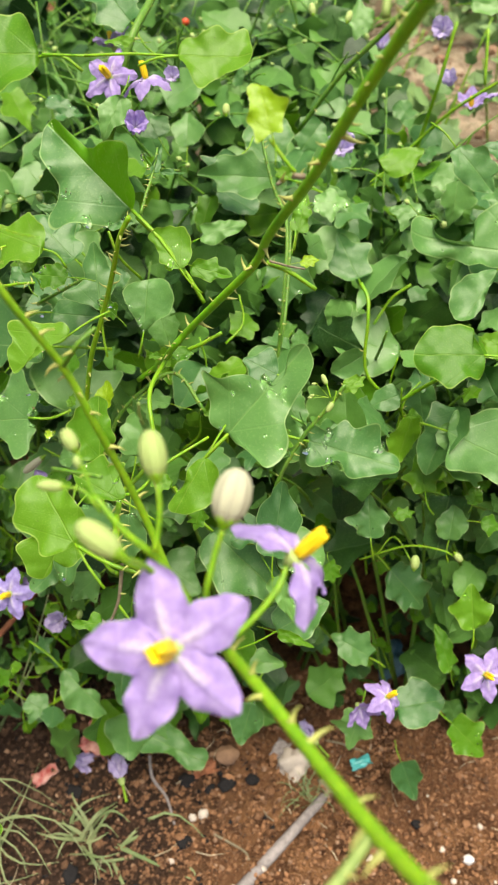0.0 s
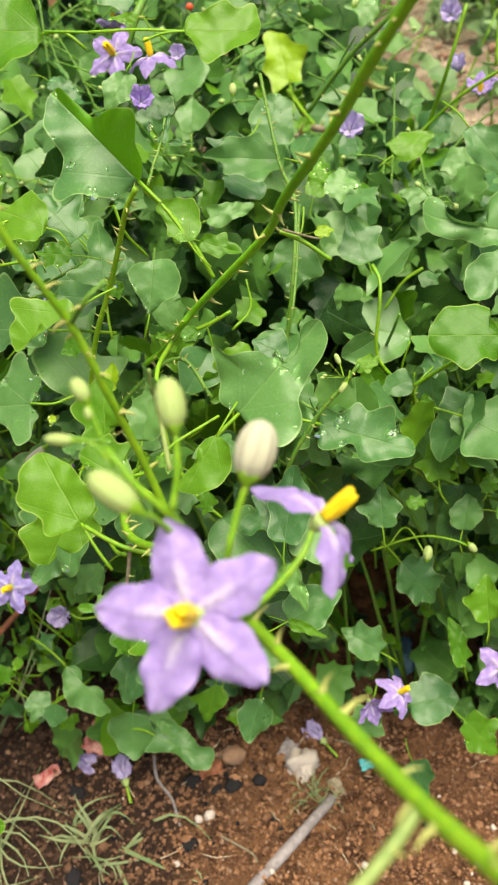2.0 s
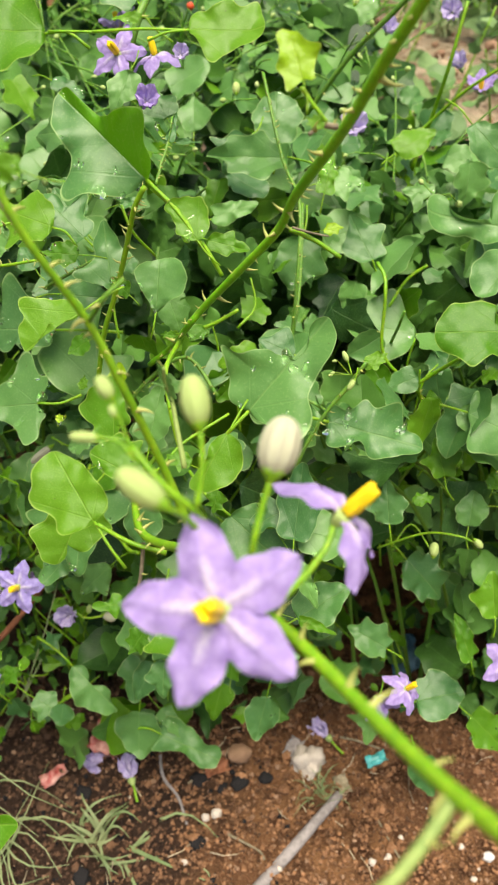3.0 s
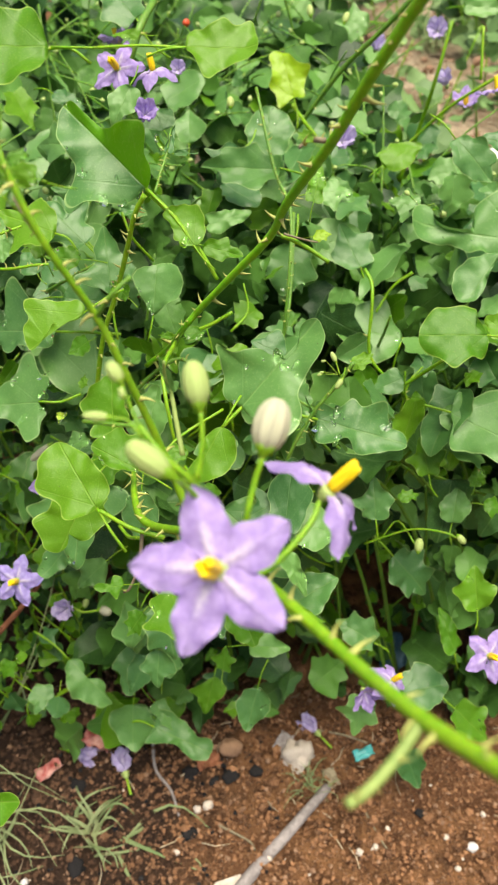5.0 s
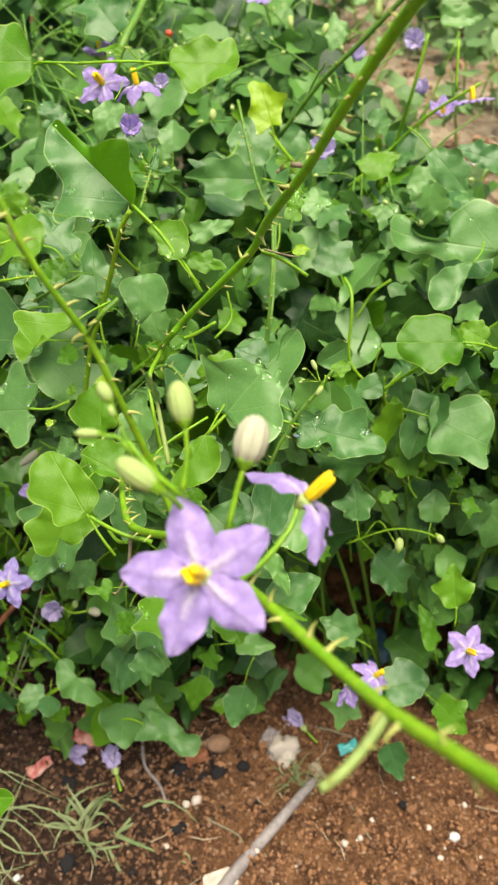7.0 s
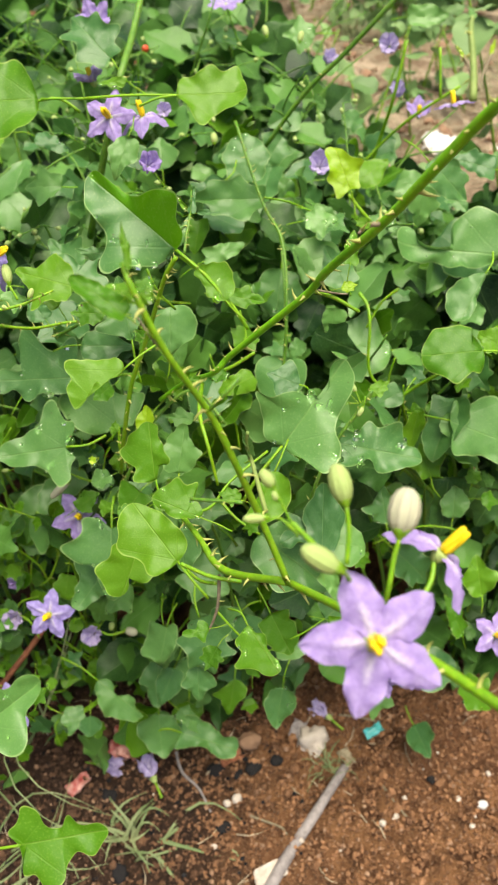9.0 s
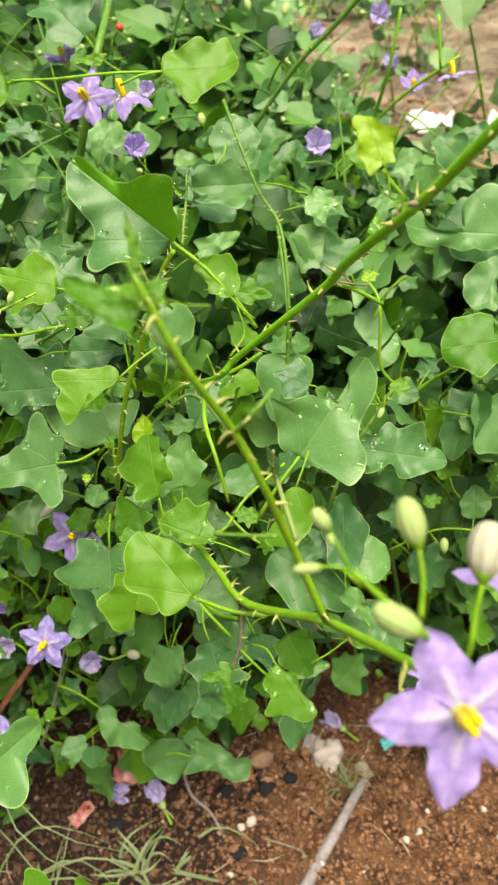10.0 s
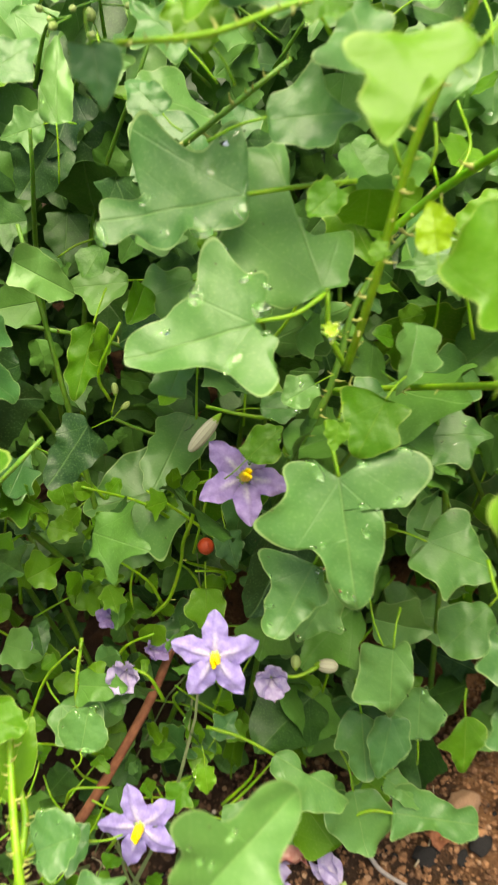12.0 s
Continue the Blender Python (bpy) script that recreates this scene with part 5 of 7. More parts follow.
stem(back_shrub, [(-0.0746, 0.3912, 0.5184), (-0.0694, 0.3855, 0.5063), (-0.0599, 0.3938, 0.4876)], 0.0008, 0.0008, STEM, 0, 0.004, 0)
stem(back_shrub, [(-0.0296, 0.4126, 0.3733), (-0.0513, 0.4336, 0.3899), (-0.0844, 0.4225, 0.3692), (-0.0979, 0.4114, 0.3463), (-0.1075, 0.4052, 0.3296), (-0.1255, 0.4056, 0.2954)], 0.0014, 0.0016, STEM_OLD, 16, 0.003, 30)
stem(back_shrub, [(-0.1004, 0.4609, 0.4508), (-0.1182, 0.4574, 0.4423), (-0.1400, 0.4626, 0.4271), (-0.1464, 0.4804, 0.4146)], 0.001, 0.0014, STEM_OLD, 6, 0.003, 31)
stem(back_shrub, [(-0.2349, 0.5382, 0.3188), (-0.2107, 0.5279, 0.3143), (-0.1890, 0.5270, 0.3042), (-0.1524, 0.5246, 0.2816)], 0.0013, 0.0013, STEM_OLD, 4, 0.003, 32)
stem(back_shrub, [(0.0808, 0.3745, 0.2642), (0.1122, 0.3742, 0.2797), (0.1342, 0.3657, 0.2858), (0.1471, 0.3615, 0.2814)], 0.0008, 0.0007, STEM, 0, 0.004, 0)
stem(back_shrub, [(0.0934, 0.3771, 0.2674), (0.1060, 0.3852, 0.2768), (0.1182, 0.3645, 0.2690)], 0.0006, 0.0006, STEM, 0, 0.004, 0)

# flowers above and behind
flower(back_shrub, (-0.0899, 0.5427, 0.5459), (-0.20, -0.51, 0.84), (0.37, 0.61, 0.70), 0.0195)
flower(back_shrub, (-0.0670, 0.5463, 0.5430), (-0.11, 0.14, 0.98), (-0.97, -0.14, -0.19), 0.0180, back=True)
flower(back_shrub, (-0.0678, 0.4808, 0.5373), (0.22, -0.98, -0.01), (0.10, -0.66, -0.74), 0.0145, closed=59, anthers=False)
flower(back_shrub, (0.0663, 0.5784, 0.4818), (-0.86, -0.51, 0.04), (0.93, 0.23, 0.29), 0.0210, closed=60, anthers=False)
flower(back_shrub, (0.1677, 0.7539, 0.5115), (-0.02, -0.99, 0.11), (-0.51, 0.58, 0.64), 0.0200, closed=60, anthers=False)
flower(back_shrub, (0.1775, 0.7331, 0.4734), (-0.69, -0.31, 0.65), (0.76, 0.42, 0.49), 0.0160, closed=62, anthers=False)
flower(back_shrub, (0.1969, 0.7304, 0.4559), (-0.69, -0.31, 0.65), (0.98, 0.12, 0.16), 0.0180, closed=40)
flower(back_shrub, (0.2006, 0.6571, 0.4939), (0.11, 0.39, 0.91), (-0.99, -0.09, -0.12), 0.0180)
flower(back_shrub, (0.1229, 0.8086, 0.4815), (-0.01, -0.50, 0.87), (-0.70, 0.48, 0.52), 0.0160, closed=60, anthers=False)
flower(back_shrub, (-0.0971, 0.7511, 0.5447), (0.35, -0.25, 0.90), (0.77, 0.38, 0.51), 0.0200, closed=30, anthers=False)
flower(back_shrub, (-0.1019, 0.6537, 0.5300), (-0.51, 0.15, 0.85), (0.96, 0.12, 0.27), 0.0180, closed=30)
flower(back_shrub, (-0.0516, 0.5686, 0.5362), (0.65, -0.11, 0.75), (0.77, 0.38, 0.51), 0.0120, closed=62, anthers=False)
flower(back_shrub, (0.0343, 0.9092, 0.5105), (-0.03, -0.22, 0.98), (0.99, -0.07, 0.07), 0.0250, closed=20, anthers=False)
flower(back_shrub, (0.1686, 0.6178, 0.4191), (-0.01, -0.37, 0.93), (-0.83, 0.38, 0.41), 0.0140, closed=54, anthers=False)
bud(back_shrub, (0.0559, 0.7746, 0.5192), (0.0548, 0.7821, 0.5267), 0.7, True)
bud(back_shrub, (0.0853, 0.7667, 0.5154), (0.0889, 0.7735, 0.5229), 0.7, True)
bud(back_shrub, (-0.0159, 0.5677, 0.5116), (-0.0159, 0.5735, 0.5176), 0.8, True)
bud(back_shrub, (0.1171, 0.3599, 0.2713), (0.1184, 0.3667, 0.2789), 0.8, True)
bud(back_shrub, (0.1438, 0.3629, 0.2859), (0.1490, 0.3588, 0.2814), 0.8, True)
bud(back_shrub, (0.0457, 0.3365, 0.4461), (0.0419, 0.3330, 0.4421), 0.6, True, [(0.0474, 0.3407, 0.4508)])
bud(back_shrub, (0.0421, 0.3428, 0.4531), (0.0396, 0.3466, 0.4572), 0.6, True, [(0.0442, 0.3382, 0.4479)])
bud(back_shrub, (0.0354, 0.3392, 0.4488), (0.0329, 0.3390, 0.4486), 0.8, True, [(0.0433, 0.3382, 0.4479)])
bud(back_shrub, (0.0342, 0.3384, 0.4479), (0.0317, 0.3382, 0.4476), 0.8, True, [(0.0433, 0.3382, 0.4479)])
bud(back_shrub, (0.0364, 0.3433, 0.4535), (0.0339, 0.3432, 0.4532), 0.8, True, [(0.0433, 0.3382, 0.4479)])
leaf(back_shrub, "five", (0.0508, 0.3422, 0.4496), (0.0634, 0.3472, 0.4555), (-0.11, -0.55, 0.83), 0.7, 1, 113)
flower(main_shrub, (0.1676, 0.3083, 0.2178), (0.08, -0.64, 0.77), (-0.72, 0.47, 0.51), 0.0205)
flower(main_shrub, (0.1028, 0.3124, 0.1801), (0.82, -0.35, 0.45), (-0.73, 0.46, 0.50), 0.0175, back=True)
flower(main_shrub, (0.0831, 0.3125, 0.1647), (-0.13, -0.99, -0.06), (-0.84, -0.35, -0.41), 0.0175, closed=30, anthers=False)

# the pair of flowers that comes into view from the side
flower(back_shrub, (-0.1793, 0.3802, 0.5342), (0.03, 0.02, 1.00), (-0.91, 0.36, 0.19), 0.0205, back=True, deep=True)
flower(back_shrub, (-0.1584, 0.3936, 0.5320), (0.69, -0.13, 0.71), (-0.18, 0.70, 0.69), 0.0205, back=True, missing=(2,), deep=True)
bud(back_shrub, (-0.1813, 0.4126, 0.5368), (-0.1870, 0.4229, 0.5461), 0.62, False)
bud(back_shrub, (-0.1893, 0.4102, 0.5326), (-0.1939, 0.4205, 0.5422), 0.62, False)
bud(back_shrub, (-0.1764, 0.4138, 0.5390), (-0.1785, 0.4203, 0.5452), 0.6, True)
bud(back_shrub, (-0.1681, 0.4123, 0.5391), (-0.1669, 0.4168, 0.5440), 0.6, True)
bud(back_shrub, (-0.1638, 0.4096, 0.5372), (-0.1599, 0.4180, 0.5466), 0.5, True)
bud(back_shrub, (-0.1505, 0.3837, 0.5205), (-0.1520, 0.3915, 0.5282), 0.62, True, [(-0.1470, 0.3784, 0.5129)])
bud(back_shrub, (-0.1613, 0.3770, 0.5115), (-0.1693, 0.3797, 0.5125), 0.5, True)
bud(back_shrub, (-0.1530, 0.3742, 0.5102), (-0.1558, 0.3761, 0.5116), 0.8, True)
bud(back_shrub, (-0.1406, 0.3762, 0.5148), (-0.1379, 0.3795, 0.5188), 0.7, True)
stem(back_shrub, [(-0.2201, 0.3929, 0.4940), (-0.2044, 0.3890, 0.5004), (-0.1820, 0.3848, 0.5079), (-0.1664, 0.3756, 0.5089), (-0.1477, 0.3761, 0.5104), (-0.1353, 0.3783, 0.5137), (-0.1272, 0.3812, 0.5154)], 0.0013, 0.0006, STEM, 9, 0.0022, 51)
stem(back_shrub, [(-0.1714, 0.3782, 0.5179), (-0.1747, 0.3823, 0.5112)], 0.0006, 0.0006, STEM, 0, 0.004, 0)
stem(back_shrub, [(-0.1712, 0.4049, 0.4801), (-0.1464, 0.3947, 0.4819), (-0.1263, 0.3891, 0.4876), (-0.1182, 0.3884, 0.4885)], 0.001, 0.0008, STEM, 6, 0.0022, 52)
leaf(back_shrub, "wide", (-0.1766, 0.3962, 0.5063), (-0.2045, 0.4049, 0.5096), (0.05, -0.65, 0.76), 0.7, 0, 150)
leaf(back_shrub, "tri", (-0.1201, 0.4245, 0.4890), (-0.1565, 0.4389, 0.4963), (-0.05, -0.65, 0.76), 1.0, 1, 151)
leaf(back_shrub, "spade", (-0.1784, 0.3954, 0.4834), (-0.1789, 0.3836, 0.4711), (0.03, -0.60, 0.80), 1.1, 0, 152)
leaf(back_shrub, "five", (-0.1015, 0.3973, 0.4866), (-0.1230, 0.4013, 0.4863), (-0.10, -0.62, 0.78), 0.9, 1, 153)
leaf(back_shrub, "tri", (-0.2086, 0.5009, 0.4492), (-0.1873, 0.5058, 0.4580), (0.08, -0.63, 0.77), 1.0, 0, 115)
leaf(back_shrub, "tri", (-0.1254, 0.5208, 0.4413), (-0.1453, 0.5421, 0.4595), (-0.01, -0.64, 0.76), 1.0, 0, 116)

# the low growth at the side
flower(low_shrub, (-0.1735, 0.3548, 0.2490), (-0.11, -0.60, 0.79), (0.22, 0.65, 0.73), 0.0200, deep=True)
flower(low_shrub, (-0.1457, 0.3689, 0.1976), (-0.94, -0.32, 0.09), (-0.97, -0.03, -0.23), 0.0185, closed=61, anthers=False, stalk=[(-0.1336, 0.3667, 0.1950), (-0.1203, 0.3686, 0.1952)])
bud(low_shrub, (-0.1217, 0.3692, 0.1956), (-0.1120, 0.3659, 0.1942), 0.85, False)
bud(low_shrub, (-0.1329, 0.3693, 0.1977), (-0.1313, 0.3737, 0.2026), 0.9, True)
leaf(low_shrub, "strap", (-0.1917, 0.1606, 0.3903), (-0.1899, 0.1827, 0.4129), (0.06, -0.18, 0.98), 1.0, 1, 161)
stem(low_shrub, [(-0.2602, 0.3465, 0.2514), (-0.2629, 0.3255, 0.2433), (-0.2644, 0.3049, 0.2360), (-0.2651, 0.2870, 0.2245), (-0.2600, 0.2680, 0.2131), (-0.2543, 0.2514, 0.2044), (-0.2527, 0.2318, 0.1916)], 0.0014, 0.0024, STEM, 26, 0.0028, 53)
leaf(low_shrub, "round", (-0.2619, 0.3128, 0.2156), (-0.2420, 0.3123, 0.2199), (0.08, -0.31, 0.95), 1.3, 0, 162)
leaf(low_shrub, "round", (-0.2689, 0.3436, 0.2756), (-0.2505, 0.3334, 0.2693), (0.10, -0.38, 0.92), 0.8, 1, 163)
leaf(low_shrub, "round", (-0.2681, 0.2857, 0.2297), (-0.2819, 0.2953, 0.2366), (0.12, -0.29, 0.95), 0.9, 1, 164)
leaf(low_shrub, "tri", (-0.2571, 0.2961, 0.1846), (-0.2304, 0.3002, 0.1952), (0.07, -0.28, 0.96), 0.8, 0, 165)
leaf(low_shrub, "five", (-0.2438, 0.2611, 0.2245), (-0.2324, 0.2616, 0.2277), (0.07, -0.26, 0.96), 0.9, 1, 166)
leaf(low_shrub, "round", (-0.2885, 0.2533, 0.2203), (-0.2682, 0.2567, 0.2287), (0.13, -0.24, 0.96), 1.0, 0, 167)
leaf(low_shrub, "round", (-0.2380, 0.3494, 0.2156), (-0.2307, 0.3606, 0.2291), (0.06, -0.36, 0.93), 1.2, 0, 168)
leaf(low_shrub, "spade", (-0.1885, 0.3254, 0.2170), (-0.1898, 0.3171, 0.2080), (-0.01, -0.32, 0.95), 0.9, 1, 169)
stem(low_shrub, [(-0.2057, 0.2537, 0.2772), (-0.2305, 0.2520, 0.2547), (-0.2496, 0.2512, 0.2347), (-0.2656, 0.2486, 0.2209)], 0.0011, 0.0012, STEM_OLD, 0, 0.004, 0)
flower(low_shrub, (-0.1438, 0.4027, 0.3023), (0.01, -0.62, 0.79), (-0.50, 0.65, 0.57), 0.0215)
bud(low_shrub, (-0.1489, 0.4222, 0.3218), (-0.1639, 0.4164, 0.3116), 0.4, False)
leaf(low_shrub, "round", (-0.1440, 0.3965, 0.3180), (-0.1263, 0.4011, 0.3276), (-0.13, -0.48, 0.86), 0.8, 1, 120)
flower(low_shrub, (-0.2237, 0.3428, 0.1422), (-0.20, -0.78, 0.59), (-0.08, 0.69, 0.72), 0.0215, deep=True)
flower(low_shrub, (-0.2127, 0.4056, 0.1827), (-0.93, 0.09, 0.37), (-0.91, 0.39, 0.17), 0.0185, closed=61, anthers=False, stalk=[(-0.2025, 0.3995, 0.1789), (-0.1981, 0.3955, 0.1609)])
flower(low_shrub, (-0.2131, 0.4428, 0.1778), (-0.06, -0.36, 0.93), (0.94, 0.08, 0.34), 0.0150, closed=59, anthers=False)
flower(low_shrub, (-0.1990, 0.4266, 0.1641), (0.55, -0.71, 0.44), (0.23, -0.69, -0.68), 0.0150, closed=55, anthers=False)
flower(low_shrub, (-0.2605, 0.4448, 0.1673), (-0.80, -0.31, 0.51), (-0.94, -0.08, -0.34), 0.0180, closed=62, anthers=False)
bud(low_shrub, (-0.1869, 0.4810, 0.3002), (-0.1863, 0.4851, 0.3047), 0.7, True, [(-0.1912, 0.4755, 0.2931)])
bud(low_shrub, (-0.1858, 0.4758, 0.2949), (-0.1810, 0.4769, 0.2974), 0.7, True, [(-0.1918, 0.4737, 0.2910)])
bud(low_shrub, (-0.2032, 0.4741, 0.2885), (-0.2096, 0.4751, 0.2878), 0.7, True, [(-0.1917, 0.4742, 0.2916)])
stem(low_shrub, [(-0.1915, 0.4746, 0.2921), (-0.1782, 0.4742, 0.2803), (-0.1621, 0.4735, 0.2690)], 0.0008, 0.0009, STEM_OLD, 0, 0.004, 0)
stem(low_shrub, [(-0.1511, 0.4343, 0.3193), (-0.1364, 0.4273, 0.3157), (-0.1178, 0.4200, 0.3129)], 0.0008, 0.001, STEM, 0, 0.004, 0)
stem(low_shrub, [(-0.1613, 0.4329, 0.2704), (-0.1648, 0.4315, 0.2531), (-0.1706, 0.4323, 0.2375), (-0.1739, 0.4320, 0.2213), (-0.1830, 0.4288, 0.2006), (-0.1935, 0.4318, 0.1861)], 0.001, 0.001, STEM, 3, 0.002, 33)
stem(low_shrub, [(-0.2707, 0.3589, 0.1916), (-0.2692, 0.3413, 0.1881), (-0.2773, 0.3191, 0.1770), (-0.2847, 0.3056, 0.1606)], 0.0016, 0.0018, STEM, 12, 0.003, 34)
stem(low_shrub, [(-0.2314, 0.4225, 0.1957), (-0.2408, 0.4048, 0.1743), (-0.2422, 0.3961, 0.1497)], 0.001, 0.0012, STEM, 10, 0.002, 35)
leaf(low_shrub, "trumpet", (-0.2066, 0.2517, 0.2820), (-0.1663, 0.2657, 0.3046), (0.17, -0.33, 0.93), 1.0, 0, 0)
leaf(low_shrub, "ivy", (-0.1768, 0.1719, 0.2928), (-0.1261, 0.1702, 0.2999), (0.05, -0.45, 0.89), 1.0, 1, 121)
leaf(low_shrub, "round", (-0.2502, 0.4045, 0.1715), (-0.2370, 0.3852, 0.1543), (0.06, -0.34, 0.94), 1.0, 0, 122)
leaf(low_shrub, "round", (-0.2719, 0.3335, 0.2237), (-0.2533, 0.3513, 0.2477), (0.11, -0.32, 0.94), 0.6, 1, 123)
leaf(low_shrub, "tri", (-0.2451, 0.3314, 0.1690), (-0.2666, 0.3360, 0.1682), (0.08, -0.26, 0.96), 1.2, 0, 124)
leaf(low_shrub, "drop", (-0.0869, 0.3585, 0.2105), (-0.0960, 0.3384, 0.1865), (-0.17, -0.30, 0.94), 1.0, 0, 125)
leaf(low_shrub, "round", (-0.0742, 0.3435, 0.1383), (-0.0661, 0.3615, 0.1597), (-0.18, -0.27, 0.95), 0.9, 0, 126)
leaf(low_shrub, "helm", (-0.0982, 0.3639, 0.1462), (-0.1039, 0.3391, 0.1181), (-0.14, -0.26, 0.96), 1.0, 0, 127)
leaf(low_shrub, "star", (-0.0332, 0.3609, 0.1114), (-0.0418, 0.3391, 0.0857), (0.02, -0.33, 0.94), 1.0, 1, 128)
leaf(low_shrub, "spade", (0.0023, 0.3213, 0.1575), (-0.0067, 0.2990, 0.1323), (-0.01, -0.32, 0.95), 0.85, 0, 129)
leaf(low_shrub, "bell", (-0.1043, 0.3543, 0.0794), (-0.1049, 0.3281, 0.0494), (0.08, -0.31, 0.95), 1.0, 0, 130)
leaf(low_shrub, "tongue", (-0.0868, 0.3386, 0.0699), (-0.0362, 0.3221, 0.0537), (0.05, -0.30, 0.95), 1.0, 0, 131)
leaf(low_shrub, "long", (-0.0857, 0.3528, 0.0853), (-0.0655, 0.3362, 0.0672), (0.06, -0.32, 0.95), 0.8, 0, 132)
leaf(low_shrub, "cloak", (-0.1509, 0.3559, 0.1478), (-0.1144, 0.3308, 0.1206), (0.11, -0.34, 0.93), 1.0, 0, 133)
leaf(low_shrub, "spade", (-0.0853, 0.3537, 0.1540), (-0.1005, 0.3337, 0.1311), (0.08, -0.34, 0.94), 0.75, 0, 134)
leaf(low_shrub, "spade", (-0.0901, 0.3653, 0.2043), (-0.0912, 0.3396, 0.1756), (0.08, -0.37, 0.92), 0.7, 0, 135)
leaf(low_shrub, "round", (-0.1608, 0.3413, 0.1155), (-0.1633, 0.3289, 0.1016), (0.13, -0.32, 0.94), 1.1, 0, 136)
leaf(low_shrub, "tri", (-0.1841, 0.3448, 0.1188), (-0.1609, 0.3351, 0.1085), (0.14, -0.32, 0.94), 1, 0, 137)
leaf(low_shrub, "tri", (-0.1107, 0.3760, 0.2459), (-0.1342, 0.3623, 0.2300), (0.12, -0.41, 0.91), 0.9, 0, 138)
leaf(low_shrub, "tri", (-0.0241, 0.3139, 0.1935), (-0.0219, 0.3263, 0.2075), (0.01, -0.36, 0.93), 0.9, 1, 139)
leaf(low_shrub, "wide", (-0.2544, 0.5096, 0.2233), (-0.2366, 0.5311, 0.2512), (0.06, -0.52, 0.85), 1.0, 0, 140)
leaf(low_shrub, "tri", (-0.2191, 0.4946, 0.2167), (-0.2480, 0.4897, 0.2038), (0.05, -0.47, 0.88), 0.9, 0, 141)
leaf(low_shrub, "five", (-0.2361, 0.4573, 0.1872), (-0.2033, 0.4564, 0.1949), (0.03, -0.42, 0.91), 1, 1, 142)
leaf(low_shrub, "round", (-0.2020, 0.4554, 0.2240), (-0.1854, 0.4442, 0.2164), (-0.01, -0.44, 0.90), 1, 0, 143)
leaf(low_shrub, "tri", (-0.1569, 0.4351, 0.1547), (-0.2014, 0.4460, 0.1545), (-0.03, -0.38, 0.92), 0.8, 0, 144)
leaf(low_shrub, "spade", (-0.1501, 0.4232, 0.2481), (-0.1492, 0.4093, 0.2334), (-0.08, -0.42, 0.90), 0.9, 0, 145)
leaf(low_shrub, "tri", (-0.1771, 0.3746, 0.1441), (-0.1622, 0.3807, 0.1545), (-0.04, -0.31, 0.95), 0.9, 0, 146)
leaf(low_shrub, "round", (-0.1923, 0.3548, 0.1486), (-0.1828, 0.3560, 0.1524), (-0.02, -0.28, 0.96), 1, 1, 147)
leaf(low_shrub, "tri", (-0.2079, 0.3540, 0.1287), (-0.1934, 0.3600, 0.1389), (-0.00, -0.28, 0.96), 1, 1, 148)


# ---- the mass of leaves behind ----
FILL = {}
for _s in ("tri", "five", "spade", "wide", "round", "long"):
    for _k in range(5):
        FILL[_s, _k] = leaf_data(_s, 900 + _k * 17 + len(_s), n=44, rings=(0.0, 0.4, 0.75, 1.0), stalk=0.0, fold=0.11 * _k - 0.1, droop=0.12 * _k - 0.1, ripple=0.05)
        FILL[_s, _k + 10] = leaf_data(_s, 900 + _k * 17 + len(_s), n=22, rings=(0.0, 0.6, 1.0), stalk=0.0, fold=0.11 * _k - 0.1, droop=0.12 * _k - 0.1, ripple=0.045)
FILL_KEYS = sorted(k for k in FILL if k[1] < 10)
FILL_MESH = {}


def far_edge(x):
    return 2.6 - 1.80 / (1 + math.exp(-(x - 0.085 - 0.03 * math.sin(23 * x)) * 18))


def crown(y, x):
    """The height of the shrub's top."""
    rise = min(1.0, max(0.0, (y - 0.40) / 0.22))
    fall = min(1.0, max(0.0, (far_edge(x) - y) / 0.35))
    return (0.37 + 0.09 * rise) * (0.35 + 0.65 * fall) + 0.05 * noise.noise(Vector((x * 5, y * 5, 3))) - 0.03 * max(0.0, min(1.0, y - 0.9))


def front(z, x):
    return 0.385 - 0.055 * max(0.0, 1 - z / 0.16) / (1 + math.exp(x * 40 + 1)) + 0.045 * min(1.0, z / 0.22) + 0.03 * noise.noise(Vector((x * 7, 1, z * 7)))


OPEN = [(-0.182, 0.328, 0.030), (-0.204, 0.375, 0.028)]
CLEAR = [(-0.144, 0.303, 0.024), (-0.159, 0.229, 0.014)]


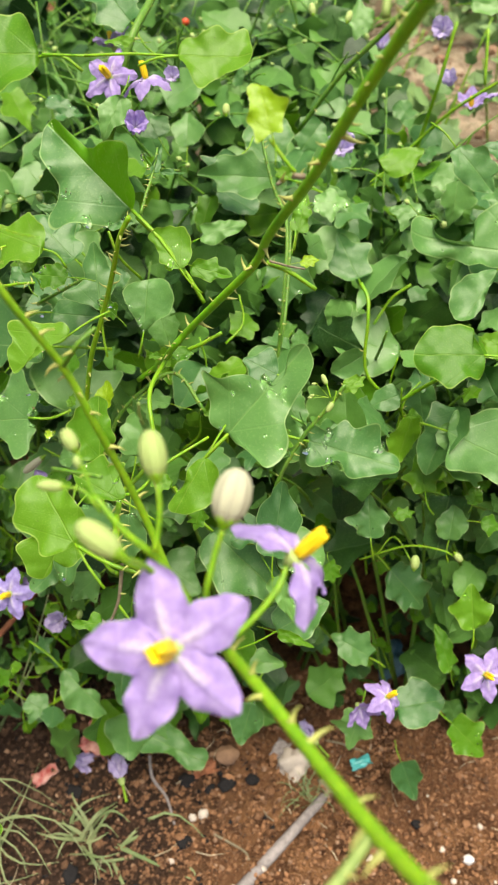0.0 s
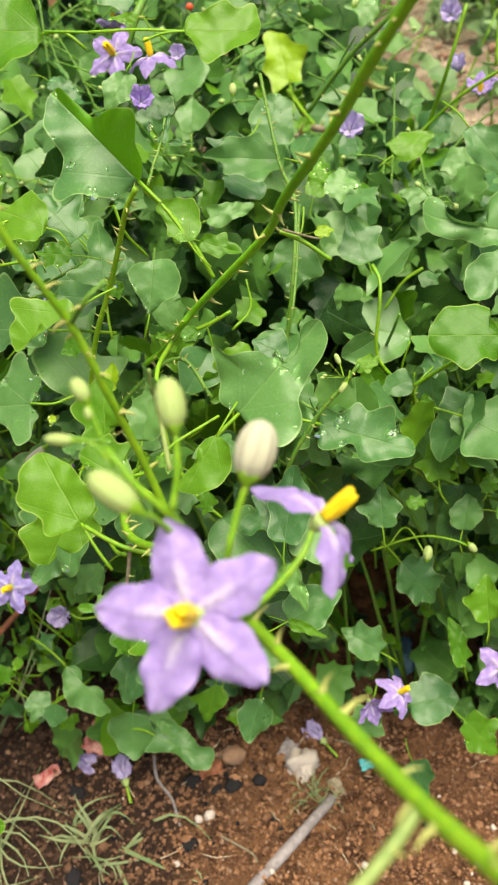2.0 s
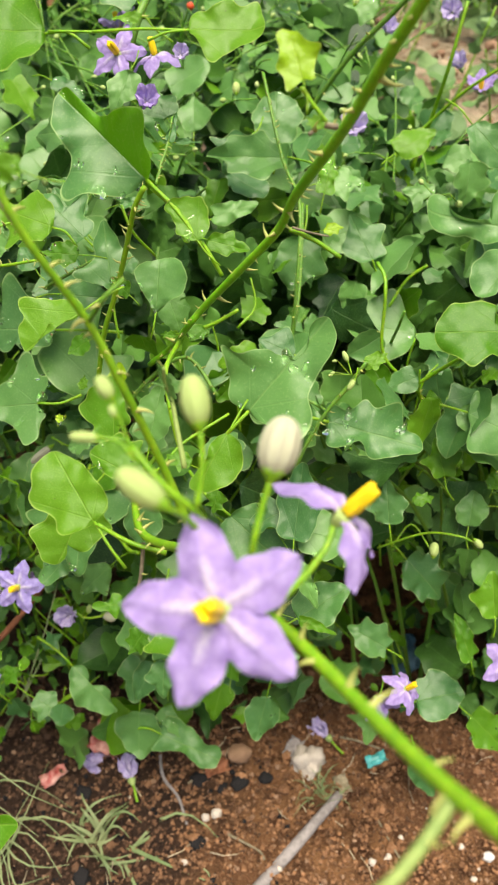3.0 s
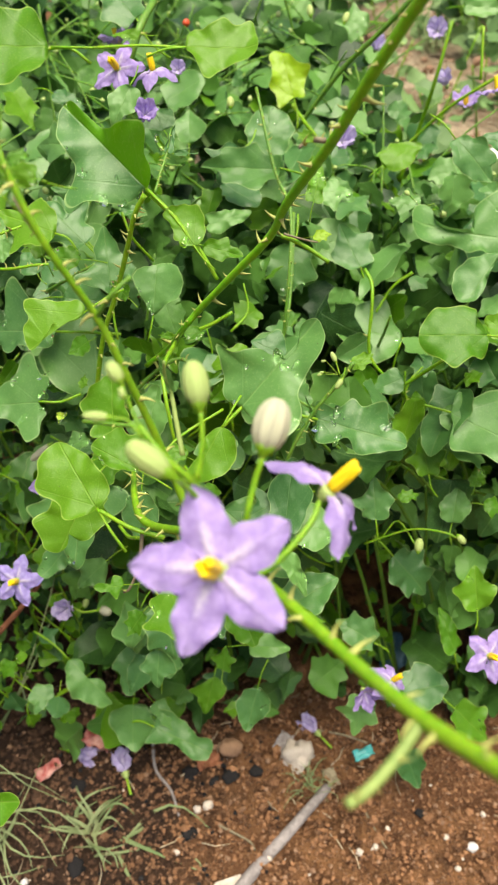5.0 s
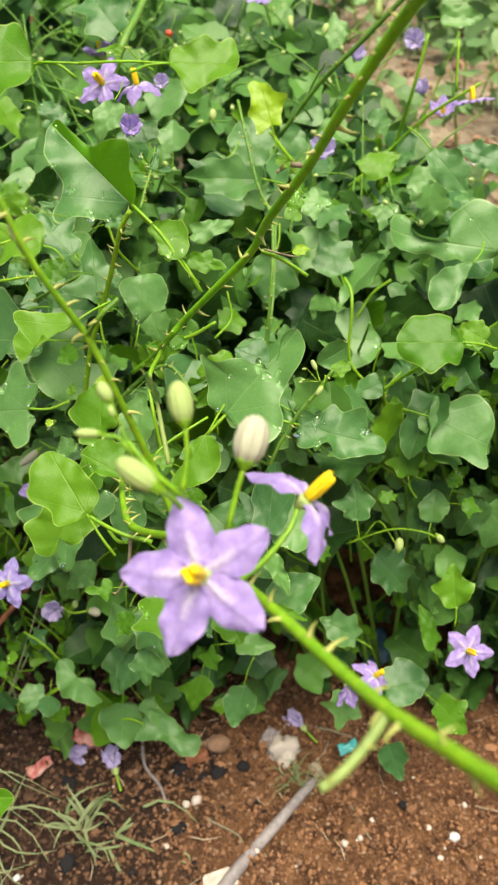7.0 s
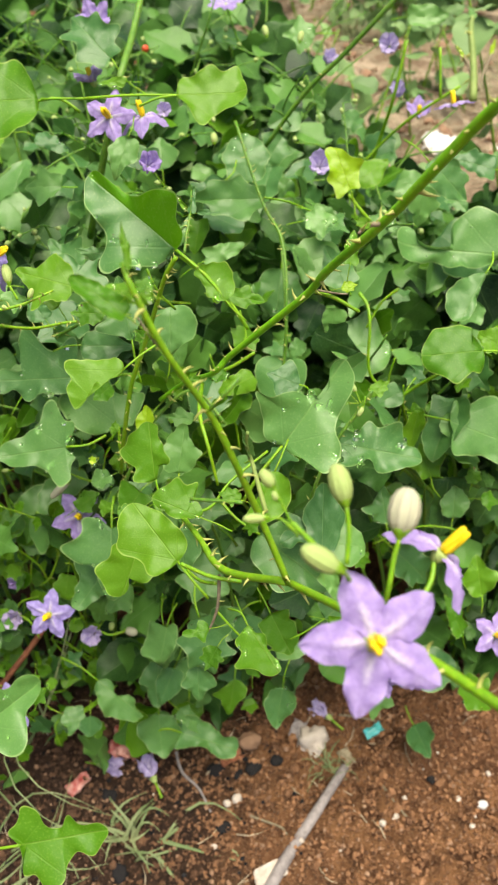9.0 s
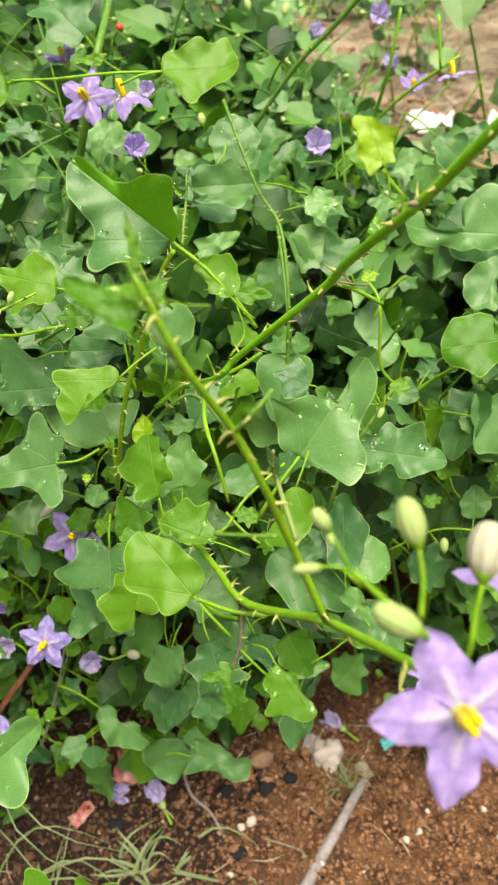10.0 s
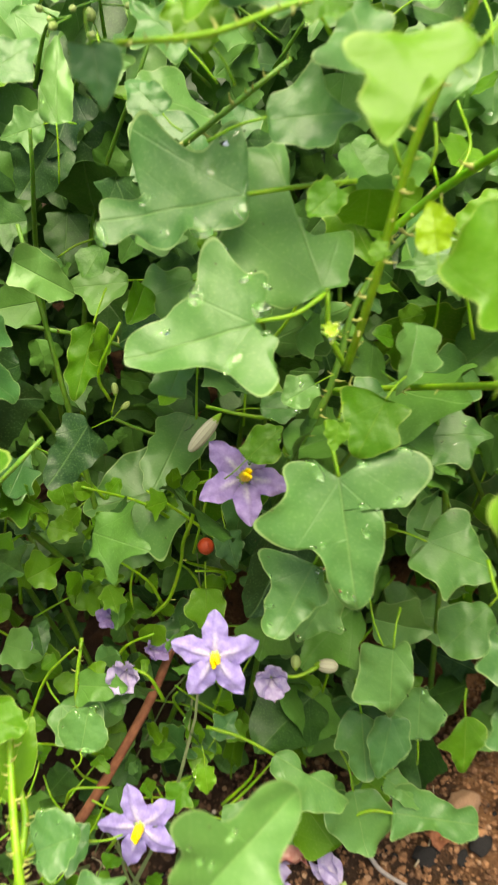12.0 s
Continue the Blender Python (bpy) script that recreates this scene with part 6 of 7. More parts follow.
def leaf_places(count, inset, seed, behind=False):
    rng = random.Random(seed)
    out = []
    while len(out) < count:
        x = rng.uniform(-0.85, 0.75)
        deep = rng.uniform(*inset)
        if not behind and rng.random() < 0.46:
            z = 0.02 + 0.38 * rng.random() ** 1.15
            y = front(z, x) + deep
            n = Vector((0, -1.0, 0.55))
            if x > -0.02 and z < 0.10 - 0.1 * noise.noise(Vector((x * 9, 5, 0))) and rng.random() < 0.6:
                continue
            if (x - 0.10) ** 2 / 0.05 ** 2 + (z - 0.14) ** 2 / 0.05 ** 2 < 1:
                continue
        else:
            near = 0.62 if behind else 0.38
            y = near + (far_edge(x) - near) * rng.random() ** 1.5
            x *= max(1.0, y * 1.1)
            z = crown(y, x) - deep
            if abs(x - 0.10) < 0.045 and 0.08 < z < 0.22 and y < 0.46:
                continue
            n = Vector((0, -0.45, 1.0))
        if y < 0.45 and any((x - a) ** 2 + (z - b) ** 2 < r * r for a, b, r in CLEAR):
            continue
        edge = ((x + 0.2) / 1.05) ** 2 + ((y - 0.95) / (0.78 if y < 0.95 else 1.45)) ** 2 + 0.22 * noise.noise(Vector((x * 2.5, y * 2.5, 9)))
        if edge > 1 - 0.25 * rng.random():
            continue
        n = n + Vector((rng.uniform(-0.9, 0.9), rng.uniform(-0.8, 0.8), rng.uniform(-0.7, 0.5)))
        d = Vector((rng.uniform(-1, 1), rng.uniform(-1, 0.4), rng.uniform(-1, 0.5)))
        size = (0.016 + 0.037 * rng.random() ** 1.3) * (1.0 if y < 0.9 else 1.25)
        if x < -0.17 and z < 0.27 and y < 0.6:
            size *= 0.55
        out.append((Vector((x, y, max(z, 0.015))), n, d, size, rng.choice(FILL_KEYS), deep, rng.random()))
    return out


def fill_leaves():
    heap = {main_shrub: ([], [], [], [], 0), low_shrub: ([], [], [], [], 0), back_shrub: ([], [], [], [], 0)}
    single = {s: 0 for s in heap}
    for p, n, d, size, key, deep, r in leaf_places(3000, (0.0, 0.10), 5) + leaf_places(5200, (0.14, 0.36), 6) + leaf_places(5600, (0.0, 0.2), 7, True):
        ragged = noise.noise(Vector((p.y * 3.1, 2.0, p.z * 2.0))) + 0.6 * noise.noise(Vector((p.y * 11.0, 7.0, p.z * 9.0)))
        if p.x < -0.62 - 0.24 * ragged or p.x > 0.60 + 0.18 * ragged:
            continue
        if p.y < 0.46 and any((p.x - a) ** 2 + (p.z - b) ** 2 < q * q for a, b, q in OPEN):
            continue
        shrub = back_shrub if p.y > 0.6 else low_shrub if p.z < 0.24 else main_shrub
        m = along(p - d.normalized() * size * 0.5, p + d.normalized() * size * 0.5, n)
        if deep < 0.045 and -0.3 < p.x < 0.24 and p.y < 0.8 and single[shrub] < 170:
            single[shrub] += 1
            young = r < 0.22
            if (key, young) not in FILL_MESH:
                v, f, u, e, s = FILL[key]
                FILL_MESH[key, young] = mesh("leaf", v, f, [YOUNG if young else LEAF, STEM], u, e, s)
            part("leaf", FILL_MESH[key, young], shrub, m)
            continue
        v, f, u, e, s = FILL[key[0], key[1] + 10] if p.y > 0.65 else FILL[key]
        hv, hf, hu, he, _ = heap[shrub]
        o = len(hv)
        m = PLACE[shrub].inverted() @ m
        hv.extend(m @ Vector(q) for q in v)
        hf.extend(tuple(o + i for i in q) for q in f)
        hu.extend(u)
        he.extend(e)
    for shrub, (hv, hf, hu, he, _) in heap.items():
        ob = part("foliage", mesh("foliage", hv, hf, [LEAF_SHADED], hu, he), shrub, PLACE[shrub], "mass of lobed green leaves further in")
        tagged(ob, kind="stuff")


def fill_stems():
    rng = random.Random(8)
    for shrub, count, y0, y1 in ((main_shrub, 26, 0.42, 0.6), (low_shrub, 18, 0.39, 0.5), (back_shrub, 30, 0.6, 1.2)):
        verts, faces = [], []
        for _ in range(count * 2):
            x, y = rng.uniform(-0.7, 0.6), rng.uniform(y0, y1)
            a, h = rng.uniform(0, 6.3), min(crown(y, x), 0.47) * rng.uniform(0.7, 1.0 if y < 0.6 else 1.16)
            reach = rng.uniform(0.08, 0.25)
            tip = Vector((x + math.cos(a) * reach, max(y + math.sin(a) * reach * 0.6, 0.40), h))
            mid = Vector((x, y, 0)).lerp(tip, 0.5) + Vector((0, 0, h * 0.2))
            v, f = tube_data(smooth_path([(x, y, -0.015), mid, tip], 5), 0.0022, 0.0009, 6)
            o = len(verts)
            verts += [PLACE[shrub].inverted() @ q for q in v]
            faces += [tuple(o + i for i in q) for q in f]
        tagged(part("stem_tangle", mesh("stem_tangle", verts, faces, [STEM_OLD]), shrub, PLACE[shrub], "tangle of thin green stems"), kind="stuff")


def sprigs():
    """Thin shoots with small buds that stand out of the top of the shrub."""
    rng = random.Random(21)
    verts, faces, slots = [], [], []

    def add(data, slot):
        o = len(verts)
        verts.extend(PLACE[back_shrub].inverted() @ Vector(q) for q in data[0])
        faces.extend(tuple(o + i for i in q) for q in data[1])
        slots.extend([slot] * len(data[1]))

    for _ in range(210):
        x, y = rng.uniform(-0.35, 0.4), rng.uniform(0.6, 1.15)
        h = crown(y, x)
        a, s = rng.uniform(0, 6.3), rng.uniform(0.05, 0.13)
        foot = Vector((x, y, h - 0.05))
        tip = foot + Vector((math.cos(a) * s, math.sin(a) * s * 0.7, s * rng.uniform(0.3, 0.9)))
        path = smooth_path([foot, foot.lerp(tip, 0.5) + Vector((0, 0, 0.012)), tip], 4)
        add(tube_data(path, 0.0013, 0.0007, 5), 0)
        for k in range(rng.randint(0, 2)):
            q = path[-1 - k * 2]
            end = q + Vector((rng.uniform(-1, 1), rng.uniform(-1, 1), rng.uniform(-0.4, 0.9))).normalized() * rng.uniform(0.008, 0.016)
            add(tube_data([q, q.lerp(end, 0.5), end], 0.0005, 0.0005, 4), 0)
            r = rng.uniform(0.0014, 0.0028)
            ball, sides = lathe([(0.1, 0.0), (0.8, 0.5), (1.0, 1.2), (0.7, 2.1), (0.1, 2.6)], 6)
            turn = (end - q).to_track_quat("Z", "Y").to_matrix()
            add(([end + turn @ (Vector(p) * r) for p in ball], sides), 1)
    me = mesh("sprig_tangle", verts, faces, [STEM_OLD, BUD_GREEN], slots=slots)
    tagged(part("sprig_tangle", me, back_shrub, PLACE[back_shrub], "thin green shoots with tiny round buds"), kind="stuff")


def weeds():
    """Sparse low weeds that stand on the bare soil beyond the shrub."""
    rng = random.Random(77)
    hv, hf, hu, he, slots = [], [], [], [], []

    def add(data, uv, edge, slot):
        o = len(hv)
        hv.extend(data[0])
        hf.extend(tuple(o + i for i in q) for q in data[1])
        hu.extend(uv if uv else [(0.3, 0.3)] * len(data[0]))
        he.extend(edge if edge else [0.2] * len(data[0]))
        slots.extend([slot] * len(data[1]))

    made = 0
    while made < 175:
        x, y = rng.uniform(0.08, 0.95), rng.uniform(0.80, 2.3)
        if noise.noise(Vector((x * 4.2, y * 3.1, 4))) < rng.uniform(-0.25, 0.35) + 0.2 * (y - 0.8):
            continue
        made += 1
        h, a = rng.uniform(0.10, 0.34) * (1.0 if y < 1.1 else 0.6), rng.uniform(0, 6.3)
        foot = Vector((x, y, ground_z(x, y) - 0.01))
        tip = foot + Vector((math.cos(a) * h * 0.45, math.sin(a) * h * 0.35, h))
        path = smooth_path([foot, foot.lerp(tip, 0.5) + Vector((0, 0, 0.05 * h)), tip], 5)
        add(tube_data(path, 0.0022, 0.0011, 5), None, None, 1)
        for k in range(rng.randint(4, 8)):
            p = path[rng.randint(3, len(path) - 1)]
            d = Vector((rng.uniform(-1, 1), rng.uniform(-1, 0.5), rng.uniform(-0.5, 0.7))).normalized()
            n = Vector((rng.uniform(-0.6, 0.6), rng.uniform(-0.9, 0.3), rng.uniform(0.2, 1.2)))
            size = rng.uniform(0.022, 0.05)
            key = rng.choice(FILL_KEYS)
            v, f, u, e, _ = FILL[key[0], key[1] + 10]
            m = along(p + d * size * 0.3, p + d * size * 1.3, n)
            add(([m @ Vector(q) for q in v], f), u, e, 0)
    ob = put(new("weeds", mesh("weeds", hv, hf, [WEED, STEM], hu, he, slots)), None, Matrix())
    tagged(ob, "sparse green weeds on the bare soil behind the shrub", "weeds", kind="stuff")


def thin_stems():
    rng = random.Random(31)
    verts, faces = [], []
    for k in range(130):
        x, z = rng.uniform(-0.4, 0.3), rng.uniform(0.03, 0.40)
        if k > 75:
            x, z = rng.uniform(-0.34, -0.15), rng.uniform(0.03, 0.25)
        y = front(z, x) + rng.uniform(0.0, 0.05)
        a, s = rng.uniform(0.4, 2.7), rng.uniform(0.02, 0.06)
        p = Vector((x, y, z))
        q = p + Vector((math.cos(a) * s, rng.uniform(-0.01, 0.03), math.sin(a) * s))
        mid = p.lerp(q, 0.5) + Vector((rng.uniform(-0.008, 0.008), 0.0, rng.uniform(-0.004, 0.012)))
        v, f = tube_data(smooth_path([p, mid, q], 4), rng.uniform(0.0007, 0.0012), 0.0006, 5)
        o = len(verts)
        verts += [PLACE[low_shrub].inverted() @ w for w in v]
        faces += [tuple(o + i for i in w) for w in f]
    tagged(part("stem_tangle", mesh("stem_tangle", verts, faces, [STEM]), low_shrub, PLACE[low_shrub], "thin light green leaf stalks and shoots"), kind="stuff")


def young_leaves():
    """Small fresh leaves that stand out at the front of the shrub."""
    rng = random.Random(41)
    for k in range(290):
        x, z = rng.uniform(-0.33, 0.24), 0.03 + 0.36 * rng.random()
        if k % 3:
            x, z = rng.uniform(-0.34, -0.15), rng.uniform(0.04, 0.28)
        if k % 6 == 1:
            x, z = rng.uniform(0.09, 0.25), rng.uniform(0.05, 0.34)
        y = front(z, x) + rng.uniform(-0.005, 0.04)
        if any((x - a) ** 2 + (z - b) ** 2 < r * r for a, b, r in CLEAR):
            continue
        size = rng.uniform(0.008, 0.017)
        d = Vector((rng.uniform(-1, 1), rng.uniform(-0.7, 0.2), rng.uniform(-0.8, 0.7))).normalized() * size * 0.5
        key = rng.choice(FILL_KEYS)
        if (key, True) not in FILL_MESH:
            v, f, u, e, s = FILL[key]
            FILL_MESH[key, True] = mesh("leaf", v, f, [YOUNG, STEM], u, e, s)
        p = Vector((x, y, z))
        facing = Vector((rng.uniform(-0.6, 0.6), rng.uniform(-1, -0.1), rng.uniform(0.2, 1.2)))
        part("leaf", FILL_MESH[key, True], low_shrub if z < 0.24 else main_shrub, along(p - d, p + d, facing))


fill_stems()
young_leaves()
thin_stems()
weeds()
sprigs()
fill_leaves()

# ---- what lies on the soil ----
def lump_mesh(name, mat, seed, rough=0.35, detail=2):
    bm = bmesh.new()
    bmesh.ops.create_icosphere(bm, subdivisions=detail, radius=1.0)
    off = Vector((seed * 3.1, seed * 1.7, 0))
    for v in bm.verts:
        v.co *= 1 + rough * noise.noise(v.co * 1.3 + off) + 0.4 * rough * noise.noise(v.co * 3.4 + off)
    me = bpy.data.meshes.new(name)
    bm.to_mesh(me)
    bm.free()
    me.materials.append(mat)
    me.polygons.foreach_set("use_smooth", np.ones(len(me.polygons), dtype=bool))
    return me


def lump(name, x, y, size, mat, seed, label, category, rough=0.35, turn=0.0, group=""):
    me = lump_mesh(name, mat, seed, rough, 3 if max(size) > 0.008 else 2)
    m = pose(x, y, ground_z(x, y) + size[2] * 0.45, 0, 0, turn) @ Matrix.Diagonal((*size, 1))
    return tagged(put(new(name, me), None, m), label, category, group)


lump("stone", -0.0204, 0.356, (0.0105, 0.009, 0.008), STONE, 1, "small rounded light brown stone on the soil", "stone")
lump("mortar_lump", 0.0416, 0.349, (0.0125, 0.0125, 0.010), PALE, 2, "knobbly whitish lump of mortar on the soil", "rubble", 1.0)
for k, (x, y, s) in enumerate(((-0.0568, 0.336, 0.011), (-0.0203, 0.333, 0.012), (-0.0572, 0.279, 0.009), (-0.152, 0.255, 0.011), (-0.121, 0.352, 0.012), (0.0032, 0.336, 0.009),
                               (-0.036, 0.328, 0.008), (0.15, 0.30, 0.007), (-0.16, 0.325, 0.013))):
    lump("charcoal_piece", x, y, (s * 0.75, s * 0.6, s * 0.3), COAL, 10 + k, "black piece of charcoal half sunk in soil", "charcoal", 0.5, 40 * k, "charcoal pieces")
for k, (x, y, s) in enumerate(((0.1908, 0.2689, 0.0052), (-0.0405, 0.3015, 0.005), (0.206, 0.296, 0.0028), (-0.066, 0.262, 0.0028), (0.168, 0.275, 0.003), (0.105, 0.268, 0.003),
                               (-0.05, 0.3, 0.004), (0.09, 0.262, 0.0036), (0.118, 0.283, 0.003), (0.012, 0.256, 0.003), (0.175, 0.252, 0.003), (-0.195, 0.245, 0.004))):
    lump("pebble", x, y, (s, s * 0.85, s * 0.8), PAPER if k in (0, 11) else PALE, 30 + k, "small pale pebble on the soil", "pebble", 0.35, 55 * k, "pebbles")


def sheet(name, x, y, size, mat, seed, label, category, turn=0.0, crumple=0.25, lift=0.004, tilt=0.0):
    rows, cols = 9, 12
    off = Vector((seed * 2.3, seed, 0))
    verts = []
    for top in (1, 0):
        for i in range(rows):
            for j in range(cols):
                p = Vector((j / (cols - 1) - 0.5, i / (rows - 1) - 0.5, 0))
                p += Vector((noise.noise(p * 4 + off), noise.noise(p * 4 - off), 0)) * 0.10
                z = crumple * (noise.noise(p * 3 + off) + 0.5 * noise.noise(p * 7 + off))
                verts.append((p.x * size[0], p.y * size[1], z * size[1] + top * 0.0006))
    n = rows * cols
    faces = [(i * cols + j, i * cols + j + 1, (i + 1) * cols + j + 1, (i + 1) * cols + j) for i in range(rows - 1) for j in range(cols - 1)]
    faces += [tuple(n + q for q in reversed(f)) for f in faces]
    rim = [(0, j) for j in range(cols)] + [(i, cols - 1) for i in range(1, rows)] + [(rows - 1, j) for j in range(cols - 2, -1, -1)] + [(i, 0) for i in range(rows - 2, 0, -1)]
    ring = [i * cols + j for i, j in rim]
    faces += [(ring[k], n + ring[k], n + ring[(k + 1) % len(ring)], ring[(k + 1) % len(ring)]) for k in range(len(ring))]
    m = pose(x, y, ground_z(x, y) + lift, tilt, 0, turn)
    return tagged(put(new(name, mesh(name, verts, faces, [mat])), None, m), label, category)


sheet("wrapper", -0.142, 0.368, (0.030, 0.026), RED, 1, "crumpled red and pale snack wrapper on the soil", "wrapper", 70, 0.7, 0.016)
sheet("wrapper", -0.189, 0.341, (0.024, 0.012), RED, 2, "torn red wrapper strip on the soil", "wrapper", 35, 0.5, 0.005)
sheet("plastic_scrap", 0.1046, 0.352, (0.020, 0.010), TEAL, 3, "small torn teal plastic scrap on the soil", "plastic scrap", 20, 0.45, 0.005)
sheet("plastic_bag", 0.145, 0.455, (0.036, 0.036), BLUE, 4, "faded blue plastic bag piece under the shrub", "plastic bag", 20, 0.4, 0.012, 25)
sheet("paper_scrap", 0.395, 1.14, (0.068, 0.045), PAPER, 5, "crumpled white paper lying on bare soil", "paper", -15, 0.5, 0.015)
sheet("paper_scrap", 0.50, 1.13, (0.05, 0.04), PAPER, 6, "small white paper scrap lying on bare soil", "paper", 50, 0.3, 0.012)
sheet("dry_leaf", -0.041, 0.345, (0.022, 0.014), RUST, 7, "dry curled brown leaf on the soil", "dry leaf", 20, 0.35, 0.004)
sheet("dry_leaf", 0.072, 0.33, (0.018, 0.012), STEM_DRY, 8, "dry curled brown leaf on the soil", "dry leaf", 110, 0.35, 0.004)
sheet("dry_leaf", 0.03, 0.365, (0.02, 0.014), STICK, 9, "grey dry leaf flat on the soil", "dry leaf", 60, 0.3, 0.004)


def chip():
    bm = bmesh.new()
    bmesh.ops.create_cube(bm, size=1.0)
    for v in bm.verts:
        v.co = Vector((v.co.x * 0.028 * (1 - 0.25 * v.co.y), v.co.y * 0.015, v.co.z * 0.008))
    bmesh.ops.bevel(bm, geom=bm.edges[:], offset=0.0012, segments=2, affect="EDGES")
    me = bpy.data.meshes.new("wood_chip")
    bm.to_mesh(me)
    bm.free()
    me.materials.append(PALE)
    tagged(put(new("wood_chip", me), None, pose(-0.0206, 0.234, ground_z(-0.0206, 0.234) + 0.004, 4, 3, 18)), "pale flat chip of wood on the soil", "chip")


chip()


def stick(name, points, r0, r1, mat, label, seed):
    path = smooth_path([(x, y, ground_z(x, y) + r0 * 0.8 + h) for x, y, h in points], 6)
    v, f = tube_data(path, r0, r1, 9, 0.04, seed)
    tagged(put(new(name, mesh(name, v, f, [mat])), None, Matrix()), label, "stick")


stick("stick", [(0.068, 0.319, 0.002), (0.03, 0.279, 0.0), (-0.009, 0.2375, 0.0), (-0.05, 0.19, 0.0)], 0.0042, 0.0066, STICK, "straight grey dry stick lying on the soil", 1)
stick("twig", [(-0.095, 0.37, 0.004), (-0.09, 0.34, 0.0), (-0.075, 0.32, 0.002), (-0.066, 0.295, 0.0)], 0.0016, 0.0012, STICK, "thin bent grey twig on the soil", 2)
stick("twig", [(0.10, 0.30, 0.0), (0.112, 0.27, 0.0), (0.118, 0.262, 0.0)], 0.0010, 0.0008, STEM_DRY, "thin straw-coloured twig on the soil", 3)
stick("twig", [(0.05, 0.378, 0.002), (0.085, 0.372, 0.002), (0.11, 0.362, 0.0)], 0.0012, 0.0009, STEM_DRY, "thin straw-coloured twig on the soil", 4)
stick("twig", [(-0.03, 0.285, 0.0), (-0.005, 0.272, 0.002), (0.0, 0.262, 0.0)], 0.0012, 0.0009, STEM_DRY, "thin straw-coloured twig on the soil", 5)


def rust_twig():
    v, f = tube_data(smooth_path([(-0.275, 0.43, -0.016), (-0.268, 0.402, 0.045), (-0.255, 0.384, 0.089), (-0.211, 0.410, 0.1286), (-0.185, 0.435, 0.150)], 5), 0.0036, 0.0024, 8, 0.08, 4)
    tagged(put(new("dead_branch", mesh("dead_branch", v, f, [RUST])), None, Matrix()), "rust-brown dead branch leaning in the shrub", "branch")


rust_twig()


def grass(name, x, y, count, reach, width, seed, label, way=None, rise=0.5):
    rng = random.Random(seed)
    verts, faces = [], []
    for _ in range(count):
        a = rng.uniform(0, 6.3) if way is None else way + rng.uniform(-0.5, 0.5)
        s = reach * rng.uniform(0.5, 1.1)
        d, side = Vector((math.cos(a), math.sin(a), 0)), Vector((-math.sin(a), math.cos(a), 0))
        bx, by = x + rng.uniform(-0.008, 0.008), y + rng.uniform(-0.008, 0.008)
        h = rise * rng.uniform(0.3, 1.2)
        bend = rng.uniform(-0.4, 0.4)
        o, n = len(verts), 7
        for i in range(n):
            u = i / (n - 1)
            p = Vector((bx, by, ground_z(bx, by) - 0.002)) + d * s * u + side * s * bend * math.sin(u * 3 + a) + Vector((0, 0, s * h * math.sin(u * 2.4)))
            w = width * (1 - 0.85 * u) * rng.uniform(0.9, 1.1)
            verts += [p - side * w, p + Vector((0, 0, -0.35 * w)), p + side * w]
        for i in range(n - 1):
            for k in (0, 1):
                q = o + i * 3 + k
                faces.append((q, q + 1, q + 4, q + 3))
    tagged(put(new(name, mesh(name, verts, faces, [GRASS])), None, Matrix()), label, "grass", kind="stuff")


grass("grass_tuft", -0.146, 0.284, 22, 0.038, 0.0021, 1, "small pale green grass tuft on the soil", rise=0.6)
grass("grass_tuft", -0.12, 0.275, 6, 0.085, 0.0021, 2, "trailing pale grass blades on the soil", 5.9, 0.1)
grass("grass_tuft", 0.050, 0.322, 26, 0.024, 0.0008, 3, "tiny grass tuft beside the stick", rise=0.7)
grass("grass_tuft", -0.24, 0.30, 9, 0.11, 0.0016, 4, "long grass blades at the shrub's foot", 5.6, 0.25)
grass("grass_tuft", -0.27, 0.40, 12, 0.20, 0.0012, 6, "tall thin grass blades growing among the leaves", rise=1.0)
grass("grass_tuft", -0.27, 0.27, 7, 0.11, 0.0015, 5, "long grass blades at the shrub's foot", 0.2, 0.3)
for k in range(9):
    grass("grass_tuft", 0.15 + 0.11 * k, 1.15 + 0.17 * ((k * 5) % 7), 40, 0.09, 0.0016, 20 + k, "sparse grass tuft on the bare soil behind", rise=0.8)


def fallen(x, y, way, radius, label):
    th = thing("fallen_flower", (x, y, ground_z(x, y)), label, "flower", "fallen flowers")
    d = Vector((math.cos(way), math.sin(way), 0.1))
    flower(th, (x, y, ground_z(x, y) + 0.006), d, Vector((0, 0, 1)), radius, closed=66, anthers=False,
           stalk=[(x - 0.02 * math.cos(way), y - 0.02 * math.sin(way), ground_z(x, y) + 0.003)])


fallen(-0.166, 0.357, -0.3, 0.024, "faded violet flower fallen on the soil")
fallen(-0.117, 0.334, 1.9, 0.024, "wilted violet flower fallen on the soil")
fallen(0.062, 0.373, 2.3, 0.022, "wilted pinkish flower fallen on the soil")


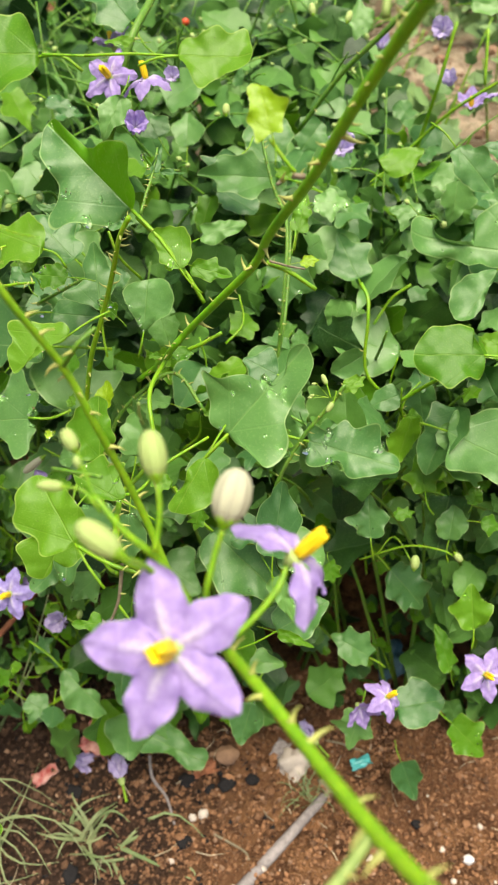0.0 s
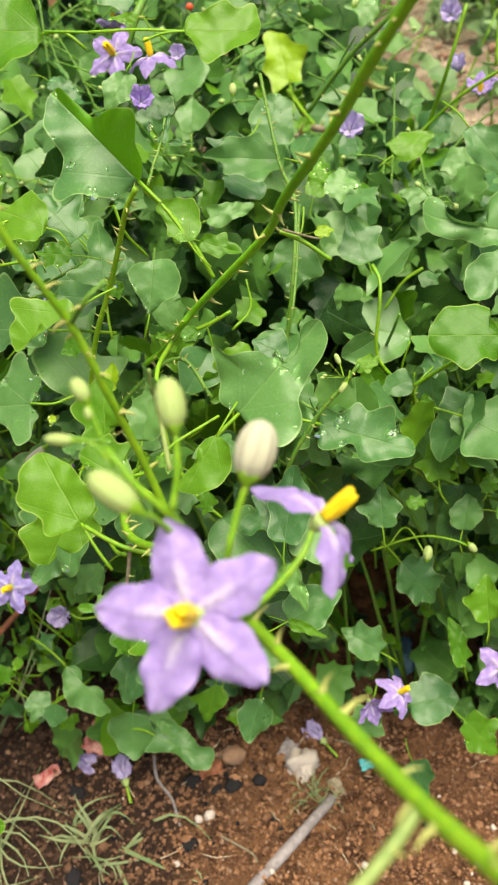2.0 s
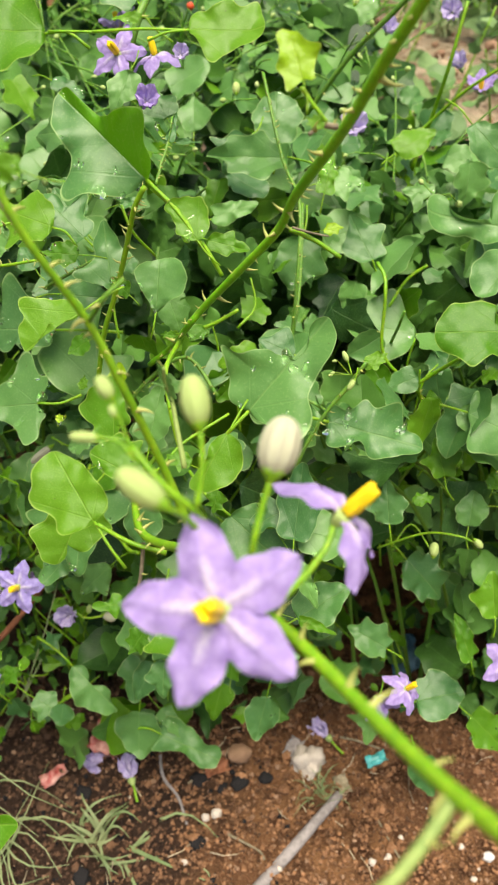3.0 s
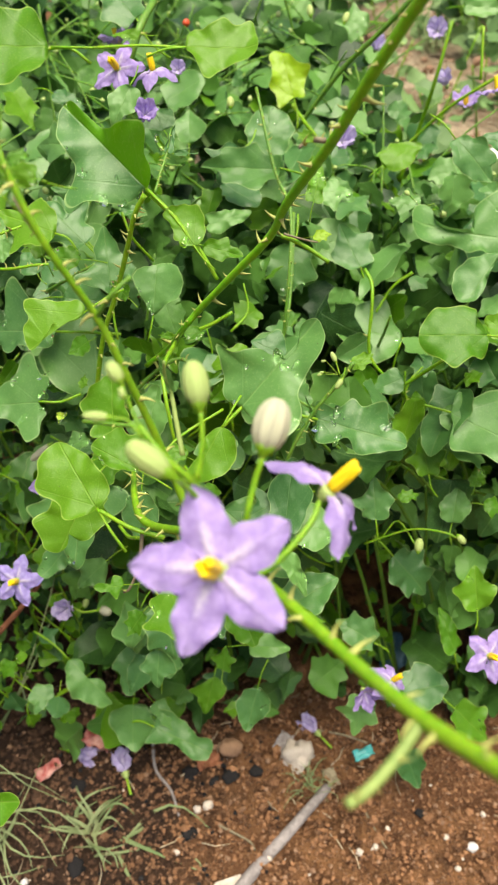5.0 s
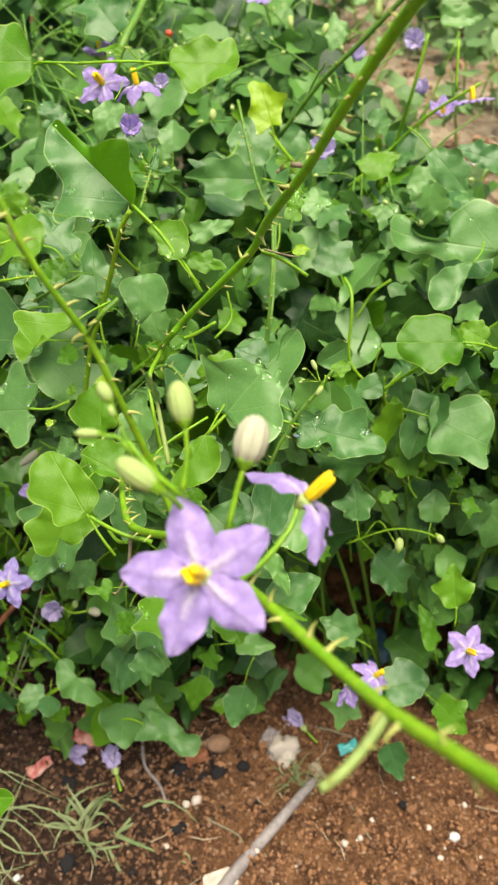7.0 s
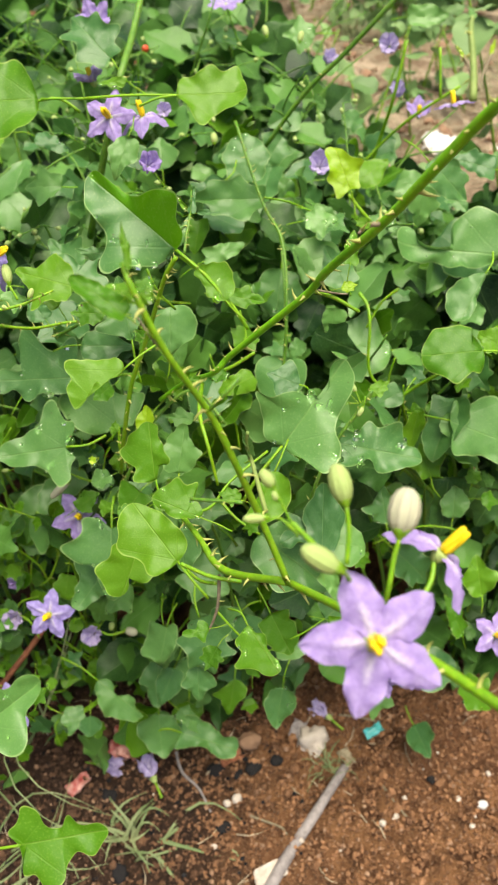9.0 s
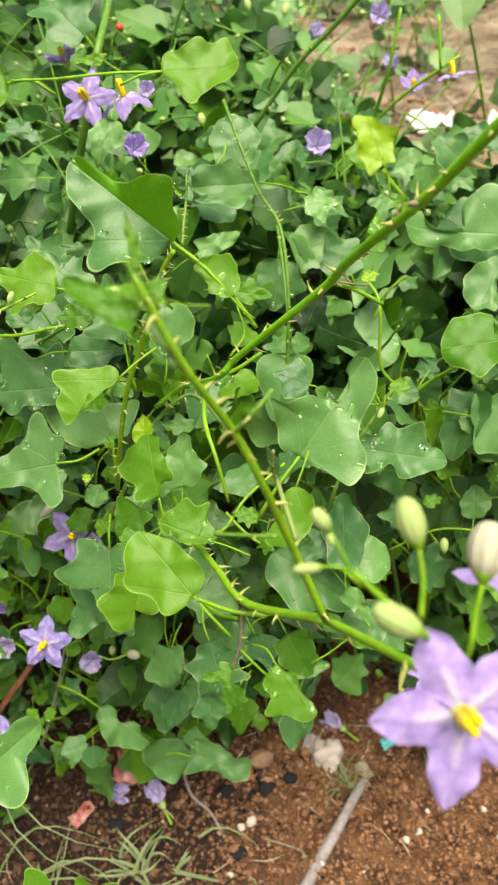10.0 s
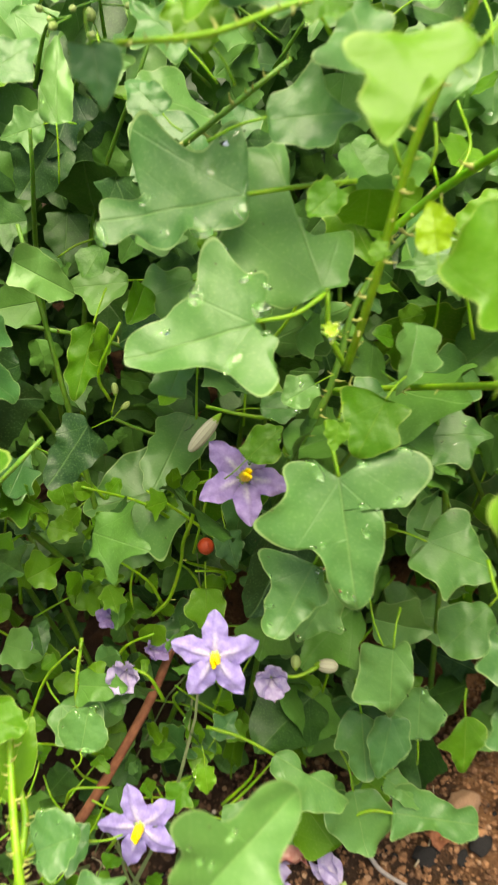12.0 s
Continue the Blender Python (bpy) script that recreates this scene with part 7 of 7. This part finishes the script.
def crumbs(name, count, mat, seed, small, big, label, x0=-0.5, x1=0.5, y0=0.08, y1=0.46, lean=3):
    rng = random.Random(seed)
    base = [Vector(p).normalized() for p in ((1, 0, 0), (-1, 0, 0), (0, 1, 0), (0, -1, 0), (0, 0, 1), (0, 0, -1), (1, 1, 1), (-1, 1, 1), (1, -1, 1), (-1, -1, 1))]
    tri = [(4, 6, 8), (0, 8, 6), (4, 7, 6), (2, 6, 7), (4, 9, 7), (1, 7, 9), (4, 8, 9), (3, 9, 8), (0, 6, 2), (2, 7, 1), (1, 9, 3), (3, 8, 0), (0, 2, 5), (2, 1, 5), (1, 3, 5), (3, 0, 5)]
    verts, faces = [], []
    for _ in range(count):
        x, y = rng.uniform(x0, x1), rng.uniform(y0, y1)
        s = small + (big - small) * rng.random() ** lean
        turn = Euler((rng.uniform(-0.5, 0.5), rng.uniform(-0.5, 0.5), rng.uniform(0, 6.3))).to_matrix()
        at = Vector((x, y, ground_z(x, y) + s * 0.2))
        o = len(verts)
        verts += [at + turn @ (p * s * rng.uniform(0.7, 1.15)) for p in base]
        faces += [tuple(o + i for i in t) for t in tri]
    tagged(put(new(name, mesh(name, verts, faces, [mat], flat=True)), None, Matrix()), label, "soil", kind="stuff")


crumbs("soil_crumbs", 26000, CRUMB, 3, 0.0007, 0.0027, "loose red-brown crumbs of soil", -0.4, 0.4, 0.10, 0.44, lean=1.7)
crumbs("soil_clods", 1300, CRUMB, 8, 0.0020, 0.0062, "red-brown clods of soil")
crumbs("grit", 5000, STONE, 4, 0.0005, 0.0030, "light brown grit scattered on the soil")
crumbs("charcoal_crumbs", 380, COAL, 7, 0.0006, 0.0034, "black crumbs of charcoal strewn in the soil", -0.27, 0.03, 0.23, 0.40)
crumbs("pale_grit", 260, PALE, 5, 0.0005, 0.0020, "pale grit scattered on the soil")
crumbs("far_rubble", 1500, STONE, 6, 0.003, 0.016, "pale crumbs and rubble on the soil behind", 0.1, 1.5, 0.85, 2.8)


def straw():
    rng = random.Random(9)
    verts, faces = [], []
    for k in range(5100):
        far = k < 5000
        x, y = (rng.uniform(0.1, 1.6), rng.uniform(0.95, 3.2)) if far else (rng.uniform(-0.4, 0.35), rng.uniform(0.15, 0.44))
        a, s = rng.uniform(0, 6.3), rng.uniform(0.03, 0.15) if far else rng.uniform(0.008, 0.03)
        p = Vector((x, y, ground_z(x, y) + 0.003))
        v, f = tube_data([p, p + Vector((math.cos(a), math.sin(a), 0.05)) * s * 0.5, p + Vector((math.cos(a + 0.2), math.sin(a + 0.2), 0)) * s], 0.0012 if far else 0.0006, 0.0006 if far else 0.0003, 3)
        o = len(verts)
        verts += v
        faces += [tuple(o + i for i in q) for q in f]
    tagged(put(new("dry_straw", mesh("dry_straw", verts, faces, [STRAW])), None, Matrix()), "bits of dry straw scattered on the soil", "straw", kind="stuff")


straw()

# ---- berries and rain drops ----
_v, _f = lathe([(0.1, -0.98), (0.6, -0.8), (0.95, -0.3), (0.98, 0.2), (0.7, 0.72), (0.25, 0.96), (0.02, 1.0)], 14)
BERRY_MESH = mesh("berry", _v, _f, [BERRY])
for _x, _y, _z, _r in ((-0.1594, 0.4331, 0.2288, 0.0045), (-0.0562, 0.781, 0.5118, 0.0035)):
    part("berry", BERRY_MESH, low_shrub if _z < 0.3 else back_shrub, Matrix.Translation((_x, _y, _z)) @ Matrix.Scale(_r, 4), "ripe orange-red berry")


def drop_material():
    mat = bpy.data.materials.new("rain_water")
    n, l, b = nodes(mat)
    b.inputs["Base Color"].default_value = (0.98, 1.0, 0.97, 1)
    b.inputs["Transmission Weight"].default_value = 1.0
    b.inputs["IOR"].default_value, b.inputs["Roughness"].default_value = 1.33, 0.02
    return mat


def rain_drops():
    rng = random.Random(12)
    verts, faces = [], []
    for ob, count, big in DROPS:
        me, m = ob.data, PLACE[ob]
        inner = [v.co for v in me.vertices[96:480] if v.co.x < 0 or len(me.materials) < 3]
        size = m.to_scale().y
        for _ in range(count):
            p = rng.choice(inner).copy()
            r = big * rng.uniform(0.4, 1.0) ** 1.5 / size
            o = len(verts)
            wide, turn, ph = rng.uniform(0.45, 1.0), rng.uniform(0, 6.3), rng.uniform(0, 6.3)
            for q, h in ((1.0, -0.06), (0.93, 0.12), (0.65, 0.26), (0.25, 0.31)):
                for k in range(10):
                    e = k * math.tau / 10
                    w = q * r * (1 + 0.16 * math.sin(2 * e + ph) + 0.10 * math.sin(3 * e - ph))
                    x, y = w * wide * math.cos(e), w * 1.2 * math.sin(e)
                    verts.append(m @ (p + Vector((x * math.cos(turn) - y * math.sin(turn), x * math.sin(turn) + y * math.cos(turn), h * r * 0.8))))
            for i in range(3):
                faces += [(o + i * 10 + k, o + i * 10 + (k + 1) % 10, o + i * 10 + 10 + (k + 1) % 10, o + i * 10 + 10 + k) for k in range(10)]
            faces += [tuple(o + 30 + k for k in range(10)), tuple(o + 9 - k for k in range(10))]
    ob = put(new("rain_drops", mesh("rain_drops", verts, faces, [drop_material()])), None, Matrix())
    ob.visible_shadow = False
    tagged(ob, "clear rain drops lying on the leaves", "water", kind="stuff")


rain_drops()
